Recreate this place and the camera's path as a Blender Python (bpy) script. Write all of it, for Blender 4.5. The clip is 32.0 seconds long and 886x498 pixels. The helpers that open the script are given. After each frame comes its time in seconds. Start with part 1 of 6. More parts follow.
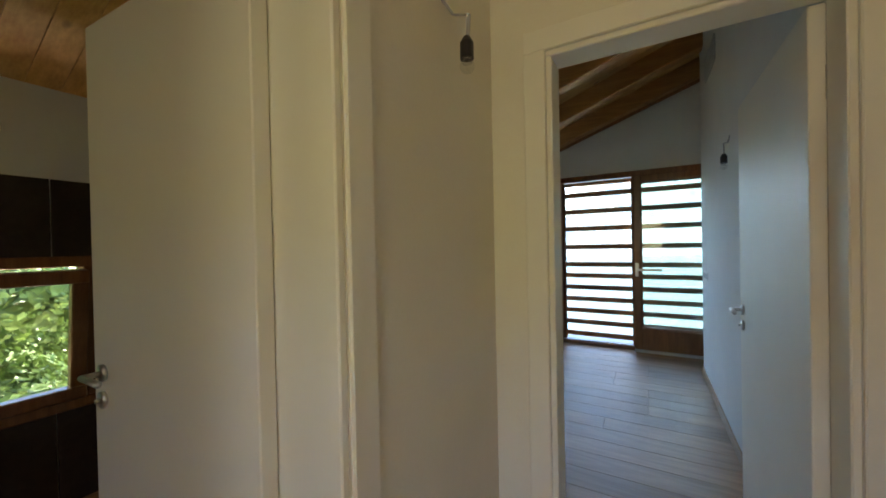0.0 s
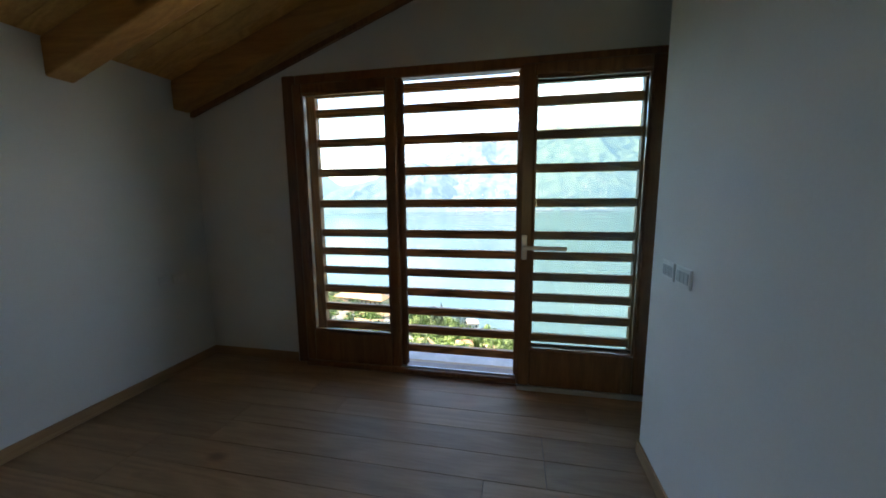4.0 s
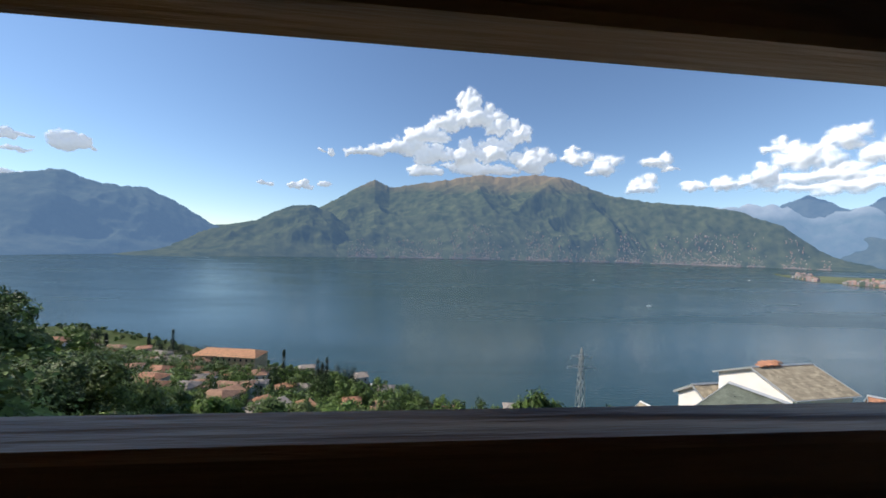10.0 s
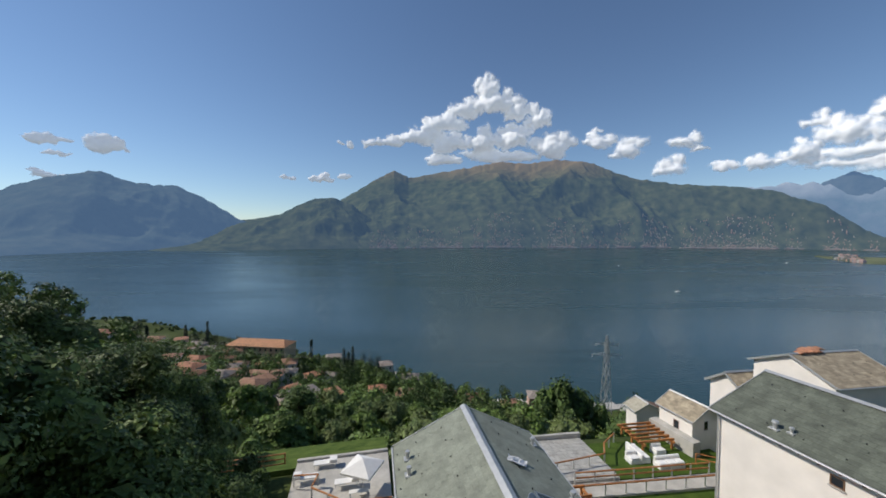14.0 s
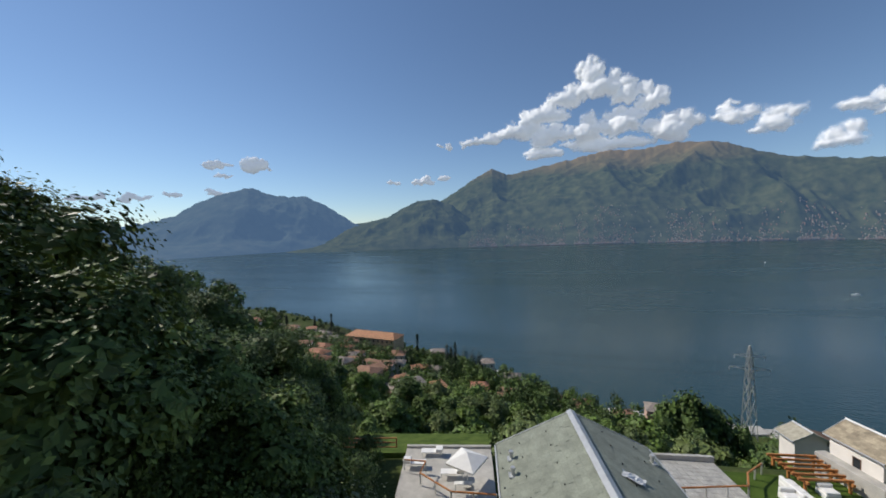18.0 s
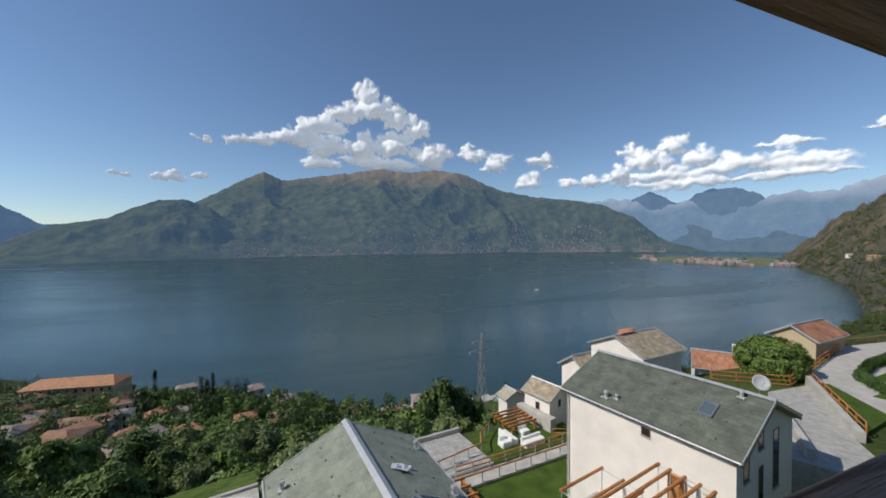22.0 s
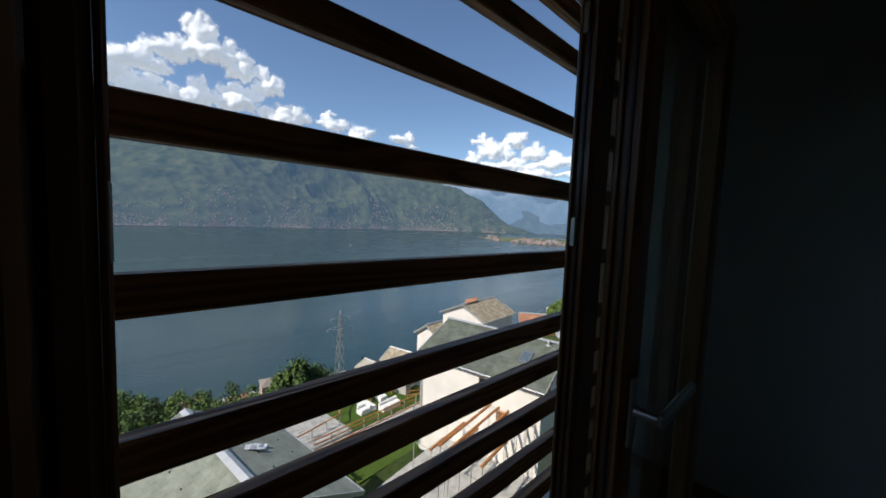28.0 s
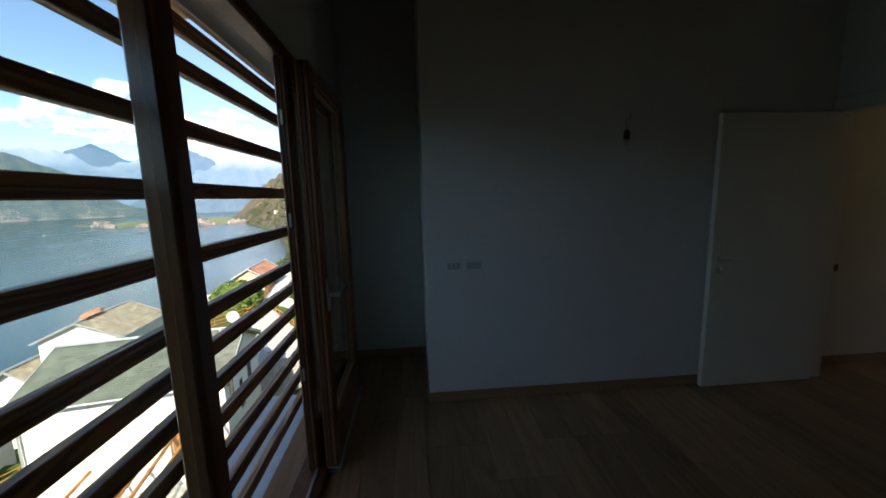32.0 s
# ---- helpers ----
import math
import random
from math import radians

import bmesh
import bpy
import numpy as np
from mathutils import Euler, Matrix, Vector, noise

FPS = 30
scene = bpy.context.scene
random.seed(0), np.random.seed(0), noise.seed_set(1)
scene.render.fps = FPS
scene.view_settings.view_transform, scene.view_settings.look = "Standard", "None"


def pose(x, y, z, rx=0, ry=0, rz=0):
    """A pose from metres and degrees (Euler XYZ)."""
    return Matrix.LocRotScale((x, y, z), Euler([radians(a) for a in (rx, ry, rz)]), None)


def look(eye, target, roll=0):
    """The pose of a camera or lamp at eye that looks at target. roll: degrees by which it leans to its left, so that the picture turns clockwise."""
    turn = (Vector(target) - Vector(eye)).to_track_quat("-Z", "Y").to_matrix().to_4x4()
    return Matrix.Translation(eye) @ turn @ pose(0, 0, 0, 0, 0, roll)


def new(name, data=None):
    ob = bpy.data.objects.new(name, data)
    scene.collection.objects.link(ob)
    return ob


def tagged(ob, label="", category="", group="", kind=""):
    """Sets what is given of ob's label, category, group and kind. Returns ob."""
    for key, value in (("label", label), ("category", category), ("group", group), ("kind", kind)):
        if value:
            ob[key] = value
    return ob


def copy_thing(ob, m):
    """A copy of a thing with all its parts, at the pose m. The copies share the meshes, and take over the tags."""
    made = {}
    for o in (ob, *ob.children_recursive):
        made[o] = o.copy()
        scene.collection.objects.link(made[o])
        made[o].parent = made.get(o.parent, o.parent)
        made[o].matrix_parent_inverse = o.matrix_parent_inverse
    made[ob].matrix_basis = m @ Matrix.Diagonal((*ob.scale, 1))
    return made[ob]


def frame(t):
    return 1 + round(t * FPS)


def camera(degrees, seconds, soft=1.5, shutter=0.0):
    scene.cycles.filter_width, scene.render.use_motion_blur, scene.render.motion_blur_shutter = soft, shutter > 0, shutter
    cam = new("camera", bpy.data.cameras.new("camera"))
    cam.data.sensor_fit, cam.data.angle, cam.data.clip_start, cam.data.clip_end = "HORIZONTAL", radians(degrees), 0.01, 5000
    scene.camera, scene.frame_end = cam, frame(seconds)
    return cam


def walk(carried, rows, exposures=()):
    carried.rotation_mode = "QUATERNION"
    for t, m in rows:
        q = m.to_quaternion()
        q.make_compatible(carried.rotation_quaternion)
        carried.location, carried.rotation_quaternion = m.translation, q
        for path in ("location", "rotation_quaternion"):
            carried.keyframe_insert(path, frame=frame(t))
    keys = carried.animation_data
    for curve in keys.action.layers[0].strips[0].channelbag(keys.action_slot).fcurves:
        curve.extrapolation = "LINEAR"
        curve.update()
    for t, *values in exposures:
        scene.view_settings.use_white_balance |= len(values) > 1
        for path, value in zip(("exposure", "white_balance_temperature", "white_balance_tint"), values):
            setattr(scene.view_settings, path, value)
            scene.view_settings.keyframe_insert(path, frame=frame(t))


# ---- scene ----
# ---- camera and its walk ----
ROWS = [
    (0, 0.552, -5.250, 1.391, 29.79, -0.51, 1.17),
    (0.2, 0.575, -5.165, 1.396, 26.50, -0.54, 1.61),
    (0.5, 0.649, -5.001, 1.409, 22.64, -1.32, 1.58),
    (1, 0.698, -4.772, 1.447, 17.47, -3.11, 1.96),
    (1.5, 0.696, -4.540, 1.473, 14.21, -4.88, 1.85),
    (2, 0.596, -4.100, 1.440, 11.49, -6.74, 1.64),
    (2.5, 0.508, -3.753, 1.429, 11.01, -7.82, 1.41),
    (3, 0.440, -3.399, 1.371, 11.37, -7.63, 0.58),
    (3.5, 0.425, -2.990, 1.367, 12.17, -8.16, 0.15),
    (5.5, 0.018, -1.630, 1.386, 3.95, -6.13, 1.68),
    (6, -0.040, -1.303, 1.386, 2.12, -5.05, 1.64),
    (6.5, -0.008, -1.013, 1.371, 2.30, -3.39, 2.36),
    (7, -0.080, -0.732, 1.393, -0.05, -2.79, 1.82),
    (8, -0.130, -0.371, 1.421, -2.88, -1.23, -0.11),
    (8.5, -0.084, -0.239, 1.429, -3.07, -0.57, -0.75),
    (9, -0.039, -0.075, 1.438, -3.59, -0.36, -1.33),
    (9.5, -0.020, 0.019, 1.448, -4.47, -0.25, -1.56),
    (10, -0.001, 0.113, 1.457, -5.69, -0.35, -1.63),
    (10.5, 0.009, 0.174, 1.465, -7.02, -0.41, -1.32),
    (11, 0.018, 0.222, 1.470, -7.13, -0.72, -1.14),
    (11.5, 0.022, 0.235, 1.469, -6.87, -1.19, -0.86),
    (12, 0.026, 0.235, 1.469, -6.11, -1.54, -0.68),
    (12.5, 0.030, 0.235, 1.469, -5.19, -1.49, -0.51),
    (13, 0.034, 0.235, 1.468, -4.47, -1.49, -0.31),
    (13.5, 0.033, 0.235, 1.468, -3.82, -1.79, -0.20),
    (14, 0.031, 0.235, 1.468, -2.43, -2.12, -0.20),
    (14.5, 0.030, 0.235, 1.468, 0.61, -2.68, -0.75),
    (16.5, 0.024, 0.235, 1.467, 7.22, -2.26, -0.26),
    (17, 0.023, 0.235, 1.466, 9.08, -2.34, 0.27),
    (17.5, 0.020, 0.235, 1.466, 11.36, -2.23, 1.08),
    (18, 0.017, 0.235, 1.467, 13.33, -2.22, 1.47),
    (18.5, 0.022, 0.235, 1.467, 13.35, -1.64, 1.53),
    (19, 0.027, 0.235, 1.467, 9.73, -2.03, 0.91),
    (19.5, 0.032, 0.235, 1.467, 3.76, -2.22, 1.10),
    (20, 0.037, 0.235, 1.468, -2.32, -2.38, 1.41),
    (20.5, 0.057, 0.232, 1.469, -8.04, -2.41, 1.67),
    (21, 0.078, 0.229, 1.470, -12.96, -2.18, 1.30),
    (21.5, 0.099, 0.226, 1.471, -17.24, -1.58, 0.68),
    (22, 0.132, 0.222, 1.475, -21.15, -1.02, 0.23),
    (22.5, 0.199, 0.222, 1.473, -25.87, -0.55, 0.04),
    (23, 0.269, 0.221, 1.471, -29.70, -0.12, -0.95),
    (23.5, 0.347, 0.216, 1.474, -32.75, 0.09, -0.76),
    (24, 0.364, 0.208, 1.473, -34.28, 0.45, -1.90),
    (24.5, 0.416, 0.209, 1.472, -35.09, 0.22, -1.90),
    (26.5, 0.012, 0.034, 1.483, -38.82, -2.08, -2.28),
    (27, -0.201, -0.132, 1.483, -39.63, -3.37, -2.23),
    (27.5, -0.309, -0.259, 1.473, -41.03, -4.14, -2.92),
    (28, -0.453, -0.414, 1.462, -43.08, -4.35, -2.27),
    (29, -0.831, -0.664, 1.467, -48.90, -3.75, -1.07),
    (30, -1.199, -0.728, 1.463, -58.95, -3.11, 1.39),
    (31, -1.406, -0.710, 1.514, -72.55, -4.71, 2.62),
    (32, -1.489, -0.615, 1.548, -94.75, -8.32, 1.48),
]
EXPOSURES = [(0, 4.5, 7200, 13), (1, 4.3, 7200, 13), (2, 4.2, 7400, 13), (3, 3.95, 7500, 13), (3.5, 3.75, 7600, 13), (5.5, 2.5, 8300, 14), (6.5, 1.9, 8300, 14), (7.5, 1.27, 7500, 12), (8.5, 0.85, 7000, 11),
             (9.5, 0.62, 6700, 10), (10.5, 0.4, 6500, 10), (11.5, 0.1, 6500, 10), (13, 0.02, 6500, 10), (24.5, 0.0, 6500, 10), (27, 0.1, 6500, 10), (29, 0.65, 6700, 10), (30.5, 1.08, 7000, 12), (32, 1.58, 7200, 12)]
cam = camera(102.2, 32.0, soft=1.7)
walk(cam, [(t, pose(x, y, z, 90 + pitch, roll, yaw)) for t, x, y, z, yaw, pitch, roll in ROWS], EXPOSURES)

# ---- world, sun ----
SUN_DIR = Vector((-0.725, 0.08, 0.68)).normalized()
world = bpy.data.worlds.new("sky")
scene.world = world
world.use_nodes = True
wn = world.node_tree.nodes
sky_tex = wn.new("ShaderNodeTexSky")
sky_tex.sky_type = "NISHITA"
sky_tex.sun_disc = False
sky_tex.sun_elevation = math.asin(SUN_DIR.z)
sky_tex.sun_rotation = math.atan2(SUN_DIR.x, SUN_DIR.y)
sky_tex.altitude = 300
sky_tex.air_density = 1.0
sky_tex.dust_density = 0.05
sky_tex.ozone_density = 4.2
wn["Background"].inputs[1].default_value = 0.103
world.node_tree.links.new(sky_tex.outputs[0], wn["Background"].inputs[0])
sun_data = bpy.data.lights.new("sun", "SUN")
sun_data.energy, sun_data.angle, sun_data.color = 3.6, radians(0.53), (1.0, 0.93, 0.82)
sun = new("sun", sun_data)
sun.matrix_world = look(SUN_DIR * 50, (0, 0, 0))


# ---- materials ----
def mat(name, base, rough=0.6, metal=0.0, var=0.15, scale=4.0, bump=0.1, bscale=40.0, stretch=(1, 1, 1), second=None,
        spec=0.5, rand=0.0, glow=None, island=0.0, mix=0.5):
    """A surface with colour that varies at two scales, fine relief, and a shade of its own for each object or piece."""
    m = bpy.data.materials.new(name)
    m.use_nodes = True
    n, l = m.node_tree.nodes, m.node_tree.links
    b = n["Principled BSDF"]
    co = n.new("ShaderNodeTexCoord")
    mp = n.new("ShaderNodeMapping")
    mp.inputs["Scale"].default_value = stretch
    l.new(co.outputs["Object"], mp.inputs[0])
    big, fine = n.new("ShaderNodeTexNoise"), n.new("ShaderNodeTexNoise")
    big.inputs["Scale"].default_value, big.inputs["Detail"].default_value = scale, 5
    fine.inputs["Scale"].default_value, fine.inputs["Detail"].default_value = bscale, 4
    l.new(mp.outputs[0], big.inputs["Vector"])
    l.new(mp.outputs[0], fine.inputs["Vector"])
    ramp = n.new("ShaderNodeValToRGB")
    lo = second or [c * (1 - var) for c in base]
    hi = base if second else [min(1, c * (1 + var)) for c in base]
    ramp.color_ramp.elements[0].position, ramp.color_ramp.elements[1].position = 0.5 - mix * 0.4, 0.5 + mix * 0.4
    ramp.color_ramp.elements[0].color, ramp.color_ramp.elements[1].color = (*lo, 1), (*hi, 1)
    l.new(big.outputs[0], ramp.inputs[0])
    grain = n.new("ShaderNodeMix")
    grain.data_type, grain.blend_type = "RGBA", "OVERLAY"
    grain.inputs[0].default_value = min(1.0, var * 1.5)
    l.new(ramp.outputs[0], grain.inputs[6])
    l.new(fine.outputs[0], grain.inputs[7])
    out = grain.outputs[2]
    if rand or island:
        hsv = n.new("ShaderNodeHueSaturation")
        mr = n.new("ShaderNodeMapRange")
        mr.inputs["To Min"].default_value, mr.inputs["To Max"].default_value = 1 - (rand or island), 1 + (rand or island)
        src = n.new("ShaderNodeObjectInfo").outputs["Random"] if rand else n.new("ShaderNodeNewGeometry").outputs["Random Per Island"]
        l.new(src, mr.inputs[0])
        l.new(mr.outputs[0], hsv.inputs["Value"])
        l.new(out, hsv.inputs["Color"])
        out = hsv.outputs[0]
    l.new(out, b.inputs["Base Color"])
    b.inputs["Roughness"].default_value, b.inputs["Metallic"].default_value = rough, metal
    b.inputs["Specular IOR Level"].default_value = spec
    if bump:
        bp = n.new("ShaderNodeBump")
        bp.inputs["Strength"].default_value, bp.inputs["Distance"].default_value = bump, 0.01
        l.new(fine.outputs[0], bp.inputs["Height"])
        l.new(bp.outputs[0], b.inputs["Normal"])
    if glow:
        b.inputs["Emission Color"].default_value, b.inputs["Emission Strength"].default_value = (*glow[0], 1), glow[1]
    return m


def wood(name, light, dark, rough, stretch, rings, knots=0.0, rand=0.0, island=0.0, bump=0.1, line=0.13):
    """Sawn wood: grain lines that follow a stretched noise, fine fibres, knots, each piece cut from another place."""
    m = bpy.data.materials.new(name)
    m.use_nodes = True
    n, l = m.node_tree.nodes, m.node_tree.links
    b = n["Principled BSDF"]
    b.inputs["Roughness"].default_value = rough
    co, mp, sh = n.new("ShaderNodeTexCoord"), n.new("ShaderNodeMapping"), n.new("ShaderNodeVectorMath")
    src = n.new("ShaderNodeNewGeometry").outputs["Random Per Island"] if island else n.new("ShaderNodeObjectInfo").outputs["Random"]
    k = n.new("ShaderNodeMath")
    k.operation = "MULTIPLY"
    k.inputs[1].default_value = 37.0
    l.new(src, k.inputs[0])
    sh.operation = "ADD"
    l.new(co.outputs["Object"], sh.inputs[0])
    l.new(k.outputs[0], sh.inputs[1])
    mp.inputs["Scale"].default_value = stretch
    l.new(sh.outputs[0], mp.inputs[0])
    body, fibre = n.new("ShaderNodeTexNoise"), n.new("ShaderNodeTexNoise")
    body.inputs["Scale"].default_value, body.inputs["Detail"].default_value, body.inputs["Roughness"].default_value = 1.3, 2, 0.4
    fibre.inputs["Scale"].default_value, fibre.inputs["Detail"].default_value = 26, 5
    l.new(mp.outputs[0], body.inputs["Vector"])
    l.new(mp.outputs[0], fibre.inputs["Vector"])
    mu, si, ma, ad = n.new("ShaderNodeMath"), n.new("ShaderNodeMath"), n.new("ShaderNodeMath"), n.new("ShaderNodeMath")
    mu.operation, si.operation, ma.operation, ad.operation = "MULTIPLY", "SINE", "MULTIPLY_ADD", "MULTIPLY_ADD"
    mu.inputs[1].default_value = rings * 6.28
    ma.inputs[1].default_value, ma.inputs[2].default_value = line, 0.2
    ad.inputs[1].default_value = 0.75
    l.new(body.outputs[0], mu.inputs[0])
    l.new(mu.outputs[0], si.inputs[0])
    l.new(si.outputs[0], ma.inputs[0])
    l.new(fibre.outputs[0], ad.inputs[0])
    l.new(ma.outputs[0], ad.inputs[2])
    ramp = n.new("ShaderNodeValToRGB")
    ramp.color_ramp.elements[0].position, ramp.color_ramp.elements[1].position = 0.3, 0.85
    ramp.color_ramp.elements[0].color, ramp.color_ramp.elements[1].color = (*light, 1), (*dark, 1)
    l.new(ad.outputs[0], ramp.inputs[0])
    out = ramp.outputs[0]
    if knots:
        vo, mr, mx, vm = n.new("ShaderNodeTexVoronoi"), n.new("ShaderNodeMapRange"), n.new("ShaderNodeMix"), n.new("ShaderNodeMapping")
        vm.inputs["Scale"].default_value = [1.0 if s > 1 else 0.55 for s in stretch]
        l.new(sh.outputs[0], vm.inputs[0])
        vo.inputs["Scale"].default_value = knots * 2.2
        l.new(vm.outputs[0], vo.inputs["Vector"])
        mr.inputs["From Min"].default_value, mr.inputs["From Max"].default_value = 0.03, 0.085
        mr.inputs["To Min"].default_value, mr.inputs["To Max"].default_value = 0.75, 0.0
        l.new(vo.outputs["Distance"], mr.inputs[0])
        mx.data_type = "RGBA"
        l.new(mr.outputs[0], mx.inputs[0])
        l.new(out, mx.inputs[6])
        mx.inputs[7].default_value = (*[c * 0.45 for c in dark], 1)
        out = mx.outputs[2]
    hsv, vr = n.new("ShaderNodeHueSaturation"), n.new("ShaderNodeMapRange")
    spread = island or rand
    vr.inputs["To Min"].default_value, vr.inputs["To Max"].default_value = 1 - spread, 1 + spread
    l.new(src, vr.inputs[0])
    l.new(vr.outputs[0], hsv.inputs["Value"])
    l.new(out, hsv.inputs["Color"])
    l.new(hsv.outputs[0], b.inputs["Base Color"])
    bp = n.new("ShaderNodeBump")
    bp.inputs["Strength"].default_value, bp.inputs["Distance"].default_value = bump, 0.004
    l.new(ad.outputs[0], bp.inputs["Height"])
    l.new(bp.outputs[0], b.inputs["Normal"])
    return m


def glass_mat(name, tint):
    m = bpy.data.materials.new(name)
    m.use_nodes = True
    n, l = m.node_tree.nodes, m.node_tree.links
    n.remove(n["Principled BSDF"])
    lw, tr, gl, mx = n.new("ShaderNodeLayerWeight"), n.new("ShaderNodeBsdfTransparent"), n.new("ShaderNodeBsdfGlossy"), n.new("ShaderNodeMixShader")
    pw, ad = n.new("ShaderNodeMath"), n.new("ShaderNodeMath")
    pw.operation, ad.operation = "POWER", "MULTIPLY_ADD"
    pw.inputs[1].default_value, ad.inputs[1].default_value, ad.inputs[2].default_value = 5.0, 0.9, 0.035
    l.new(lw.outputs["Facing"], pw.inputs[0])
    l.new(pw.outputs[0], ad.inputs[0])
    tr.inputs[0].default_value = (*tint, 1)
    gl.inputs["Roughness"].default_value = 0.01
    l.new(ad.outputs[0], mx.inputs[0])
    l.new(tr.outputs[0], mx.inputs[1])
    l.new(gl.outputs[0], mx.inputs[2])
    l.new(mx.outputs[0], n["Material Output"].inputs[0])
    return m


WALL = mat("white plaster", (0.72, 0.715, 0.69), 0.85, var=0.05, scale=1.5, bump=0.06, bscale=90)
HALLWALL = mat("cream plaster", (0.76, 0.71, 0.60), 0.85, var=0.05, scale=1.5, bump=0.06, bscale=90)
LACQUER = mat("cream lacquer", (0.80, 0.76, 0.66), 0.5, var=0.03, scale=2, bump=0.02, bscale=120)
PINE = wood("pine boards", (0.74, 0.45, 0.16), (0.54, 0.28, 0.085), 0.5, (0.35, 3.2, 3.2), 9, knots=1.6, island=0.16)
RAFTER = wood("pine rafter", (0.57, 0.30, 0.10), (0.39, 0.185, 0.055), 0.5, (0.3, 3.0, 3.0), 9, knots=1.1, rand=0.12)
OAK = wood("oiled oak plank", (0.43, 0.255, 0.13), (0.30, 0.165, 0.078), 0.46, (0.32, 2.8, 2.8), 11, knots=0.9, rand=0.20)
BASEWOOD = wood("oak skirting", (0.40, 0.24, 0.115), (0.30, 0.165, 0.075), 0.45, (0.4, 0.4, 6), 7, rand=0.08)
FRAMEWOOD = wood("stained window wood", (0.26, 0.115, 0.045), (0.16, 0.065, 0.025), 0.28, (3.5, 3.5, 0.35), 9, rand=0.12)
POSTWOOD = wood("larch post", (0.34, 0.16, 0.056), (0.19, 0.08, 0.026), 0.5, (6.0, 6.0, 0.45), 11, rand=0.15, bump=0.5, line=0.3)
SLATWOOD = wood("larch slat", (0.40, 0.185, 0.062), (0.19, 0.075, 0.022), 0.5, (0.45, 6.0, 6.0), 13, rand=0.15, bump=0.7, line=0.42)
STEEL = mat("brushed steel", (0.60, 0.60, 0.60), 0.28, 1.0, var=0.06, bump=0.02)
ALU = mat("grey aluminium", (0.55, 0.56, 0.57), 0.4, 0.9, var=0.06, bump=0.02)
BLACK = mat("black plastic", (0.015, 0.015, 0.016), 0.4, var=0.1, bump=0.02)
PLASTIC = mat("grey plastic", (0.55, 0.56, 0.58), 0.4, var=0.04, bump=0.01)
REVEAL = mat("rough lime render", (0.55, 0.53, 0.49), 0.9, var=0.15, scale=5, bump=0.5, bscale=35)
GLASS = glass_mat("window glass", (0.895, 0.95, 0.935))


# ---- building helpers ----
def box(bm, x0, x1, y0, y1, z0, z1, bev=0.0):
    """A block between two corners, its edges bevelled."""
    vs = [bm.verts.new((x, y, z)) for x in (x0, x1) for y in (y0, y1) for z in (z0, z1)]
    fs = [bm.faces.new([vs[i] for i in f]) for f in ((0, 1, 3, 2), (4, 6, 7, 5), (0, 4, 5, 1), (2, 3, 7, 6), (0, 2, 6, 4), (1, 5, 7, 3))]
    if bev:
        es = list({e for f in fs for e in f.edges})
        bmesh.ops.bevel(bm, geom=es, offset=bev, segments=1, affect="EDGES", profile=0.5)
    return vs


def prism(bm, pts, axis, a, b):
    """A flat outline pulled along an axis from a to b; pts are (u, v) in the two other axes, in x, y, z order."""
    def at(u, v, w):
        return {"x": (w, u, v), "y": (u, w, v), "z": (u, v, w)}[axis]
    lo, hi = [bm.verts.new(at(u, v, a)) for u, v in pts], [bm.verts.new(at(u, v, b)) for u, v in pts]
    n = len(pts)
    fs = [bm.faces.new(lo), bm.faces.new(hi[::-1])] + [bm.faces.new((lo[i], hi[i], hi[(i + 1) % n], lo[(i + 1) % n])) for i in range(n)]
    bmesh.ops.recalc_face_normals(bm, faces=fs)
    return lo + hi


def rod(bm, p, q, r, r2=None, seg=10):
    """A round bar from p to q."""
    p, q = Vector(p), Vector(q)
    m = Matrix.Translation((p + q) / 2) @ (q - p).to_track_quat("Z", "Y").to_matrix().to_4x4()
    bmesh.ops.create_cone(bm, cap_ends=True, segments=seg, radius1=r, radius2=r if r2 is None else r2, depth=(q - p).length, matrix=m)


def beam(bm, p, q, w, h):
    """A square-cut bar from p to q, w across and h high."""
    p, q = Vector(p), Vector(q)
    d = (q - p).normalized()
    side = d.cross(Vector((0, 0, 1)))
    side = (side.normalized() if side.length > 1e-3 else Vector((1, 0, 0))) * w / 2
    up = side.cross(d).normalized() * h / 2
    vs = [bm.verts.new(c + a * side + b * up) for c in (p, q) for a, b in ((-1, -1), (1, -1), (1, 1), (-1, 1))]
    for f in ((3, 2, 1, 0), (4, 5, 6, 7), (0, 1, 5, 4), (1, 2, 6, 5), (2, 3, 7, 6), (3, 0, 4, 7)):
        bm.faces.new([vs[i] for i in f])


def link(name, bm, material, smooth=False):
    me = bpy.data.meshes.new(name)
    bm.normal_update()
    bm.to_mesh(me)
    bm.free()
    me.materials.append(material)
    if smooth:
        me.polygons.foreach_set("use_smooth", [True] * len(me.polygons))
    return new(name, me)


def part(name, bm, material, parent, label="", smooth=False):
    """One mesh under a thing; its corners are given in the world."""
    ob = link(name, bm, material, smooth)
    ob.parent = parent
    if not parent.parent:
        ob.matrix_parent_inverse = Matrix.Translation(-Vector(parent.location))
    return tagged(ob, label)


def thing(name, label, category, at=(0, 0, 0), group=""):
    ob = new(name)
    ob.location = at
    ob.empty_display_size = 0.2
    return tagged(ob, label, category, group)


def shell(name, bm, material, label, smooth=False):
    return tagged(link(name, bm, material, smooth), label, name.split("_")[0], kind="structure")


def B():
    return bmesh.new()


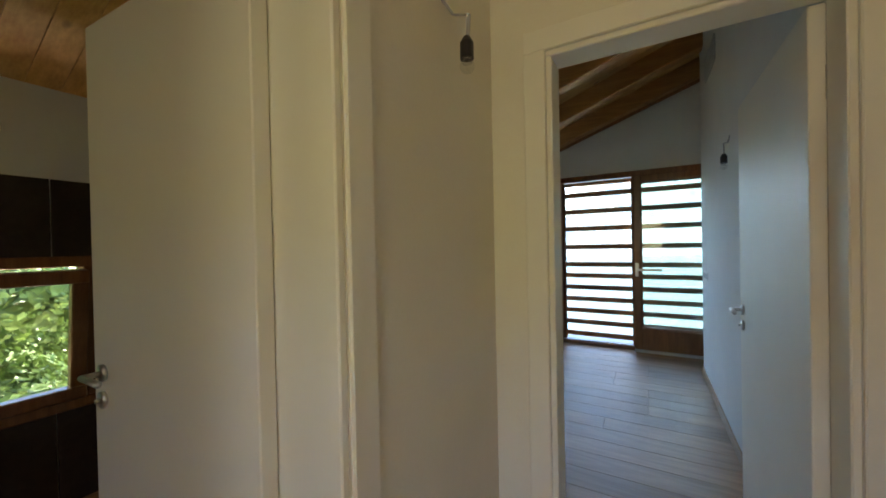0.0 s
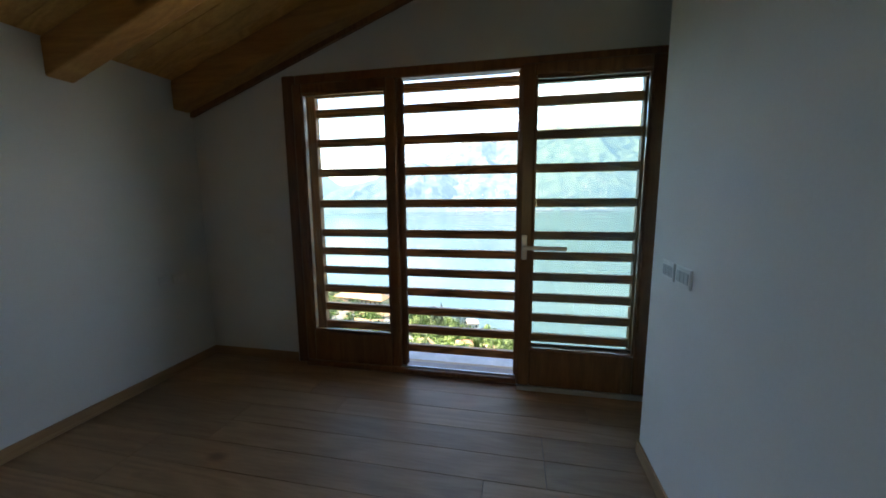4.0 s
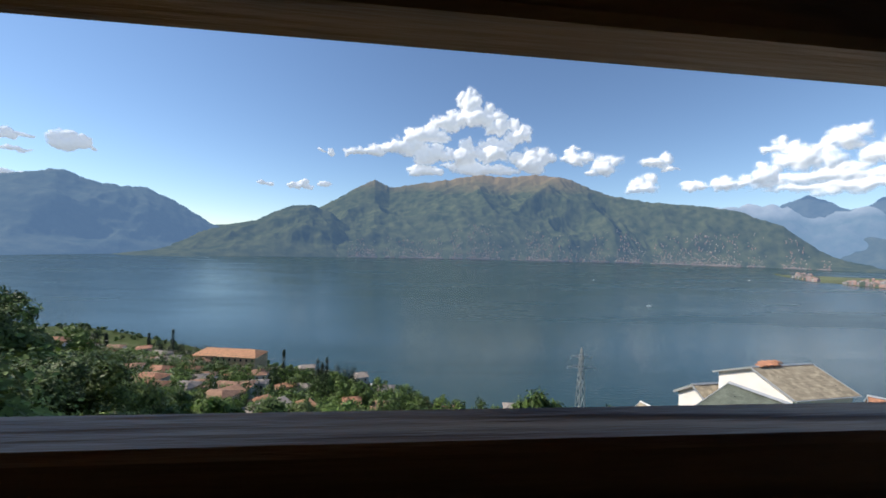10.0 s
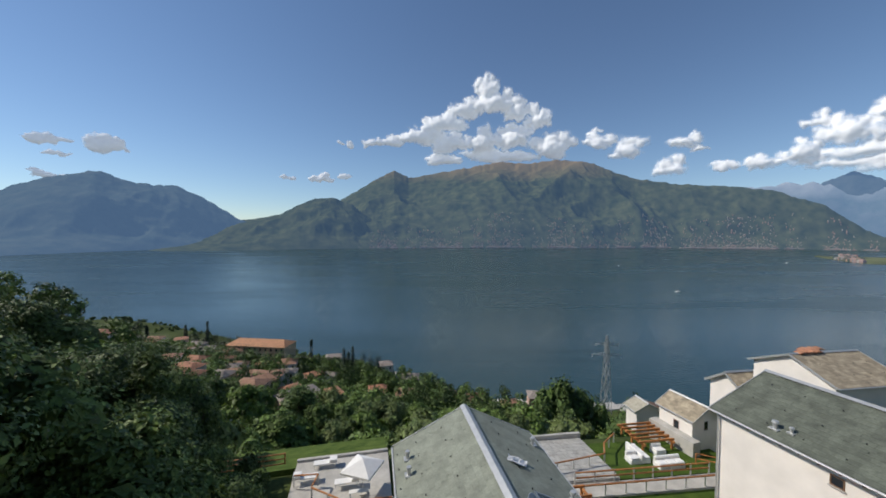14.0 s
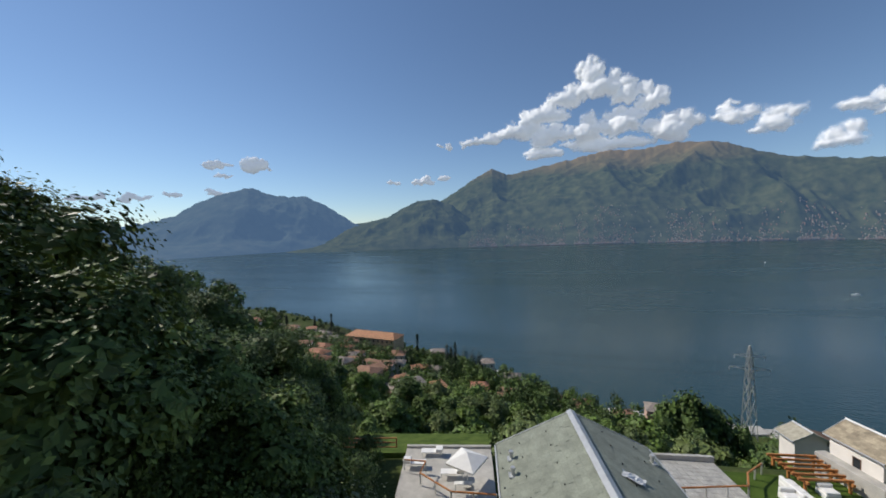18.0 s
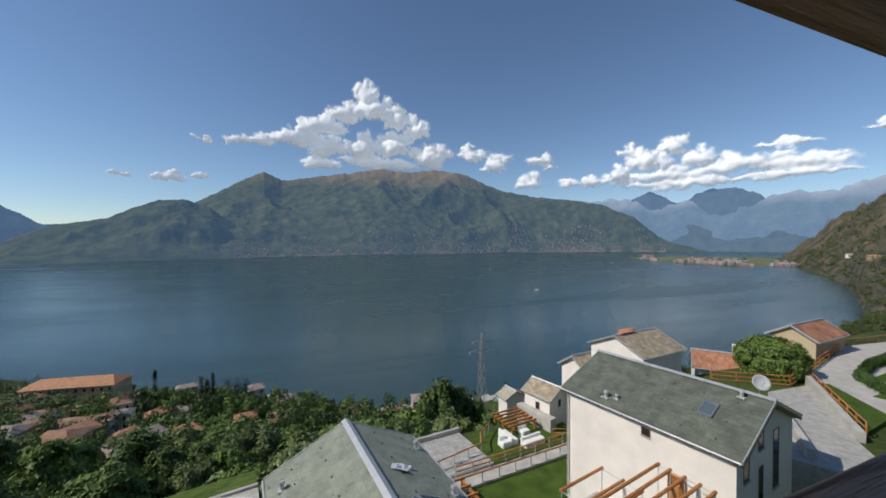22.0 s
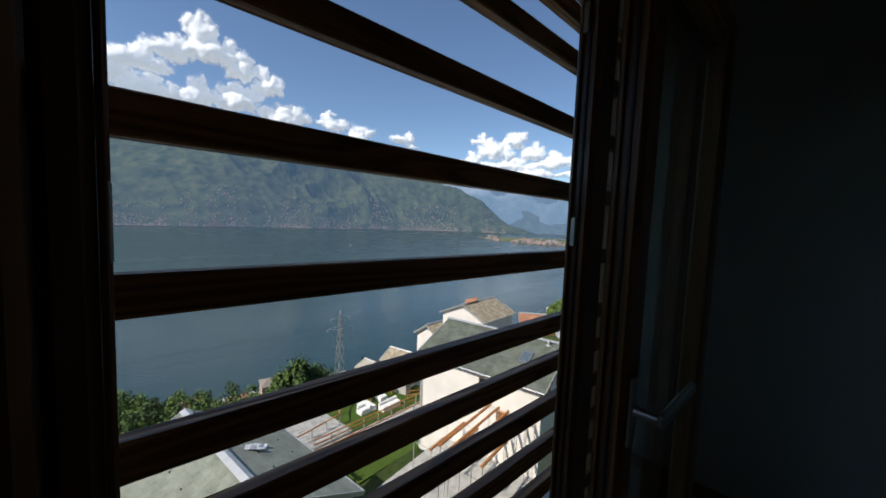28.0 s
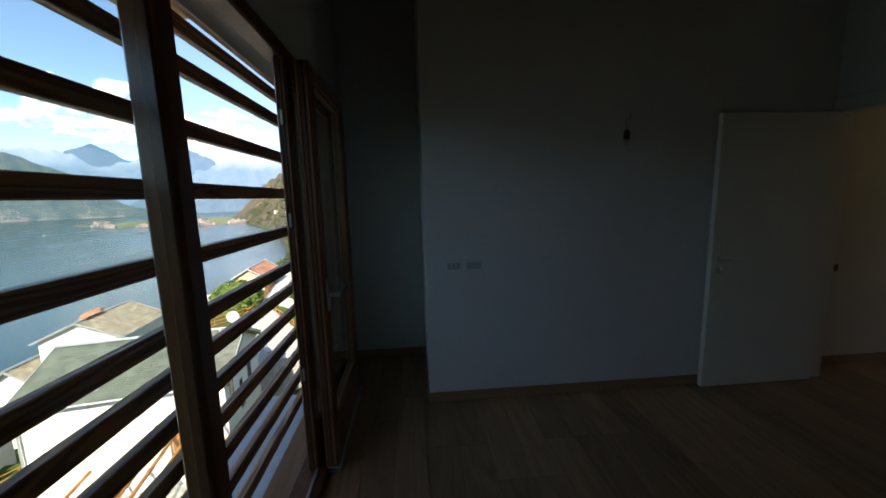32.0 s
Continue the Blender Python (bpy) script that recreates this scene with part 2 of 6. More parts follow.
def fbm(x, y, octaves=5, seed=0.0, ridged=False):
    """Cloudy noise on arrays, from sums of turned sine lattices hashed smoothly."""
    x, y = np.asarray(x, float), np.asarray(y, float)
    total, amp, norm = np.zeros(np.broadcast(x, y).shape), 1.0, 0.0

    def lattice(ix, iy):
        h = np.sin(ix * 127.1 + iy * 311.7 + seed * 74.7) * 43758.5453
        return h - np.floor(h)
    for _ in range(octaves):
        ix, iy = np.floor(x), np.floor(y)
        fx, fy = x - ix, y - iy
        ux, uy = fx * fx * (3 - 2 * fx), fy * fy * (3 - 2 * fy)
        v = (lattice(ix, iy) * (1 - ux) + lattice(ix + 1, iy) * ux) * (1 - uy) + (lattice(ix, iy + 1) * (1 - ux) + lattice(ix + 1, iy + 1) * ux) * uy
        total += amp * (1 - np.abs(2 * v - 1) if ridged else v)
        norm += amp
        amp *= 0.5
        x, y = x * 2.03 + 17.3, y * 2.03 - 9.1
    return total / norm


def sheet(name, X, Y, Z, material, smooth=True, keep=None):
    """A surface over a grid of corners; keep picks the cells that stay."""
    nu, nv = X.shape
    idx = np.arange(nu * nv).reshape(nu, nv)
    quads = np.stack([idx[:-1, :-1], idx[1:, :-1], idx[1:, 1:], idx[:-1, 1:]], -1).reshape(-1, 4)
    if keep is not None:
        quads = quads[keep.reshape(-1)]
    me = bpy.data.meshes.new(name)
    me.from_pydata(np.stack([X, Y, Z], -1).reshape(-1, 3).tolist(), [], quads.tolist())
    me.materials.append(material)
    me.polygons.foreach_set("use_smooth", [smooth] * len(me.polygons))
    me.update()
    return new(name, me)

# ---- the bedroom: plan in metres, +y out through the window ----
XL, XR, XA = -2.26, 1.043, 1.90          # left wall, right wall, back of the recess
YD, YE = -3.775, -0.686                 # door wall, end of the right wall
WX0, WX1, WTOP = -1.425, 1.425, 2.31     # window opening
SLOPE, CEIL0 = 0.365, 2.29               # roof boards rise to the right
DX0, DX1, DTOP = 0.232, 1.035, 2.105     # bedroom doorway
HY = YD - 0.125                          # hall face of the door wall


def ceil_z(x):
    return CEIL0 + SLOPE * (x - XL)


def wall_y(name, y0, y1, x0, x1, holes, material, label, top=None):
    """A wall across the room with a sloping head; holes are (x0, x1, z0, z1)."""
    bm = B()
    head = top or ceil_z
    xs = sorted({x0, x1, *[h[0] for h in holes], *[h[1] for h in holes]})
    for a, b in zip(xs, xs[1:]):
        hole = next((h for h in holes if h[0] <= a and h[1] >= b), None)
        low = 0.0
        if hole:
            if hole[2] > 0:
                box(bm, a, b, y0, y1, 0, hole[2])
            low = hole[3]
        prism(bm, [(a, low), (b, low), (b, head(b)), (a, head(a))], "y", y0, y1)
    return shell(name, bm, material, label)


wall_y("wall_window", 0.0, 0.25, XL - 0.25, XA + 0.25, [(WX0, WX1, 0, WTOP)], WALL, "white plastered wall with a wide slatted window")
wall_y("wall_door", HY, YD, XL - 0.25, 1.42, [(DX0, DX1, 0, DTOP)], WALL, "white plastered wall with the bedroom doorway")
BW = (-5.36, -4.44, 0.52, 1.375)           # bathroom window in the left wall
bm = B()
for a, b, c, d in ((-6.95, BW[0], 0, None), (BW[0], BW[1], 0, BW[2]), (BW[0], BW[1], BW[3], None), (BW[1], 0.0, 0, None)):
    d = ceil_z(XL) if d is None else d
    prism(bm, [(a, c), (b, c), (b, d), (a, d)], "x", XL - 0.25, XL)
shell("wall_left", bm, WALL, "plain white plastered bedroom wall")
bm = B()
prism(bm, [(YD, 0), (YE, 0), (YE, ceil_z(XR)), (YD, ceil_z(XR))], "x", XR, XR + 0.12)
shell("wall_right", bm, WALL, "white plastered wall with sockets and a wall lamp")
wall_y("wall_recess", YE - 0.12, YE, XR + 0.12, XA, [], WALL, "white plastered end wall of the recess")
bm = B()
prism(bm, [(YE - 0.12, 0), (0.0, 0), (0.0, ceil_z(XA)), (YE - 0.12, ceil_z(XA))], "x", XA, XA + 0.25)
shell("wall_back", bm, WALL, "white plastered back wall of the window recess")

# roof boards and rafters
bm = B()
w = 0.135
for k in range(53):
    y0 = 0.29 - (k + 1) * w
    for x0, x1 in ((XL - 1.2, -0.4 + 0.5 * (k % 3)), (-0.4 + 0.5 * (k % 3), 2.5)):
        vs = [bm.verts.new((x, y, ceil_z(x) + dz)) for x in (x0, x1) for y in (y0 + 0.003, y0 + w) for dz in (0, 0.02)]
        for f in ((0, 1, 3, 2), (4, 6, 7, 5), (0, 4, 5, 1), (2, 3, 7, 6), (0, 2, 6, 4), (1, 5, 7, 3)):
            bm.faces.new([vs[i] for i in f])
shell("ceiling", bm, PINE, "pine board ceiling sloping up between rafters")
bm = B()
prism(bm, [(XL - 1.3, ceil_z(XL - 1.3) + 0.03), (2.52, ceil_z(2.52) + 0.03), (2.52, ceil_z(2.52) + 0.25), (XL - 1.3, ceil_z(XL - 1.3) + 0.25)], "y", -6.95, 0.31)
shell("roof_slab", bm, REVEAL, "grey roof above the rooms")


def rafter(y0, y1):
    r = thing("rafter", "dark amber pine rafter under the boards", "rafter", (XL, y0, CEIL0), "rafters")
    bm = B()
    d = 0.215
    pts = [(XL, ceil_z(XL)), (XL, ceil_z(XL) - d), (XA, ceil_z(XA) - d), (XA, ceil_z(XA))]
    prism(bm, pts, "y", y0, y1)
    bmesh.ops.bevel(bm, geom=[e for e in bm.edges if abs(e.verts[0].co.x - e.verts[1].co.x) > 1], offset=0.012, segments=2, affect="EDGES", profile=0.5)
    part("beam", bm, RAFTER, r)
    return r


for ry in (-0.105, -0.885, -1.68, -2.475, -3.27):
    rafter(ry - 0.07, ry + 0.07)
bm = B()
prism(bm, [(XL, ceil_z(XL)), (XL, ceil_z(XL) - 0.245), (XA, ceil_z(XA) - 0.245), (XA, ceil_z(XA))], "y", -0.03, -0.001)
shell("trim_roof", bm, FRAMEWOOD, "dark wooden strip where the boards meet the wall")

# skirting boards
bm = B()
box(bm, XL, XL + 0.013, YD, -0.001, 0.002, 0.08, 0.003)
box(bm, XL + 0.013, WX0 - 0.002, -0.013, -0.0005, 0.002, 0.08, 0.003)
box(bm, XR - 0.013, XR - 0.0005, YD, YE, 0.002, 0.08, 0.003)
box(bm, XR - 0.013, XA, YE + 0.0005, YE + 0.013, 0.002, 0.08, 0.003)
box(bm, XA - 0.013, XA - 0.0005, YE + 0.013, -0.001, 0.002, 0.08, 0.003)
box(bm, XL + 0.013, DX0 - 0.08, YD + 0.0005, YD + 0.013, 0.002, 0.08, 0.003)
shell("baseboard", bm, BASEWOOD, "oak skirting board along the bedroom walls")

# ---- the window ----
win = shell("window_1", B(), FRAMEWOOD, "wide dark-stained wooden lift-and-slide window, one leaf open")
F0, F1 = -0.012, 0.085


def wframe(parent, name, x0, x1, z0, z1, y0, y1, material=FRAMEWOOD, bev=0.009, label=""):
    bm = B()
    box(bm, x0, x1, y0, y1, z0, z1, bev)
    return part(name, bm, material, parent, label)


wframe(win, "frame_jamb", WX0, WX0 + 0.11, 0.0, WTOP, F0, F1)
wframe(win, "frame_jamb", WX1 - 0.075, WX1, 0.0, WTOP, F0, F1)
wframe(win, "frame_head", WX0 + 0.11, WX1 - 0.075, WTOP - 0.075, WTOP, F0, F1)
wframe(win, "frame_sill", WX0 + 0.11, WX1 - 0.075, 0.0, 0.045, F0 - 0.06, F1)
wframe(win, "track", WX0 + 0.11, WX1 - 0.075, 0.045, 0.055, -0.03, -0.015, ALU, 0.001, "thin aluminium sliding track")


def sash(name, x0, x1, y0, y1, z0, z1, low, label, st=0.085):
    """A glazed leaf: stiles, rails and pane."""
    s = part(name, B(), FRAMEWOOD, win, label)
    wframe(s, "stile", x0, x0 + st, z0, z1, y0, y1)
    wframe(s, "stile", x1 - st, x1, z0, z1, y0, y1)
    wframe(s, "rail", x0 + st, x1 - st, z1 - st, z1, y0, y1)
    wframe(s, "rail", x0 + st, x1 - st, z0, z0 + low, y0, y1)
    mid = (y0 + y1) / 2
    bm = B()
    box(bm, x0 + st - 0.01, x1 - st + 0.01, mid - 0.003, mid + 0.003, z0 + low - 0.01, z1 - st + 0.01)
    p = part("pane", bm, GLASS, s)
    p.visible_shadow = False
    for a, b, c, d in ((x0 + st, x1 - st, z0 + low, z0 + low + 0.014), (x0 + st, x1 - st, z1 - st - 0.014, z1 - st),
                       (x0 + st, x0 + st + 0.014, z0 + low + 0.014, z1 - st - 0.014), (x1 - st - 0.014, x1 - st, z0 + low + 0.014, z1 - st - 0.014)):
        wframe(s, "glazing_bead", a, b, c, d, y0 + 0.008, mid - 0.003, FRAMEWOOD, 0.002)
    return s


sash("fixed_leaf", WX0 + 0.11, -0.495, -0.052, 0.03, 0.046, WTOP - 0.075, 0.26, "fixed glazed leaf with a low wooden panel", 0.075)
wframe(win, "meeting_stile", -0.4945, -0.459, 0.046, WTOP - 0.075, -0.014, 0.03)
sash("fixed_leaf", 0.38, WX1 - 0.075, -0.03, 0.03, 0.046, WTOP - 0.075, 0.25, "fixed glazed leaf behind the sliding one", 0.09)
slide = sash("sliding_leaf", 0.397, 1.25, -0.134, -0.064, 0.035, 2.225, 0.27, "open sliding leaf standing in front of the fixed one", 0.085)
wframe(slide, "bottom_track", 0.397, 1.30, 0.0, 0.034, -0.142, -0.056, ALU, 0.003, "pale aluminium rail under the leaf")
# rebates and seals down the edges beside the gap
for ex, out, y0, y1 in ((-0.459, 1, -0.014, 0.03), (0.38, -1, -0.03, 0.03), (0.397, -1, -0.134, -0.064)):
    for f0, f1, deep, m, nm in ((0.12, 0.24, 0.007, FRAMEWOOD, "rebate"), (0.40, 0.50, 0.004, BLACK, "seal"), (0.72, 0.86, 0.009, FRAMEWOOD, "rebate")):
        a, b = ex + out * 0.0004, ex + out * deep
        wframe(win, nm, min(a, b), max(a, b), 0.06, WTOP - 0.09, y0 + (y1 - y0) * f0, y0 + (y1 - y0) * f1, m, 0.0015)
# lock keeps on the edges beside the gap
for kx, ky in ((-0.4535, 0.006), (0.3745, 0.006)):
    for kz in (0.62, 1.45, 1.95):
        bm = B()
        box(bm, kx - 0.004, kx + 0.004, ky - 0.007, ky + 0.007, kz - 0.035, kz + 0.035, 0.002)
        part("lock_keep", bm, STEEL, win, "small steel lock keep")
bm = B()
box(bm, 0.411, 0.449, -0.146, -0.1345, 0.955, 1.125, 0.004)
part("handle_plate", bm, STEEL, slide, "steel handle plate")
bm = B()
rod(bm, (0.43, -0.146, 1.042), (0.43, -0.196, 1.042), 0.013, seg=14)
box(bm, 0.415, 0.70, -0.211, -0.193, 1.028, 1.056, 0.006)
part("lever", bm, STEEL, slide, "long brushed steel lever")

# outside reveal, posts and slats
YS, SD, SH = 0.272, 0.040, 0.067
SX0, SX1 = -1.307, 1.244
for name, x0, x1 in (("pillar_left", SX0 - 0.55, SX0 - 0.145), ("pillar_right", SX1 + 0.135, SX1 + 0.55)):
    bm = B()
    box(bm, x0, x1, 0.251, 0.345, -0.25, 2.62)
    shell(name, bm, REVEAL, "rough rendered pillar beside the slats")
screen = thing("slat_screen", "dark larch slat screen outside the window", "slat screen", (0, YS, 0))
for px0, px1 in ((SX0 - 0.14, SX0), (SX1, SX1 + 0.13)):
    bm = B()
    box(bm, px0, px1, YS - 0.012, YS + SD + 0.012, -0.049, 2.6, 0.005)
    part("post", bm, POSTWOOD, screen)
for sz in (2.25, 2.089, 1.846, 1.598, 1.334, 1.08, 0.918, 0.748, 0.578, 0.41, 0.243, 0.072):
    bm = B()
    box(bm, SX0 + 0.0005, SX1 - 0.0005, YS, YS + SD, sz - SH / 2, sz + SH / 2, 0.004)
    part("slat", bm, SLATWOOD, screen)
bm = B()
box(bm, SX0 + 0.0005, SX1 - 0.0005, YS - 0.004, YS + SD + 0.004, 2.33, 2.47, 0.004)
part("head_board", bm, SLATWOOD, screen)
bm = B()
box(bm, SX0 - 0.14, SX1 + 0.13, 0.2505, 0.66, -0.25, -0.05)
shell("sill", bm, mat("pale stone sill", (0.42, 0.41, 0.39), 0.7, var=0.12, scale=8, bump=0.2), "pale stone sill outside the window")
bm = B()
# unseen reach left and outward is added to keep sun off the slats
box(bm, -0.55, 0.9, 0.2505, 0.95, 2.62, 2.70)
box(bm, -4.6, -0.551, 0.2505, 1.25, 2.62, 2.70)
for k in range(18):
    box(bm, 2.55 + 0.12 * k, 2.665 + 0.12 * k, 0.2505, 0.70, 2.62, 2.64)
shell("soffit", bm, PINE, "pine boarded eaves above the window")

# plain outer walls that close the house, and the storey below
bm = B()
box(bm, XA, XA + 0.25, -6.95, YE - 0.1201, 0, 3.0)
box(bm, 1.3805, XA, -6.95, -6.80, 0, 3.0)
shell("wall_outer", bm, REVEAL, "plain rendered outer wall of the house")
bm = B()
box(bm, XL - 0.25, XA + 0.25, -6.95, 0.25, -6.0, -0.2505)
shell("wall_below", bm, REVEAL, "rendered wall of the storey below")

# floor under the planks
bm = B()
box(bm, XL - 0.25, XA + 0.25, -6.95, 0.2495, -0.25, -0.0185)
shell("floor", bm, OAK, "oiled oak plank floor in wide boards")

# ---- the bedroom door ----
door = shell("door_1", B(), LACQUER, "cream lacquered bedroom door standing open")


def casing(owner, axis, a0, a1, face, out, height, lining):
    """Flat trim and lining round a doorway along an axis ('x' or 'y')."""
    def put(name, a, b, c, d, z0, z1):
        bm = B()
        lo, hi = min(c, d), max(c, d)
        if axis == "x":
            box(bm, a, b, lo, hi, z0, z1, 0.004)
        else:
            box(bm, lo, hi, a, b, z0, z1, 0.004)
        part(name, bm, LACQUER, owner)
    for f, o in ((face, out), (lining, -out)):
        put("casing", a0 - 0.08, a0, f, f + o * 0.014, 0.0, height)
        put("casing", a1, a1 + 0.08, f, f + o * 0.014, 0.0, height)
        put("casing", a0 - 0.08, a1 + 0.08, f, f + o * 0.014, height, height + 0.08)
    put("lining", a0 - 0.001, a0 + 0.022, lining, face, 0.0, height - 0.022)
    put("lining", a1 - 0.022, a1 + 0.001, lining, face, 0.0, height - 0.022)
    put("lining", a0, a1, lining, face, height - 0.022, height + 0.001)


casing(door, "x", DX0, DX1, HY, -1, DTOP, YD)


def lever_set(owner, make, label="chrome door handle"):
    """A lever on a round rose and a keyhole rose below it; make(u, v, w) gives the place: u along the leaf, v off it, w up."""
    bm = B()
    rod(bm, make(0, 0, 1.03), make(0, 0.009, 1.03), 0.026, seg=20)
    rod(bm, make(0, 0, 0.95), make(0, 0.009, 0.95), 0.026, seg=20)
    rod(bm, make(0, 0.009, 1.03), make(0, 0.05, 1.03), 0.009, seg=12)
    rod(bm, make(0, 0.05, 1.03), make(0.115, 0.055, 1.03), 0.0095, seg=12)
    rod(bm, make(0, 0.009, 0.95), make(0, 0.022, 0.95), 0.007, seg=10)
    part("handle", bm, STEEL, owner, label, smooth=True)


bm = B()
box(bm, 0.975, 1.017, -3.768, -2.826, 0.008, 2.085, 0.003)
leaf = part("leaf", bm, LACQUER, door, "cream lacquered door leaf")
lever_set(leaf, lambda u, v, w: (0.975 - v, -2.89 - u, w))
for hz in (0.3, 1.85):
    bm = B()
    rod(bm, (1.02, -3.772, hz - 0.05), (1.02, -3.772, hz + 0.05), 0.008)
    part("hinge", bm, STEEL, door)

# ---- the hall ----
HX0, HX1, HW = 0.02, 1.20, 0.21           # hall walls, and the thickness of the left one
bm = B()
for y0, y1, z0 in ((-4.72, HY - 0.0065, 0), (-5.52, -4.72, DTOP), (-6.80, -5.52, 0)):
    prism(bm, [(y0, z0), (y1, z0), (y1, ceil_z(HX0)), (y0, ceil_z(HX0))], "x", HX0 - HW, HX0)
shell("wall_hall_left", bm, HALLWALL, "cream plastered hall wall with a doorway")
bm = B()
prism(bm, [(-6.95, 0), (HY, 0), (HY, 3.3), (-6.95, 3.3)], "x", HX1, HX1 + 0.15)
shell("wall_hall_right", bm, HALLWALL, "cream plastered hall wall")
wall_y("wall_hall_end", -6.95, -6.80, XL - 0.25, HX1 + 0.15, [(-0.45, 0.95, 0.9, 2.1)], HALLWALL, "cream plastered end wall of the hall")
# the hall side of the door wall
wall_y("wall_hall_front", HY - 0.006, HY - 0.0005, HX0, HX1, [(DX0 - 0.08, DX1 + 0.08, 0, DTOP + 0.08)], HALLWALL, "cream plastered hall wall round the bedroom door")
door2 = shell("door_2", B(), LACQUER, "cream lacquered door open into the side room")
casing(door2, "y", -5.52, -4.72, HX0, 1, DTOP, HX0 - HW)
TURN = Matrix.Translation((HX0 - HW + 0.015, -4.7655, 0)) @ Matrix.Rotation(radians(3.5), 4, "Z")
bm = B()
box(bm, -0.76, 0.0, -0.022, 0.022, 0.008, DTOP - 0.025, 0.003)
bm.transform(TURN)
leaf2 = part("leaf", bm, LACQUER, door2, "cream lacquered door leaf")
lever_set(leaf2, lambda u, v, w: TURN @ Vector((-0.70 + u, -0.022 - v, w)))


# added warm fill lamp in a made-up opening behind, to brighten the hall
hall_fill = bpy.data.lights.new("hall_window_light", "AREA")
hall_fill.shape, hall_fill.size, hall_fill.size_y, hall_fill.energy, hall_fill.color = "RECTANGLE", 1.35, 1.15, 0.60, (1.0, 0.80, 0.62)
hd = new("hall_window_light", hall_fill)
hd.matrix_world = look((0.25, -6.82, 1.5), (0.25, 0, 1.5))

# ---- lake, land and mountains ----
indoors = set(scene.objects)
LAKE = -84.0
EYE = Vector((0.0, 0.25, 1.5))
FAR_LAKE = -96.8                          # the lake as it lies below the house


def smooth(a, b, x):
    t = np.clip((np.asarray(x, float) - a) / (b - a), 0, 1)
    return t * t * (3 - 2 * t)


def shore_y(x):
    """The near shore line."""
    return np.interp(x, [-900, -282, -218, -121, 25, 48, 150, 300, 574, 753, 957, 1301, 1702, 2200],
                     [700, 439, 428, 350, 229, 200, 172, 150, 160, 213, 289, 453, 664, 900])


def ground(x, y):
    """Height of the hillside under a place."""
    x, y = np.asarray(x, float), np.asarray(y, float)
    ys = 230 + (shore_y(x) - 230) * np.maximum(smooth(50, 110, y), smooth(110, 230, np.abs(x)))
    s = ys - y
    h = np.interp(s, [-60, -5, 0, 10, 60, 84, 130, 166, 184, 194, 200, 206, 213, 220, 230, 260, 500, 1400], [-25, -3, 0.5, 3, 10, 14, 26, 38, 50, 61, 64, 66, 68, 71, 76, 82, 140, 330])
    z = LAKE + h
    z = z + 4.5 * smooth(34, 50, x) * smooth(42, 26, y) * smooth(300, 110, x)
    z = z + np.minimum(0.2 * np.maximum(-9 - x, 0), 13) * smooth(150, 50, y)
    z = z + (fbm(x / 14, y / 14, 4, 3.0) - 0.5) * 2.2 * smooth(38, 60, np.hypot(x - 8, y - 20))
    for x0, x1, y0, y1, level in ((-10, 35, 9.5, 35, -18.95), (37, 100, 3, 24, -13.3)):
        w = smooth(x0 - 3, x0, x) * smooth(x1 + 3, x1, x) * smooth(y0 - 3, y0, y) * smooth(y1 + 4, y1, y)
        z = z + (level - z) * w
    return z


def ground_at(x, y):
    return float(ground(x, y))


GRASS = mat("rough meadow", (0.085, 0.105, 0.032), 0.95, var=0.35, scale=0.12, bump=0.6, bscale=3, second=(0.032, 0.052, 0.015), spec=0.1)
ax = np.concatenate([np.linspace(-1400, -220, 50), np.linspace(-200, 200, 120), np.linspace(220, 2100, 90)])
ay = np.concatenate([np.linspace(-900, -60, 24), np.linspace(-50, 120, 90), np.linspace(126, 950, 110)])
GX, GY = np.meshgrid(ax, ay, indexing="ij")
GZ = ground(GX, GY)
inside = (GX > -14) & (GX < 14) & (GY < 6)
GZ = np.where(inside, np.minimum(GZ, -4.5), GZ)
keep = (GZ[:-1, :-1] > LAKE - 20)
tagged(sheet("ground", GX, GY, GZ, GRASS, keep=keep), "green hillside falling to the lake", "ground", kind="structure")

# water
WATER = bpy.data.materials.new("lake water")
WATER.use_nodes = True
n, l = WATER.node_tree.nodes, WATER.node_tree.links
b = n["Principled BSDF"]
b.inputs["Base Color"].default_value = (0.027, 0.061, 0.068, 1)
b.inputs["IOR"].default_value = 1.33
co, mp, wv, st = n.new("ShaderNodeTexCoord"), n.new("ShaderNodeMapping"), n.new("ShaderNodeTexNoise"), n.new("ShaderNodeTexNoise")
mp.inputs["Scale"].default_value = (0.0022, 0.009, 1)
wv.inputs["Scale"].default_value, wv.inputs["Detail"].default_value = 0.35, 8
st.inputs["Scale"].default_value, st.inputs["Detail"].default_value = 1.0, 4
l.new(co.outputs["Object"], wv.inputs["Vector"])
l.new(co.outputs["Object"], mp.inputs[0])
l.new(mp.outputs[0], st.inputs["Vector"])
mr = n.new("ShaderNodeMapRange")
mr.inputs["From Min"].default_value, mr.inputs["From Max"].default_value = 0.35, 0.7
mr.inputs["To Min"].default_value, mr.inputs["To Max"].default_value = 0.12, 0.32
l.new(st.outputs[0], mr.inputs[0])
l.new(mr.outputs[0], b.inputs["Roughness"])
bp = n.new("ShaderNodeBump")
bp.inputs["Strength"].default_value, bp.inputs["Distance"].default_value = 0.35, 0.6
l.new(wv.outputs[0], bp.inputs["Height"])
l.new(bp.outputs[0], b.inputs["Normal"])
bm = B()
vs = [bm.verts.new((4900 * math.cos(a), 4900 * math.sin(a), FAR_LAKE)) for a in np.linspace(0, 2 * math.pi, 65)[:-1]]
bm.faces.new(vs)
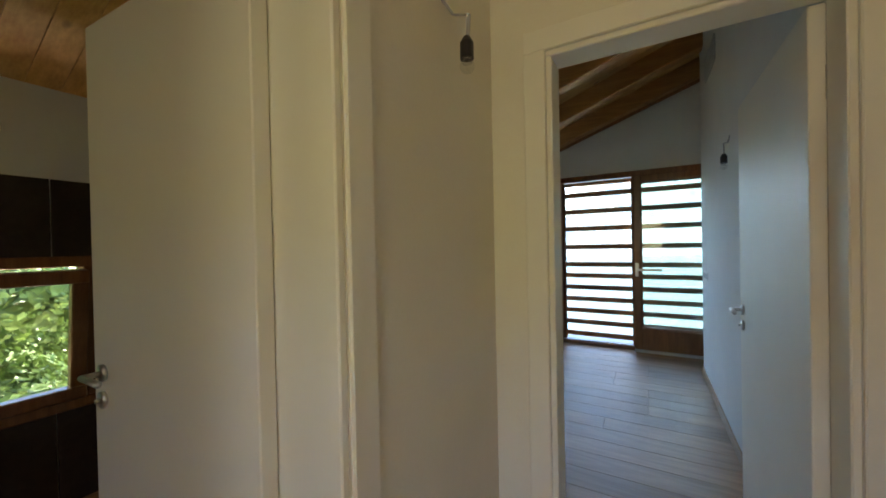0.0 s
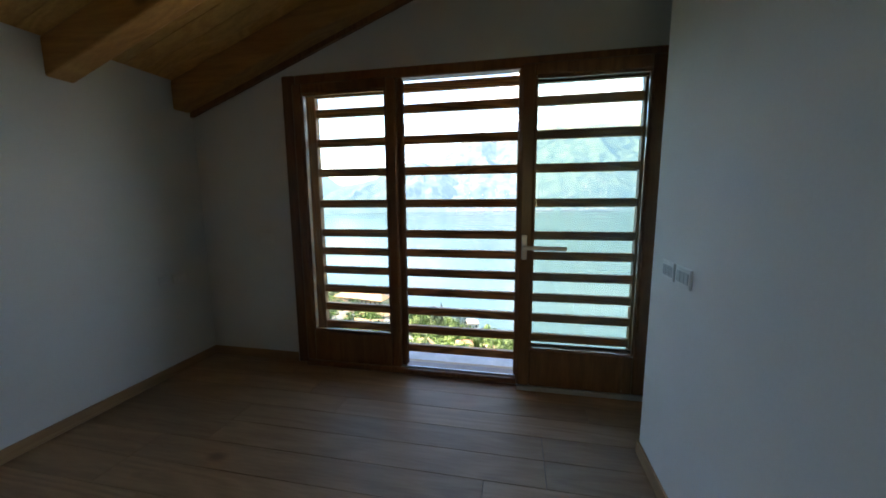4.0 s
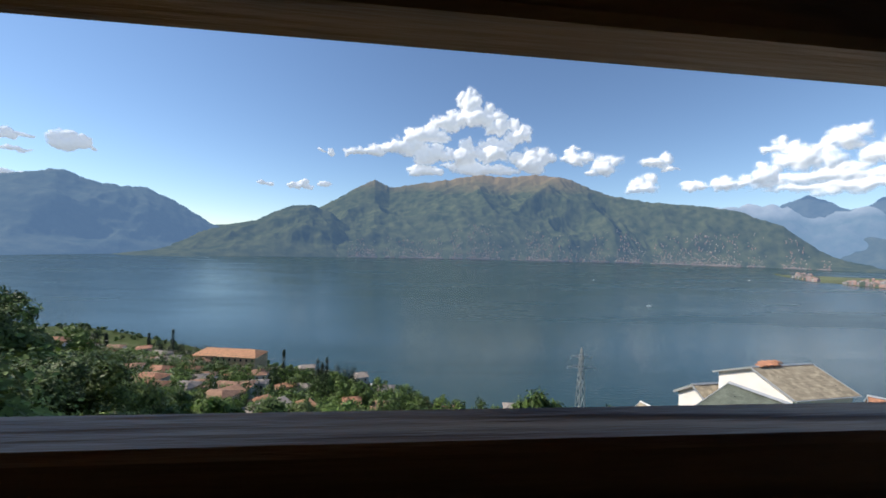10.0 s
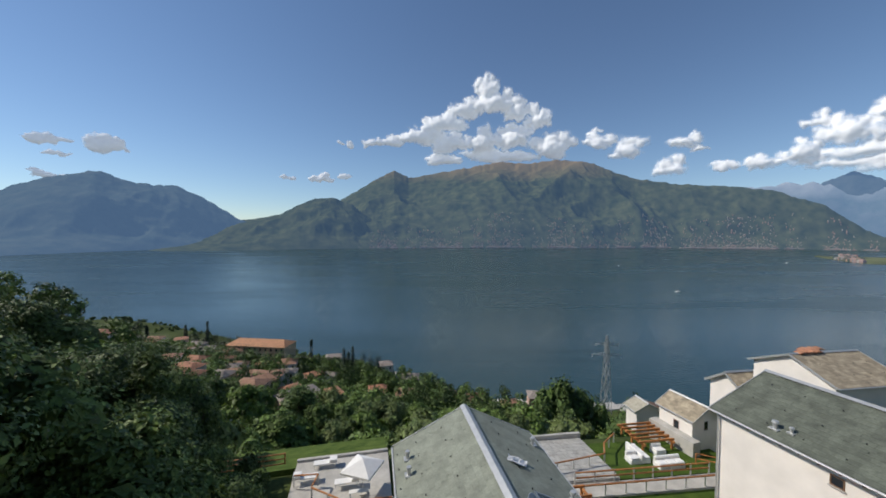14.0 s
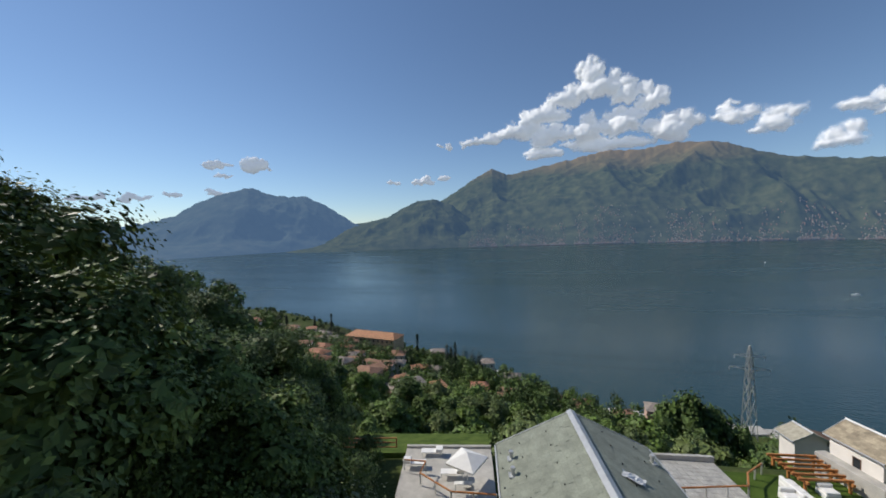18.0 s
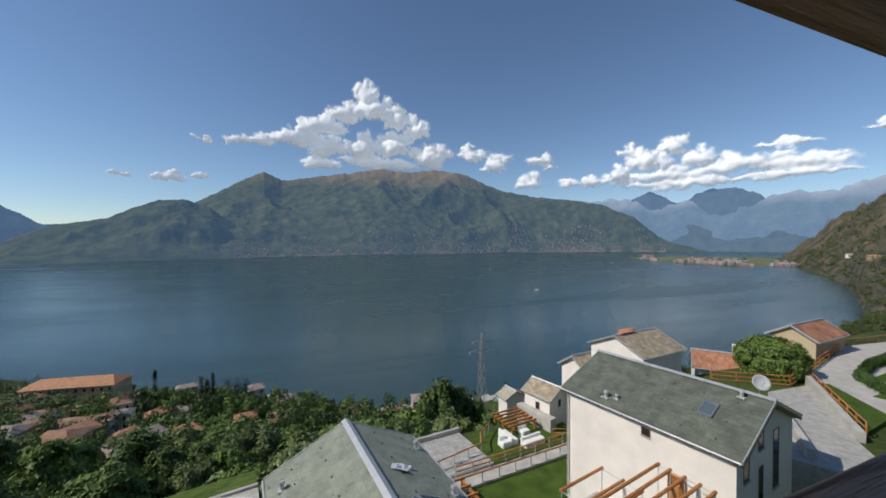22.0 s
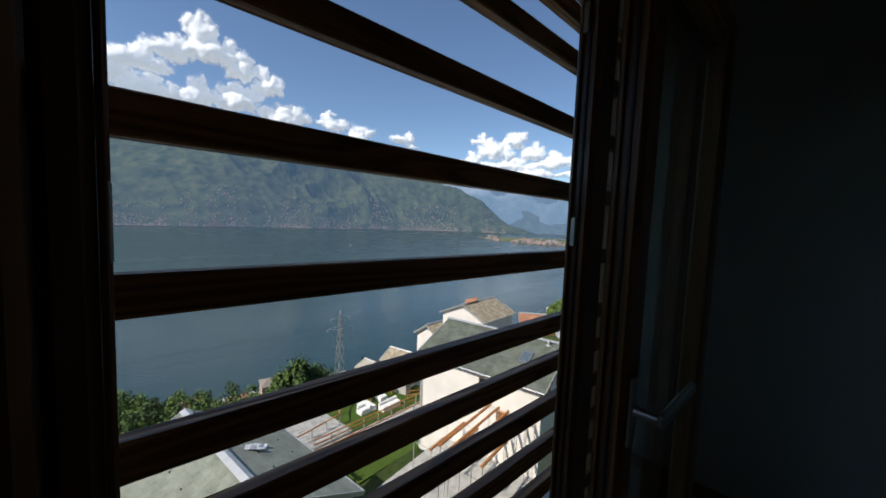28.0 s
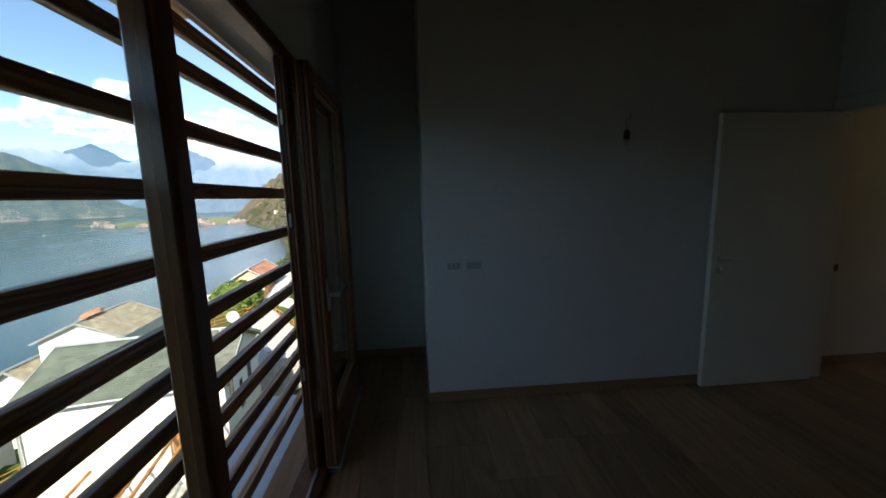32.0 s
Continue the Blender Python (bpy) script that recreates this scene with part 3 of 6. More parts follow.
shell("water", bm, WATER, "wide calm blue lake below the hillside")


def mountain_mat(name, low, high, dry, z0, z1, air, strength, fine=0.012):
    """Forest below, dry grass above; a blue glow paints on the haze of far air."""
    m = bpy.data.materials.new(name)
    m.use_nodes = True
    n, l = m.node_tree.nodes, m.node_tree.links
    b = n["Principled BSDF"]
    b.inputs["Roughness"].default_value, b.inputs["Specular IOR Level"].default_value = 1.0, 0.0
    co, sep = n.new("ShaderNodeTexCoord"), n.new("ShaderNodeSeparateXYZ")
    l.new(co.outputs["Object"], sep.inputs[0])
    na, nb = n.new("ShaderNodeTexNoise"), n.new("ShaderNodeTexNoise")
    na.inputs["Scale"].default_value, na.inputs["Detail"].default_value = 0.004, 9
    nb.inputs["Scale"].default_value, nb.inputs["Detail"].default_value = fine, 11
    l.new(co.outputs["Object"], na.inputs["Vector"])
    l.new(co.outputs["Object"], nb.inputs["Vector"])
    wob = n.new("ShaderNodeMath")
    wob.operation = "MULTIPLY_ADD"
    wob.inputs[1].default_value = (z1 - z0) * 1.0
    l.new(na.outputs[0], wob.inputs[0])
    l.new(sep.outputs[2], wob.inputs[2])
    mr = n.new("ShaderNodeMapRange")
    mr.inputs["From Min"].default_value, mr.inputs["From Max"].default_value = z0 + (z1 - z0) * 0.5, z1 + (z1 - z0) * 0.5
    l.new(wob.outputs[0], mr.inputs[0])
    ra = n.new("ShaderNodeValToRGB")
    ra.color_ramp.elements[0].position, ra.color_ramp.elements[0].color = 0.28, (*low, 1)
    ra.color_ramp.elements[1].position, ra.color_ramp.elements[1].color = 0.74, (*high, 1)
    l.new(nb.outputs[0], ra.inputs[0])
    mx = n.new("ShaderNodeMix")
    mx.data_type = "RGBA"
    l.new(mr.outputs[0], mx.inputs[0])
    l.new(ra.outputs[0], mx.inputs[6])
    mx.inputs[7].default_value = (*dry, 1)
    l.new(mx.outputs[2], b.inputs["Base Color"])
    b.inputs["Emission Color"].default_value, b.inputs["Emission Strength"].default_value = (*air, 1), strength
    bp = n.new("ShaderNodeBump")
    bp.inputs["Strength"].default_value, bp.inputs["Distance"].default_value = 0.8, 14
    l.new(nb.outputs[0], bp.inputs["Height"])
    l.new(bp.outputs[0], b.inputs["Normal"])
    return m


def mountains(name, label, azs, els, foot_az, foot_r, crest_r, material, na, nr, rough, seed, spurs):
    """A range round the lake: crest heights over the compass, falling to the water in ridged spurs."""
    a = np.linspace(azs[0], azs[-1], na)
    u = np.linspace(0, 1.12, nr)
    A, U = np.meshgrid(a, u, indexing="ij")
    el = np.interp(A, azs, els)
    el = el + (fbm(A * 1.9, A * 0 + seed, 4, seed) - 0.5) * rough * np.clip(U, 0, 1) ** 7
    r0 = np.interp(A, foot_az, foot_r)
    R = r0 + (crest_r - r0) * U
    top = crest_r * np.tan(np.radians(el)) + EYE.z
    rise = np.where(U < 1, U ** 0.92, 1 - (U - 1) * 3)
    X, Y = EYE.x - R * np.sin(np.radians(A)), EYE.y + R * np.cos(np.radians(A))
    warp = fbm(X / (spurs * 2), Y / (spurs * 2), 3, seed + 5) * 0.9
    rid = fbm(X / spurs + warp, Y / spurs - warp, 5, seed, ridged=True) - 0.6
    Z = LAKE - 3 + (top - LAKE) * rise + rid * (top - LAKE) * 0.46 * np.sin(np.pi * np.clip(U, 0, 1)) ** 0.8
    Z = np.maximum(Z, LAKE - 3)
    return tagged(sheet(name, X, Y, Z, material), label, "mountain", kind="structure")


# haze painted as blue emission, mostly stronger farther off; PALE tops lightened for it too
AIR_GLOW = (0.22, 0.40, 0.72)
FOREST = mountain_mat("forested mountain", (0.024, 0.036, 0.015), (0.090, 0.096, 0.042), (0.20, 0.14, 0.065), 590, 860, AIR_GLOW, 0.16, 0.013)
BLUE = mountain_mat("hazy mountain", (0.030, 0.045, 0.038), (0.066, 0.076, 0.056), (0.12, 0.11, 0.08), 450, 960, AIR_GLOW, 0.28)
PALE = mountain_mat("distant hazy mountain", (0.05, 0.07, 0.06), (0.09, 0.10, 0.09), (0.32, 0.31, 0.30), 330, 600, AIR_GLOW, 0.40)
PEAKS = mountain_mat("blue shaded peak", (0.032, 0.045, 0.045), (0.062, 0.072, 0.064), (0.09, 0.095, 0.09), 450, 960, AIR_GLOW, 0.35)
DRY = mountain_mat("dry scrub hillside", (0.030, 0.042, 0.016), (0.165, 0.115, 0.062), (0.19, 0.135, 0.08), 205, 400, AIR_GLOW, 0.05, 0.03)
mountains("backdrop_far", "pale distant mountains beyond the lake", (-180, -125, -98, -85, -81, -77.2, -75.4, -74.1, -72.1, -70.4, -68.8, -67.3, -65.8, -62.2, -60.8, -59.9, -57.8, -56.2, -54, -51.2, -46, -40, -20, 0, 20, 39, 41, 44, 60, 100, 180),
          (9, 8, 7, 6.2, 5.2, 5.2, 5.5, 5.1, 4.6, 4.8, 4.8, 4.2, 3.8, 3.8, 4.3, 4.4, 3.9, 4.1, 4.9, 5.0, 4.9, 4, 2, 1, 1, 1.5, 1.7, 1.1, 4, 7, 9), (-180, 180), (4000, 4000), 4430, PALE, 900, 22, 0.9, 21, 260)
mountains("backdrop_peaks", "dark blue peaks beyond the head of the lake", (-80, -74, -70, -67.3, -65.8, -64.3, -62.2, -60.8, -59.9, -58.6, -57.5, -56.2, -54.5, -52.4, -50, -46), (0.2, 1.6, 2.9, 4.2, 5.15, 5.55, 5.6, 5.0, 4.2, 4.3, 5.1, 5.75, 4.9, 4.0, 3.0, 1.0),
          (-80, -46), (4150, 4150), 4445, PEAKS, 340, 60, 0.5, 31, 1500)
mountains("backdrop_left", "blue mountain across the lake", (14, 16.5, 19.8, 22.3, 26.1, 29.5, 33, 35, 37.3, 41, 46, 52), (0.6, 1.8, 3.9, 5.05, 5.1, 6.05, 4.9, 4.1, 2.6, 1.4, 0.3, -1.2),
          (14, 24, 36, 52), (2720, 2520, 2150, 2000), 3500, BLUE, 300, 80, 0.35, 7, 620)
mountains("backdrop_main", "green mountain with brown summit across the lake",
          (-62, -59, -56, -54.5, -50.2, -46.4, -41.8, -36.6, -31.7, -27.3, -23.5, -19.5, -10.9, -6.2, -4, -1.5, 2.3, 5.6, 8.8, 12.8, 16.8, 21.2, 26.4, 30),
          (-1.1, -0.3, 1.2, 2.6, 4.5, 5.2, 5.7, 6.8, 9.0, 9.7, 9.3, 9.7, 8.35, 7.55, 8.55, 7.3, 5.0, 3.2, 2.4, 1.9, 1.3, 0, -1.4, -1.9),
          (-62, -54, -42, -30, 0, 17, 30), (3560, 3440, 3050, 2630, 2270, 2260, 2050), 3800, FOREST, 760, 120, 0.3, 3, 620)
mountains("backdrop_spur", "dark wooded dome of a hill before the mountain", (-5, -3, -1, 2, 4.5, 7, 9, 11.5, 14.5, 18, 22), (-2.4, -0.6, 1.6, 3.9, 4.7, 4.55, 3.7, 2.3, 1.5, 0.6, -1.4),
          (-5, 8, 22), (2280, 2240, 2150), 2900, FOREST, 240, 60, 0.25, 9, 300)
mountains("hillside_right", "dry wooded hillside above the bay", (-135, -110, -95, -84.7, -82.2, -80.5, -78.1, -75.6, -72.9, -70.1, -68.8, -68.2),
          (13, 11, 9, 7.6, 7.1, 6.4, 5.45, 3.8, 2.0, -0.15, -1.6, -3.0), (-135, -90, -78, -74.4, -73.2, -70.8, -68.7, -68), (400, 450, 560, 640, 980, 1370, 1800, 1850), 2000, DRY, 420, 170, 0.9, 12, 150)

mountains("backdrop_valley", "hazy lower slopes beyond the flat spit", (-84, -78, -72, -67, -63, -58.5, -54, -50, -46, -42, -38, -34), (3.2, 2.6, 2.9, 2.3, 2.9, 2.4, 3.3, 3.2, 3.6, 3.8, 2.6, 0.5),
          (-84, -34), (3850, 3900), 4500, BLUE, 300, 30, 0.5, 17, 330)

# the flat spit with its town
PLAIN = mat("flat shore land", (0.13, 0.15, 0.07), 0.9, var=0.4, scale=0.01, bump=0.3, bscale=0.1)
a = np.linspace(-70.5, -53.8, 60)
A, U = np.meshgrid(a, np.linspace(0, 1, 14), indexing="ij")
near_r = np.interp(A, (-70.5, -68.7, -63.9, -56.8, -54.6, -53.8), (1600, 1580, 1554, 1723, 2000, 2196))
far_r = np.interp(A, (-70.5, -68.7, -60.4, -53.8), (2500, 2450, 2350, 2200))
R = near_r + (far_r - near_r) * U + (fbm(A * 2, U * 3, 3, 4) - 0.5) * 60
tagged(sheet("spit", EYE.x - R * np.sin(np.radians(A)), EYE.y + R * np.cos(np.radians(A)), LAKE + 0.4 + 3.0 * np.sin(np.pi * U) + 0 * R, PLAIN), "flat green spit in the lake", "land", kind="structure")

# ---- clouds ----
CLOUD = bpy.data.materials.new("cumulus")
CLOUD.use_nodes = True
n, l = CLOUD.node_tree.nodes, CLOUD.node_tree.links
b = n["Principled BSDF"]
b.inputs["Base Color"].default_value = (0.72, 0.72, 0.72, 1)
b.inputs["Roughness"].default_value, b.inputs["Specular IOR Level"].default_value = 1.0, 0.0
# blue-white glow added so the clouds' shaded sides stay soft
b.inputs["Emission Color"].default_value, b.inputs["Emission Strength"].default_value = (0.84, 0.90, 1.0, 1), 0.27
at = n.new("ShaderNodeAttribute")
at.attribute_name = "cover"
l.new(at.outputs["Fac"], b.inputs["Alpha"])


def cloud(name, label, puffs, thick, seed, step=0.10, gain=1.0, soft=0.46):
    """A bank of puffs (bearing, height, half width, half height in degrees) as one lumpy relief with thin edges."""
    p = np.array(puffs, float)
    a = np.arange((p[:, 0] - p[:, 2]).min() - 2, (p[:, 0] + p[:, 2]).max() + 2, step)
    e = np.arange((p[:, 1] - p[:, 3]).min() - 1.5, (p[:, 1] + p[:, 3]).max() + 1.5, step)
    A, E = np.meshgrid(a, e, indexing="ij")
    r = np.random.default_rng(int(seed * 10) + 1)
    wa = A + (fbm(A * 0.9, E * 0.9, 5, seed + 1) - 0.5) * 1.5
    we = E + (fbm(A * 0.9, E * 0.9, 5, seed + 2) - 0.5) * 1.1
    d, relief = np.full(A.shape, -1.0), np.zeros(A.shape)
    for pa, pe, w, h in puffs:
        lumps = [(pa, pe, w * 0.8, h * 0.8)]
        for _ in range(10):
            t, k = r.random() * 2 * np.pi, 0.35 + 0.5 * r.random()
            size = 0.32 + 0.28 * r.random()
            lumps.append((pa + w * k * np.cos(t), pe + h * k * np.sin(t) * (1 if np.sin(t) > 0 else 0.6), w * size, min(w * size * 0.9, h * (size + 0.12))))
        for ca, ce, cw, ch in lumps:
            q = ((wa - ca) / cw) ** 2 + ((we - ce) / ch) ** 2
            d = np.maximum(d, 1 - np.sqrt(q))
            relief = np.maximum(relief, np.sqrt(np.clip(1 - q, 0, 1)) * min(cw, ch * 1.3))
    fine = fbm(A * 2.2, E * 2.2, 5, seed + 7) - 0.5
    alpha = smooth(0.0, soft, d * gain + fine * 0.55)
    lump = relief + fine * 0.22
    for _ in range(6):
        lump[1:-1, 1:-1] = (lump[1:-1, 1:-1] * 4 + lump[:-2, 1:-1] + lump[2:, 1:-1] + lump[1:-1, :-2] + lump[1:-1, 2:]) / 8
    R = 4460 - thick * lump
    X, Y = EYE.x - R * np.sin(np.radians(A)), EYE.y + R * np.cos(np.radians(A))
    Z = EYE.z + R * np.tan(np.radians(E))
    ob = sheet(name, X, Y, Z, CLOUD, keep=(alpha[:-1, :-1] > 0.01))
    ob.data.attributes.new("cover", "FLOAT", "POINT").data.foreach_set("value", alpha.reshape(-1).astype(np.float32))
    return tagged(ob, label, "cloud", kind="structure")


cloud("cloud_main", "large white cumulus above the summit",
      [(-17.6, 18.8, 2.0, 1.9), (-18.6, 17.2, 3.2, 1.8), (-14.0, 16.4, 3.2, 1.5), (-11.0, 14.8, 3.6, 1.6), (-7.5, 13.0, 3.4, 1.5), (-3.5, 12.2, 2.4, 0.9), (-0.6, 11.9, 1.4, 0.6),
       (-21.8, 16.0, 2.8, 1.5), (-24.6, 14.6, 2.0, 1.5), (-12.5, 12.3, 3.0, 1.5), (-16.5, 12.2, 2.6, 1.8), (-21.5, 12.6, 3.6, 1.7), (-26.5, 11.2, 3.6, 1.5),
       (-11.0, 10.0, 3.0, 0.9), (-19.0, 10.2, 6.0, 1.0)], 230, 2.0)
cloud("cloud_right", "long bank of cumulus over the far valley",
      [(-33.0, 11.4, 2.2, 1.0), (-36.0, 10.2, 2.6, 1.2), (-32.0, 12.6, 1.0, 0.5), (-42.6, 10.4, 1.8, 0.9), (-44.0, 9.4, 1.2, 0.6), (-41.2, 7.4, 2.2, 1.3), (-46.5, 7.3, 1.6, 0.5), (-49.5, 7.3, 1.8, 1.0),
       (-52.5, 8.0, 2.0, 1.3), (-53.8, 10.6, 1.2, 0.9), (-56.0, 9.4, 2.8, 1.5), (-58.8, 10.6, 1.8, 1.3), (-61.5, 9.0, 2.6, 1.3), (-57.0, 7.4, 6.0, 1.1), (-65.5, 8.0, 4.5, 1.2), (-70.0, 7.4, 4.5, 0.9),
       (-69.0, 9.4, 2.2, 0.5), (-76.0, 9.9, 1.8, 0.6), (-79.5, 8.6, 2.6, 0.9), (-84.0, 9.2, 3.6, 1.2), (-60.0, 6.4, 6.5, 0.9), (-69.0, 6.5, 5.0, 0.8), (-90.0, 8.8, 4.0, 1.5)], 210, 6.0, gain=1.05, soft=0.8)
cloud("cloud_left", "small scattered cumulus puffs", [(33.0, 8.6, 1.6, 0.55), (28.6, 8.6, 2.0, 0.9), (32.2, 7.2, 1.1, 0.35), (33.2, 5.2, 1.4, 0.4), (6.0, 7.0, 1.5, 0.55), (2.8, 7.3, 1.0, 0.35), (10.2, 6.8, 1.0, 0.3),
      (41.0, 4.3, 1.4, 0.35), (44.5, 4.2, 1.5, 0.3), (2.2, 11.6, 0.5, 0.3), (3.4, 11.7, 0.5, 0.35), (37.5, 4.6, 1.0, 0.3)], 220, 11.0, step=0.07, gain=1.5)

# ---- neighbouring houses ----
RENDERW = mat("white house render", (0.80, 0.75, 0.69), 0.9, var=0.07, scale=0.6, bump=0.15, bscale=20)
OCHRE = mat("ochre house render", (0.50, 0.40, 0.26), 0.9, var=0.1, scale=0.3, bump=0.1, bscale=10)
SLATE = mat("grey-green stone slates", (0.235, 0.255, 0.205), 0.75, var=0.2, scale=1.2, bump=0.3, bscale=9, island=0.06)
SLATE_ONE = mat("single stone slate", (0.235, 0.255, 0.205), 0.75, var=0.2, scale=1.2, bump=0.3, bscale=9, rand=0.08)
TANSLATE = mat("tan stone slates", (0.36, 0.30, 0.21), 0.8, var=0.25, scale=1.2, bump=0.3, bscale=9, island=0.22)
TERRA = mat("terracotta tiles", (0.40, 0.19, 0.11), 0.8, var=0.3, scale=0.8, bump=0.4, bscale=6, island=0.2)
SLATE_DARK = mat("dark green-grey slates", (0.118, 0.132, 0.102), 0.75, var=0.25, scale=1.2, bump=0.3, bscale=9, island=0.14)
SLATE_DARK_ONE = mat("single dark slate", (0.118, 0.132, 0.102), 0.75, var=0.25, scale=1.2, bump=0.3, bscale=9, rand=0.16)
METAL = mat("pale zinc flashing", (0.62, 0.62, 0.60), 0.45, 0.6, var=0.08, scale=3, bump=0.05)
TIMBER = mat("orange stained timber", (0.42, 0.17, 0.05), 0.55, var=0.25, scale=2, bump=0.15, bscale=12)
DARKGLASS = mat("dark window glass", (0.02, 0.025, 0.03), 0.08, var=0.1, bump=0.0)
STONE = mat("grey stone paving", (0.40, 0.39, 0.36), 0.85, var=0.2, scale=2, bump=0.3, bscale=14, rand=0.1)
CONCRETE = mat("pale concrete", (0.46, 0.44, 0.40), 0.9, var=0.15, scale=1.0, bump=0.25, bscale=12)
LAWN = mat("mown lawn", (0.080, 0.128, 0.024), 0.95, var=0.3, scale=0.8, bump=0.8, bscale=30, second=(0.046, 0.080, 0.015), spec=0.1)
CANVAS = mat("white canvas", (0.82, 0.81, 0.78), 0.9, var=0.04, scale=3, bump=0.1, bscale=60)
BROWNWOOD = mat("brown window wood", (0.16, 0.09, 0.05), 0.6, var=0.2, scale=3, bump=0.1, bscale=15)


def roof_pieces(x_low, x_high, z_low, z_high, s0, s1, axis, w, l, seed):
    """Corner and face arrays of overlapping slates on one slope."""
    r = np.random.default_rng(seed)
    run = abs(x_high - x_low)
    slope = math.hypot(run, z_high - z_low)
    rows, cols = max(1, int(slope / l)), max(1, int((s1 - s0) / w))
    V, F = [], []
    for i in range(rows):
        for j in range(-1, cols + 1):
            a = s0 + (j + 0.5 * (i % 2) + (r.random() - 0.5) * 0.12) * w
            b = min(a + w * 0.992, s1)
            a = max(a, s0)
            if b - a < 0.05:
                continue
            t0, t1 = i / rows, min(1.0, (i + 1.12) / rows)
            up0 = 0.016 + 0.008 * r.random()
            ring = []
            for t, up in ((t0, up0), (t1, 0.006)):
                x, z = x_low + (x_high - x_low) * t, z_low + (z_high - z_low) * t
                for s in (a, b):
                    ring.append((x, s, z, up))
            k = len(V)
            for x, s, z, up in ring:
                V.append((x, s, z + up) if axis == "y" else (s, x, z + up))
            for x, s, z, up in ring[:2]:
                V.append((x, s, z) if axis == "y" else (s, x, z))
            F += [(k, k + 1, k + 3, k + 2), (k + 4, k + 5, k + 1, k)]
    return np.array(V), F


def gable_house(name, label, x0, x1, y0, y1, base, eave, ridge, over=0.35, roof_mat=SLATE, wall_mat=RENDERW, axis="y", slates=True, group="", tile=(0.5, 0.33), ridge_mat=METAL, ridge_w=0.17, single=0):
    h = thing(name, label, "house", ((x0 + x1) / 2, (y0 + y1) / 2, base), group)
    lo, hi = (x0, x1) if axis == "y" else (y0, y1)
    mid = (lo + hi) / 2
    e0, e1 = (y0, y1) if axis == "y" else (x0, x1)
    bm = B()
    prism(bm, [(lo, base), (hi, base), (hi, eave), (mid, ridge), (lo, eave)], axis, e0, e1)
    part("wall", bm, wall_mat, h)
    s0, s1 = e0 - over, e1 + over
    k = (ridge - eave) / (mid - lo)
    ez = eave - over * k
    for a, sgn in ((lo - over, 1), (hi + over, -1)):
        bm = B()
        prism(bm, [(a, ez + 0.02), (mid, ridge + 0.02), (mid, ridge + 0.18), (a, ez + 0.18)], axis, s0, s1)
        slope = part("roof_slope", bm, roof_mat, h)
        if slates:
            v, f = roof_pieces(a, mid, ez + 0.185, ridge + 0.185, s0, s1, axis, tile[0], tile[1], int(abs(x0) * 7 + 3))
            if single:
                mids = [np.hypot(v[6 * i:6 * i + 4, 0].mean(), v[6 * i:6 * i + 4, 1].mean()) for i in range(len(f) // 2)]
                near_ones = set(np.argsort(mids)[:single].tolist())
                for i in sorted(near_ones):
                    one = bpy.data.meshes.new("slate")
                    one.from_pydata(v[6 * i:6 * i + 6].tolist(), [], [(0, 1, 3, 2), (4, 5, 1, 0)])
                    one.materials.append(SLATE_DARK_ONE if roof_mat is SLATE_DARK else SLATE_ONE)
                    new("slate", one).parent = slope
                f = [q for i in range(len(f) // 2) if i not in near_ones for q in f[2 * i:2 * i + 2]]
            me = bpy.data.meshes.new("slate_rest")
            me.from_pydata(v.tolist(), [], f)
            me.materials.append(roof_mat)
            sl = new("slate_rest", me)
            sl.parent = slope
            tagged(sl, kind="stuff")
        bm = B()
        p, q = ((a - sgn * 0.07, s0, ez + 0.10), (a - sgn * 0.07, s1, ez + 0.10)) if axis == "y" else ((s0, a - sgn * 0.07, ez + 0.10), (s1, a - sgn * 0.07, ez + 0.10))
        rod(bm, p, q, 0.07, seg=8)
        part("gutter", bm, METAL, h)
        for s in (s0, s1):
            bm = B()
            d = 0.03 if s == s1 else -0.03
            p = (a, s + d, ez + 0.12) if axis == "y" else (s + d, a, ez + 0.12)
            q = (mid, s + d, ridge + 0.12) if axis == "y" else (s + d, mid, ridge + 0.12)
            beam(bm, p, q, 0.05, 0.22)
            part("bargeboard", bm, METAL, h)
    bm = B()
    prism(bm, [(mid - ridge_w, ridge + 0.20), (mid, ridge + 0.33), (mid + ridge_w, ridge + 0.20), (mid, ridge + 0.25)], axis, s0 - 0.04, s1 + 0.04)
    part("ridge_cap", bm, ridge_mat, h)
    return h


def wall_window(h, face, at, u0, u1, z0, z1, depth=0.12, frame=BROWNWOOD):
    """A window set in a wall: face 'x-' or 'y-' tells which way it looks; at is the wall's plane."""
    w = part("window", B(), frame, h)
    def put(name, a, b, c, d, n0, n1, m):
        bm = B()
        if face[0] == "x":
            box(bm, at + n0, at + n1, a, b, c, d, 0.01)
        else:
            box(bm, a, b, at + n0, at + n1, c, d, 0.01)
        part(name, bm, m, w)
    t = 0.07
    put("frame", u0, u1, z1 - t, z1, -0.03, 0.05, frame)
    put("frame", u0, u1, z0, z0 + t, -0.03, 0.05, frame)
    put("frame", u0, u0 + t, z0 + t, z1 - t, -0.03, 0.05, frame)
    put("frame", u1 - t, u1, z0 + t, z1 - t, -0.03, 0.05, frame)
    put("pane", u0 + t, u1 - t, z0 + t, z1 - t, -0.012, 0.02, DARKGLASS)
    put("sill", u0 - 0.06, u1 + 0.06, z0 - 0.05, z0 - 0.002, -0.10, 0.02, CONCRETE)


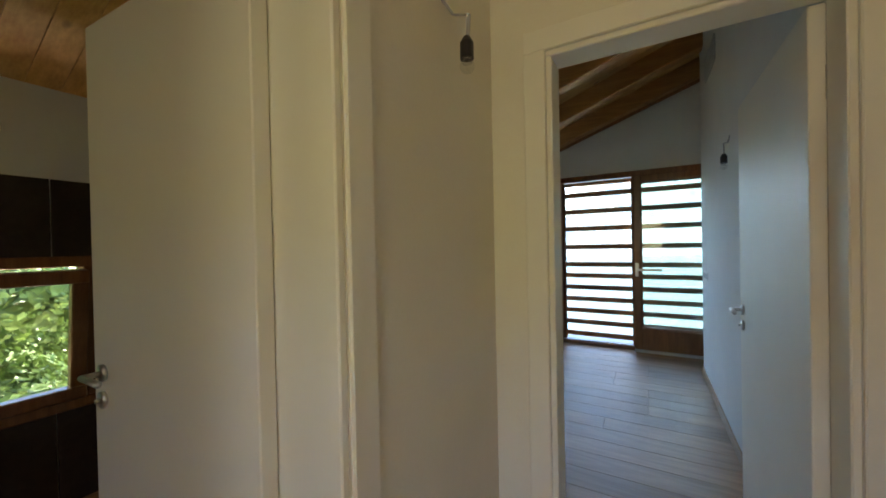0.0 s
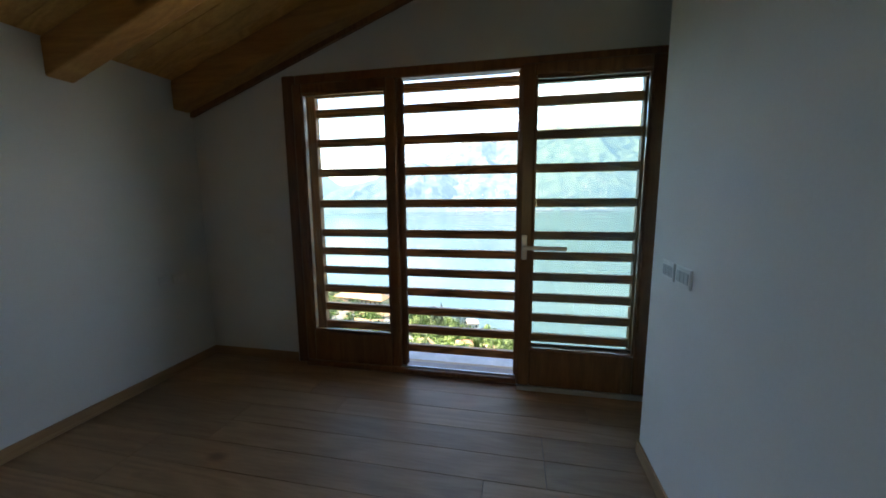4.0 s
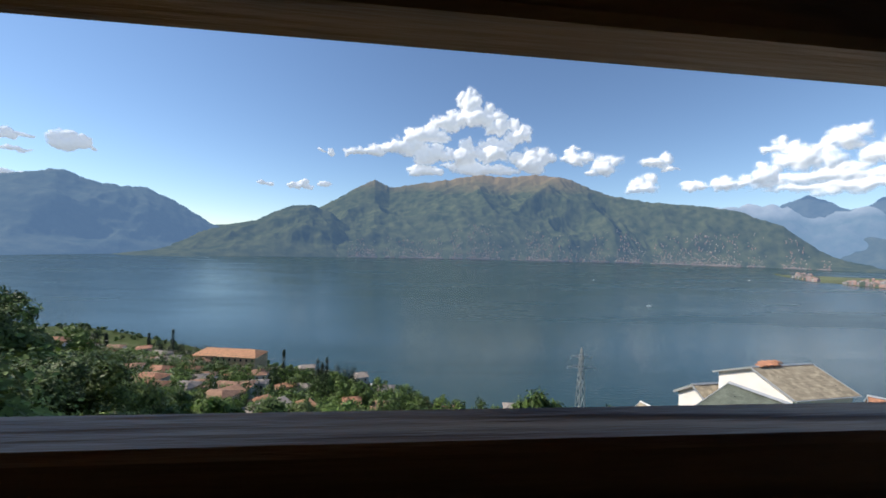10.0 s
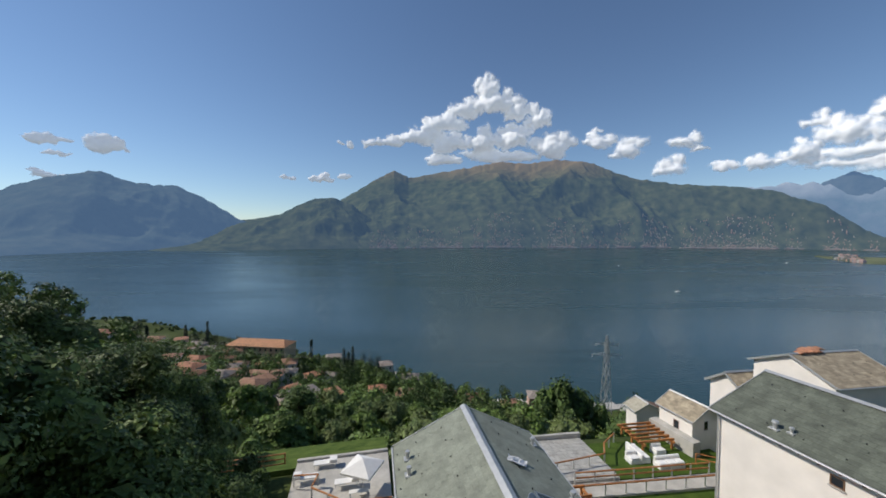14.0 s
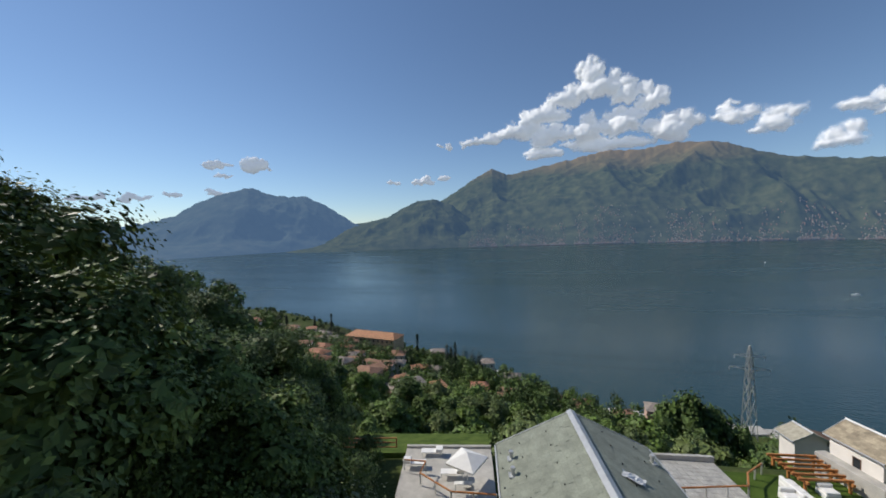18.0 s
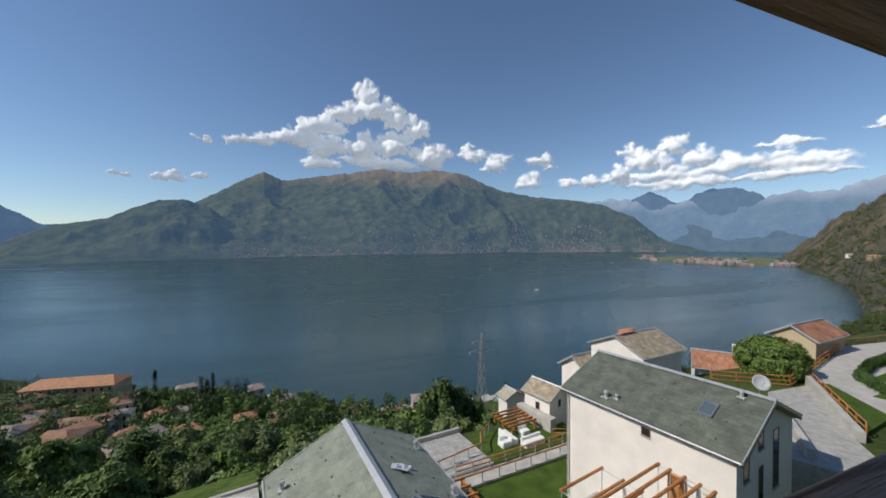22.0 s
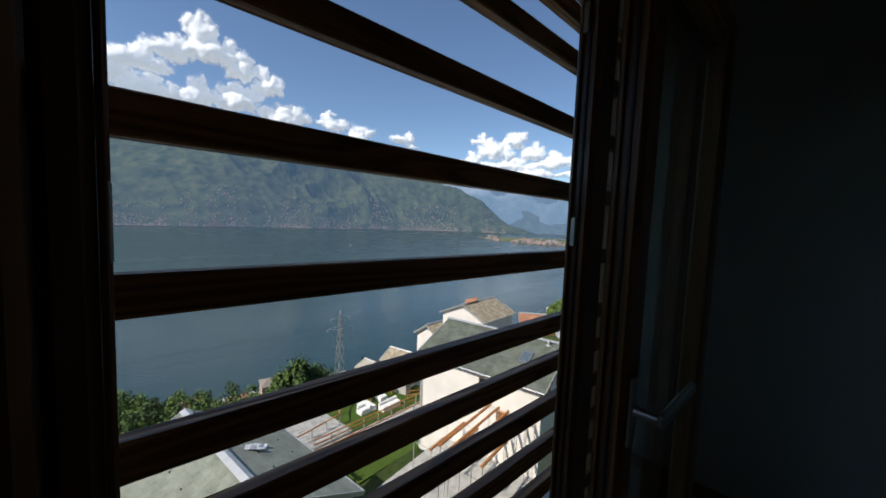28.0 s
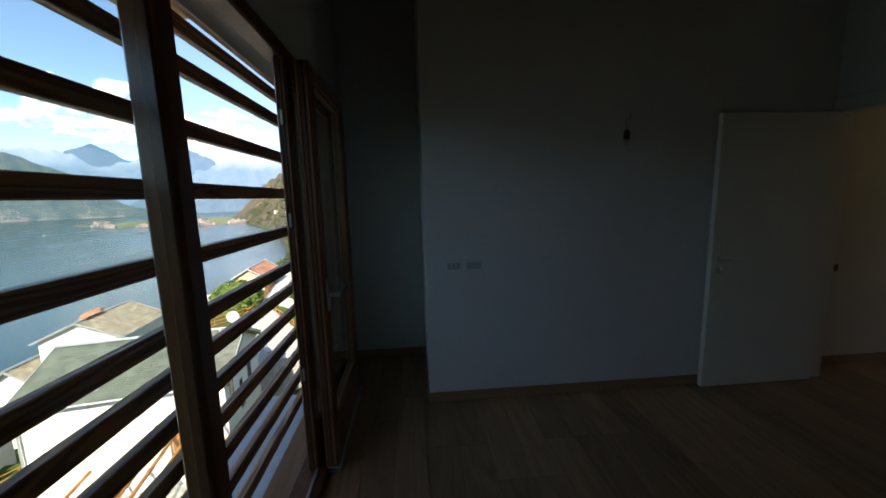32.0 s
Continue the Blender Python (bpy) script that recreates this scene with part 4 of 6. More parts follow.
def roof_vent(h, x, y, z, s=1.0):
    bm = B()
    box(bm, x - 0.22 * s, x + 0.22 * s, y - 0.22 * s, y + 0.22 * s, z - 0.05, z + 0.03, 0.01)
    rod(bm, (x, y, z), (x, y, z + 0.34 * s), 0.10 * s, seg=14)
    rod(bm, (x, y, z + 0.34 * s), (x, y, z + 0.44 * s), 0.16 * s, 0.13 * s, seg=14)
    part("roof_vent", bm, METAL, h, "pale metal roof vent")


def skylight(h, x, y, zf, w=0.85, l=1.2):
    """A roof window on a slope of the roof whose height is zf(x)."""
    s = part("skylight", B(), ALU, h, "roof window in a grey metal frame")
    k = zf(x + 0.5) - zf(x - 0.5)
    def slab(name, x0, x1, y0, y1, up0, up1, m):
        bm = B()
        prism(bm, [(x0, zf(x0) + up0), (x1, zf(x1) + up0), (x1, zf(x1) + up1), (x0, zf(x0) + up1)], "y", y0, y1)
        part(name, bm, m, s)
    a, b, c, d = x - l / 2, x + l / 2, y - w / 2, y + w / 2
    slab("frame", a, a + 0.1, c, d, 0.02, 0.14, ALU)
    slab("frame", b - 0.1, b, c, d, 0.02, 0.14, ALU)
    slab("frame", a + 0.1, b - 0.1, c, c + 0.09, 0.02, 0.14, ALU)
    slab("frame", a + 0.1, b - 0.1, d - 0.09, d, 0.02, 0.14, ALU)
    slab("pane", a + 0.1, b - 0.1, c + 0.09, d - 0.09, 0.06, 0.10, SKYGLASS)


SKYGLASS = mat("roof window glass", (0.10, 0.13, 0.15), 0.03, var=0.05, bump=0.0, spec=1.0)


def dish(name, x, y, z, face, r=0.42, pole=1.1):
    """A satellite dish on a short pole."""
    d = thing(name, "grey satellite dish on a pole", "satellite dish", (x, y, z))
    bm = B()
    rod(bm, (x, y, z), (x, y, z + pole), 0.025, seg=8)
    part("pole", bm, METAL, d)
    f = Vector(face).normalized()
    c = Vector((x, y, z + pole * 0.75)) + f * 0.10
    m = Matrix.Translation(c) @ f.to_track_quat("Z", "Y").to_matrix().to_4x4()
    bm = B()
    rings = []
    for i in range(6):
        rr = r * i / 5
        rings.append([bm.verts.new(m @ Vector((rr * math.cos(a), rr * math.sin(a), 0.5 * rr * rr))) for a in np.linspace(0, 2 * math.pi, 21)[:-1]] if i else [bm.verts.new(m @ Vector((0, 0, 0)))])
    for j in range(20):
        bm.faces.new((rings[0][0], rings[1][j], rings[1][(j + 1) % 20]))
        for i in range(1, 5):
            bm.faces.new((rings[i][j], rings[i + 1][j], rings[i + 1][(j + 1) % 20], rings[i][(j + 1) % 20]))
    ob = part("bowl", bm, PLASTIC, d, smooth=True)
    ob.modifiers.new("thick", "SOLIDIFY").thickness = 0.012
    bm = B()
    rod(bm, c - Vector((0, 0, r * 0.9)), c + f * 0.42, 0.012, seg=6)
    box(bm, *[v for a in (c + f * 0.42) for v in (a - 0.03, a + 0.03)], 0.006)
    part("arm", bm, METAL, d)


def hooks(h, pts):
    """Small dark snow hooks on a roof."""
    for x, y, z in pts:
        bm = B()
        box(bm, x - 0.025, x + 0.025, y - 0.03, y + 0.03, z - 0.02, z + 0.06, 0.006)
        part("snow_hook", bm, BLACK, h)


# the house straight below
house_a = gable_house("slate_roof_house", "white house with a grey slate gable roof", 1.9, 10.5, 14.6, 24.0, -19, -11.3, -9.35, ridge_w=0.26, single=150)


def za(x):
    return -9.35 - abs(x - 6.2) * (1.95 / 4.3) + 0.21


for x, y in ((2.3, 22.3), (2.25, 20.9)):
    roof_vent(house_a, x, y, za(x))
for x, y in ((10.2, 22.4), (10.1, 17.5)):
    roof_vent(house_a, x, y, za(x))
skylight(house_a, 8.3, 16.4, za)
skylight(house_a, 4.2, 16.2, za)
hooks(house_a, [(x, y, za(x)) for x in (2.9, 4.5, 7.8, 9.6) for y in (15.6, 17.2, 18.8, 20.4, 22.0, 23.4)])
hooks(house_a, [(1.75, y, za(1.75)) for y in (15.4, 17.0, 18.6, 20.2, 21.8, 23.2)])
dish("satellite_dish", 6.5, 14.6, -9.2, (0.5, -0.6, 0.5), 0.34, 0.9)
scrap = thing("plastic_sheet", "crumpled clear plastic sheet lying on the roof", "sheet", (7.9, 19.3, za(7.9)))
bm = B()
sx = np.linspace(-0.55, 0.55, 9)
grid = [[bm.verts.new((7.9 + a + 0.1 * math.sin(b * 7), 19.3 + b * 0.8, za(7.9 + a) + 0.03 + 0.10 * random.random())) for b in sx] for a in sx]
for i in range(8):
    for j in range(8):
        if abs(i - 3.5) + abs(j - 3.5) < 5.6:
            bm.faces.new((grid[i][j], grid[i + 1][j], grid[i + 1][j + 1], grid[i][j + 1]))
part("sheet", bm, CANVAS, scrap)

# the tall white house
house_b = gable_house("white_gable_house", "tall white house with grey-green slate roof", 23.2, 32.2, 11.3, 22.2, -19.5, -9.95, -7.85, ridge_w=0.22, single=150, roof_mat=SLATE_DARK)


def zb(x):
    return -7.85 - abs(x - 27.7) * (2.1 / 4.5) + 0.21


for x, y, s in ((23.5, 19.1, 1.15), (23.7, 18.4, 0.8), (27.2, 12.4, 1.0)):
    roof_vent(house_b, x, y, zb(x), s)
skylight(house_b, 25.4, 13.5, zb, 0.8, 1.15)
hooks(house_b, [(x, y, zb(x)) for x in (23.6, 25.0, 26.6) for y in (12.4, 14.2, 16.0, 17.8, 19.6, 21.4)])
dish("satellite_dish", 28.3, 11.9, -7.8, (-0.6, -0.65, 0.4), 0.5)
wall_window(house_b, "x-", 23.2, 15.8, 16.4, -11.1, -10.5)
wall_window(house_b, "y-", 11.3, 26.2, 27.0, -10.6, -8.7)
wall_window(house_b, "y-", 11.3, 24.1, 24.9, -11.9, -10.3)
wall_window(house_b, "y-", 11.3, 26.3, 27.0, -14.0, -11.7)
wall_window(house_b, "y-", 11.3, 28.6, 29.6, -14.0, -10.0)
bm = B()
rod(bm, (23.05, 22.1, -10.3), (23.05, 22.1, -19.0), 0.06, seg=8)
part("downpipe", bm, METAL, house_b)
bm = B()
box(bm, 23.06, 23.19, 13.7, 14.7, -15.2, -12.75, 0.02)
part("door", bm, TIMBER, house_b, "orange wooden door")

for y in (10.99, 11.25):
    for a, b in (((22.9, -10.20), (27.7, -7.96)), ((27.7, -7.96), (32.5, -10.20))):
        bm = B()
        beam(bm, (a[0], y, a[1]), (b[0], y, b[1]), 0.14, 0.16)
        part("verge_board", bm, BROWNWOOD, house_b, "brown timber under the roof edge")
for i in range(13):
    bm = B()
    box(bm, 22.9, 23.19, 11.5 + i * 0.86, 11.62 + i * 0.86, -10.22, -10.08, 0.01)
    part("rafter_tail", bm, BROWNWOOD, house_b)
bm = B()
box(bm, 23.21, 23.23, 22.21, 22.3, -19.4, -10.0)
part("corner_strip", bm, METAL, house_b)

# smaller houses beyond
small = gable_house("small_white_house", "small white house with tan stone roof", 28.9, 33.6, 30.6, 34.8, -19.6, -15.35, -14.3, roof_mat=TANSLATE)
wall_window(small, "x-", 28.9, 32.2, 32.9, -17.2, -16.2)
wall_window(small, "y-", 30.6, 31.0, 31.6, -16.6, -15.7)
bm = B()
box(bm, 27.6, 28.88, 29.6, 35.2, -19.6, -17.1, 0.03)
part("plinth", bm, CONCRETE, small, "low grey annex wall along the house")
bm = B()
prism(bm, [(36.85, -21.6), (39.6, -22.3), (39.6, -22.45), (36.85, -21.75)], "y", 43.4, 46.6)
lean = B()
box(lean, 36.9, 39.2, 43.7, 46.3, -24.5, -22.4)
ruin = thing("ruined_hut", "ruined stone hut with broken orange roof tiles", "hut", (22.4, 40.0, -23.4))
for x0, x1, y0, y1, h in ((21.2, 23.8, 38.9, 39.2, 1.0), (21.2, 21.5, 39.2, 41.2, 1.5), (23.5, 23.8, 39.2, 41.2, 1.2), (21.5, 23.5, 40.9, 41.2, 1.7)):
    wl = B()
    box(wl, x0, x1, y0, y1, -26.0, -23.4 + h, 0.03)
    part("wall", wl, STONE, ruin)
hr = random.Random(8)
for i in range(16):
    tl = B()
    tx, ty = 21.2 + 2.4 * hr.random(), 39.0 + 2.2 * hr.random()
    beam(tl, (tx, ty, -22.35 + 0.3 * hr.random()), (tx + 0.5, ty + 0.35 * hr.random(), -22.3 + 0.25 * hr.random()), 0.42, 0.07)
    part("roof_tile", tl, TERRA, ruin)
shed = gable_house("garden_shed", "low shed with pale roof among bushes", 33.4, 36.8, 43.6, 46.4, -24.5, -21.8, -21.1, roof_mat=mat("pale lichen roof", (0.40, 0.37, 0.29), 0.9, var=0.2, scale=2, bump=0.3), slates=False)
part("lean_to_roof", bm, BROWNWOOD, shed, "dark brown lean-to roof")
part("lean_to_wall", lean, RENDERW, shed)
house_c = gable_house("tan_roof_house", "house with tan stone slate roof", 36.6, 44.4, 24.6, 31.2, -17, -10.9, -8.7, roof_mat=TANSLATE, axis="x", wall_mat=RENDERW)
hooks(house_c, [(x, y, -8.7 - (27.9 - y) * 0.667 + 0.2) for x in (38, 40, 42, 43.6) for y in (25.4, 26.6)])
house_c2 = gable_house("low_tan_roof_house", "low white house with tan slate roof", 34.9, 43.0, 33.4, 37.5, -22, -14.7, -13.5, roof_mat=TANSLATE, axis="x")
for k, (x0, x1, y0, y1) in enumerate(((37.4, 40.2, 27.6, 28.2), (38.6, 41.6, 28.25, 28.8))):
    t = thing("tile_stack", "rows of old orange roof tiles on the wall top", "tiles", (x0, y0, -8.5), "tile stacks")
    bm = B()
    for i in range(int((x1 - x0) / 0.28)):
        rod(bm, (x0 + i * 0.28, y0, -8.42 + 0.08 * (i % 3)), (x0 + i * 0.28, y1, -8.38 + 0.08 * (i % 3)), 0.12, seg=8)
    part("tiles", bm, TERRA, t)
house_e = gable_house("orange_roof_house", "house with terracotta tiled roof", 47.5, 56.5, 26.2, 31.5, -18.5, -14.0, -12.8, roof_mat=TERRA, axis="x", tile=(0.3, 0.4))
bm = B()
box(bm, 52.6, 53.3, 29.6, 30.3, -13.6, -11.7, 0.03)
part("chimney", bm, RENDERW, house_e)
gable_house("orange_roof_cabin", "small cabin with terracotta roof beside the drive", 65.5, 73.5, 22.4, 27.0, -15, -11.2, -9.9, roof_mat=TERRA, axis="x", tile=(0.35, 0.45), wall_mat=OCHRE)
house_d = gable_house("grey_roof_house", "stone house with grey slate roof by the drive", 85.0, 99.0, 5.0, 14.8, -14.5, -10.0, -7.6, wall_mat=STONE)
wall_window(house_d, "x-", 85.0, 11.0, 13.0, -12.6, -10.6)
dish("satellite_dish", 86.0, 14.2, -9.6, (0.4, -0.8, 0.4), 0.6, 1.6)

# ---- gardens and terraces ----
def slab(name, label, x0, x1, y0, y1, z, material, thick=2.5, cat="terrace"):
    bm = B()
    box(bm, x0, x1, y0, y1, z - thick, z, 0.02)
    return tagged(link(name, bm, material), label, cat, kind="structure")


slab("terrace_left", "grey stone terrace beside the slate house", -5.8, 1.85, 27.4, 34.6, -18.06, CONCRETE)
slab("lawn_left", "mown lawn below the terrace", -10.5, -0.5, 20.0, 27.98, -18.2, LAWN, cat="lawn")
slab("lawn_right", "mown green lawn with garden furniture", 20.5, 32.0, 28.2, 33.5, -18.5, LAWN, cat="lawn")
slab("lawn_lower", "mown green lawn beside the white house", 17.0, 29.5, 22.6, 26.6, -18.75, LAWN, cat="lawn")
slab("path", "pale concrete path between the lawns", 15.5, 31.0, 26.62, 28.18, -18.55, CONCRETE, cat="path")
slab("terrace_right", "grey stone terrace with a low wall", 11.2, 20.48, 28.2, 34.4, -18.35, STONE)
for x0, x1, y0, y1, z in ((11.2, 20.6, 34.4, 34.7, -17.9), (-5.8, 1.85, 34.6, 34.9, -17.85)):
    bm = B()
    box(bm, x0, x1, y0, y1, z - 3, z, 0.02)
    shell("parapet", bm, CONCRETE, "low grey garden wall at the terrace edge")
r = random.Random(4)
for i in range(18):
    for j in range(12):
        x, y = 11.3 + i * 0.51, 28.25 + j * 0.51
        bm = B()
        box(bm, x, x + 0.49, y, y + 0.49, -18.349, -18.33 + 0.006 * r.random(), 0.006)
        ob = part("paving_slab", bm, STONE, bpy.data.objects["terrace_right"])


def rail_fence(name, label, pts, h=1.0, rails=2, gap=1.7, material=TIMBER, group="wooden rail fences", posts=None):
    """Posts with round rails along a line of corners (x, y, ground)."""
    f = thing(name, label, "fence", pts[0], group)
    for a, b in zip(pts, pts[1:]):
        a, b = Vector(a), Vector(b)
        n = max(1, round((b - a).length / gap))
        for i in range(n + 1):
            p = a + (b - a) * i / n
            bm = B()
            rod(bm, p, p + Vector((0, 0, h)), 0.06, seg=7)
            part("post", bm, posts or material, f)
        for k in range(rails):
            up = Vector((0, 0, h * (1 - 0.45 * k) - 0.05))
            bm = B()
            rod(bm, a + up, b + up, 0.065 if posts else 0.055, seg=8)
            part("rail", bm, material, f)
    return f


rail_fence("rail_fence", "orange wooden handrail on grey posts along the path", [(16.4, 28.1, -18.5), (28.6, 28.1, -18.5)], 0.95, 2, posts=METAL)
rail_fence("rail_fence", "orange wooden handrail on grey posts beside the lawn", [(16.4, 26.7, -18.6), (28.6, 26.7, -18.6)], 0.95, 1, posts=METAL)
rail_fence("rail_fence", "orange wooden handrail on grey posts on the terrace", [(14.0, 29.2, -18.4), (20.4, 30.2, -18.4), (21.4, 31.8, -18.4), (23.5, 33.4, -18.5)], 0.95, 1, posts=METAL)
rail_fence("rail_fence", "orange wooden handrail on grey posts round the terrace", [(-5.5, 31.3, -18.05), (-3.7, 31.1, -18.05), (-4.0, 29.7, -18.05), (-1.5, 27.9, -18.05), (1.8, 27.7, -18.05)], 0.95, 1, posts=METAL)
rail_fence("rail_fence", "brown wooden rail fence along the meadow", [(-12.0, 35.4, -18.4), (-6.8, 34.8, -18.1)], 0.95, 3)
rail_fence("rail_fence", "orange wooden rail fence beside the steps", [(45.7, 23.8, -13.3), (50.9, 19.3, -13.2), (56.0, 19.9, -13.05), (64.5, 21.3, -13.05), (77.0, 23.2, -13.05), (88.0, 21.4, -13.05), (96.0, 16.5, -13.05)], 1.0, 3, 2.4)
rail_fence("rail_fence", "orange wooden rail along the ramp", [(53.4, 18.5, -13.0), (42.8, 11.9, -13.0)], 1.0, 2)
rail_fence("rail_fence", "orange wooden rail below the small house", [(28.6, 29.4, -18.5), (32.4, 27.0, -18.4)], 0.95)


def pergola(name, label, x0, x1, y0, y1, z, h, n):
    p = thing(name, label, "pergola", (x0, y0, z))
    for x in (x0, x1):
        for y in (y0, (y0 + y1) / 2, y1):
            bm = B()
            box(bm, x - 0.08, x + 0.08, y - 0.08, y + 0.08, z, z + h, 0.01)
            part("post", bm, TIMBER, p)
        bm = B()
        box(bm, x - 0.09, x + 0.09, y0 - 0.3, y1 + 0.3, z + h, z + h + 0.2, 0.01)
        part("beam", bm, TIMBER, p)
    for i in range(n):
        y = y0 + (y1 - y0) * i / (n - 1)
        bm = B()
        box(bm, x0 - 0.5, x1 + 0.2, y - 0.07, y + 0.07, z + h + 0.2, z + h + 0.36, 0.01)
        part("rafter", bm, TIMBER, p)
    return p


lean = thing("pergola", "orange timber rafters on thin grey rods by a white wall", "pergola", (19.0, 12.0, -15.2))
for ys, z, x0, x1 in (((14.88, 14.2, 13.42, 12.65, 11.94), -12.05, 16.0, 22.4), ((18.1, 16.6, 15.4), -13.9, 17.4, 21.6)):
    for y in ys:
        bm = B()
        rod(bm, (x0, y, z), (x1, y, z), 0.10, seg=10)
        part("rafter", bm, TIMBER, lean)
        for x in (x0 + 0.1, x1 - 0.06):
            bm = B()
            rod(bm, (x, y, -17.2), (x, y, z - 0.08), 0.03, seg=6)
            part("post", bm, METAL, lean)
    for x in (x0 + 0.1, x1 - 0.06):
        bm = B()
        rod(bm, (x, ys[0], z - 0.1), (x, ys[-1], z - 0.1), 0.03, seg=6)
        part("tie_rod", bm, METAL, lean)
pergola("pergola", "orange timber pergola on the lawn terrace", 25.2, 28.2, 31.6, 34.6, -18.5, 0.6, 6)
# the last one is no pergola: its frame stands in for timber steps
pergola("pergola", "low orange timber frame standing in for steps at the terrace corner", 13.2, 16.0, 23.4, 26.4, -18.7, 1.2, 4)
slab("patio", "stone patio under the timber pergola", 15.6, 23.15, 11.4, 19.6, -17.2, STONE, 2.2)


def sofa(x, y, w, d, turn):
    s = thing("garden_sofa", "white cushioned garden sofa on the lawn", "sofa", (x, y, -18.5), "garden sofas")
    bm = B()
    box(bm, x - w / 2, x + w / 2, y - d / 2, y + d / 2, -18.5, -18.12, 0.03)
    part("seat", bm, CANVAS, s)
    bm = B()
    if turn:
        box(bm, x - w / 2, x - w / 2 + 0.25, y - d / 2, y + d / 2, -18.12, -17.75, 0.05)
    else:
        box(bm, x - w / 2, x + w / 2, y + d / 2 - 0.25, y + d / 2, -18.12, -17.75, 0.05)
    part("backrest", bm, CANVAS, s)
    n = 3 if max(w, d) > 1.6 else 1
    for i in range(n):
        bm = B()
        if turn:
            c = y - d / 2 + (i + 0.5) * d / n
            box(bm, x - w / 2 + 0.27, x + w / 2 - 0.02, c - d / n * 0.47, c + d / n * 0.47, -18.12, -17.98, 0.04)
        else:
            c = x - w / 2 + (i + 0.5) * w / n
            box(bm, c - w / n * 0.47, c + w / n * 0.47, y - d / 2 + 0.02, y + d / 2 - 0.27, -18.12, -17.98, 0.04)
        part("cushion", bm, CANVAS, s)


sofa(25.9, 29.3, 2.4, 0.9, False)
sofa(24.2, 31.0, 0.9, 2.2, True)
sofa(23.2, 30.3, 1.0, 0.9, False)
sofa(26.4, 31.2, 1.0, 0.9, False)

UX, UY = -0.3, 29.6
umb = thing("garden_umbrella", "square white garden umbrella on the terrace", "umbrella", (UX, UY, -18.06))
corners = [(1.7 * math.cos(a), 1.7 * math.sin(a)) for a in (radians(15 + 90 * k) for k in range(4))]
bm = B()
apex = bm.verts.new((UX, UY, -15.5))
rim = [bm.verts.new((UX + a, UY + b, -16.1)) for a, b in corners]
drop = [bm.verts.new(v.co - Vector((0, 0, 0.14))) for v in rim]
for i in range(4):
    bm.faces.new((apex, rim[i], rim[(i + 1) % 4]))
    bm.faces.new((rim[i], drop[i], drop[(i + 1) % 4], rim[(i + 1) % 4]))
part("canopy", bm, CANVAS, umb).modifiers.new("thick", "SOLIDIFY").thickness = 0.01
bm = B()
rod(bm, (UX, UY, -18.06), (UX, UY, -15.55), 0.03)
part("pole", bm, METAL, umb)
bm = B()
box(bm, UX - 0.3, UX + 0.3, UY - 0.3, UY + 0.3, -18.06, -17.98, 0.02)
part("base_plate", bm, CONCRETE, umb)
for a, b in corners:
    bm = B()
    rod(bm, (UX, UY, -15.8), (UX + a * 0.96, UY + b * 0.96, -16.13), 0.012, seg=6)
    part("rib", bm, METAL, umb)


def lounger(x, y, flip):
    l = thing("sun_lounger", "white sun lounger on the terrace", "lounger", (x, y, -18.06), "sun loungers")
    for a, b, c, d, z0, z1, name in ((-0.95, 0.35, -0.33, 0.33, 0.28, 0.36, "seat"), (0.35, 0.95, -0.33, 0.33, 0.33, 0.60, "backrest")):
        bm = B()
        k = -1 if flip else 1
        xs = sorted((x + k * a, x + k * b))
        box(bm, xs[0], xs[1], y + c, y + d, -18.06 + z0, -18.06 + z1, 0.02)
        part(name, bm, CANVAS, l)
    for a in (-0.85, 0.8):
        for b in (-0.28, 0.28):
            bm = B()
            box(bm, x + a - 0.02, x + a + 0.02, y + b - 0.02, y + b + 0.02, -18.06, -17.78)
            part("leg", bm, ALU, l)


lounger(-3.4, 33.6, False)
lounger(-4.7, 31.9, True)
lounger(-1.5, 30.7, False)
tbl = thing("dining_table", "white garden table under the umbrella", "table", (-0.6, 28.9, -18.06))
bm = B()
box(bm, -1.3, 0.1, 28.7, 29.1, -17.36, -17.31, 0.01)
part("tabletop", bm, CANVAS, tbl)
for a in (-1.2, 0.0):
    for b in (28.75, 29.05):
        bm = B()
        box(bm, a - 0.025, a + 0.025, b - 0.025, b + 0.025, -18.06, -17.36)
        part("leg", bm, ALU, tbl)

# drive, ramp, hedges on the right
bm = B()
pts = [(53.0, 18.9), (58.9, 20.3), (66.0, 21.4), (77.2, 23.2), (88.0, 21.4), (96.0, 16.4), (84.9, 4.0), (48.0, 4.0), (48.6, 12.4)]
prism(bm, pts, "z", -15.0, -13.05)
shell("drive", bm, CONCRETE, "pale paved drive with a turning place")
bm = B()
prism(bm, [(33.5, 13.6), (46.8, 19.4), (53.0, 18.6), (41.5, 12.0), (36.0, 8.0)], "z", -19.0, -13.2)
shell("ramp", bm, STONE, "stone ramp between low walls")
for (xa, ya), (xb, yb) in (((35.0, 12.2), (42.0, 16.7)), ((41.6, 11.8), (53.2, 18.8))):
    bm = B()
    beam(bm, (xa, ya, -13.1), (xb, yb, -12.9), 0.45, 1.2)
    shell("parapet", bm, CONCRETE, "pale stone wall beside the ramp")
slab("lawn_drive", "mown lawn inside the drive", 60.6, 73.0, 4.0, 16.6, -12.97, LAWN, cat="lawn")
slab("lawn_front", "small mown lawn beside the hedge", 54.0, 59.0, 4.0, 14.6, -12.98, LAWN, cat="lawn")
slab("lawn_ramp", "strip of grass beside the ramp", 34.0, 41.0, 14.8, 22.0, -13.32, LAWN, cat="lawn")
bm = B()
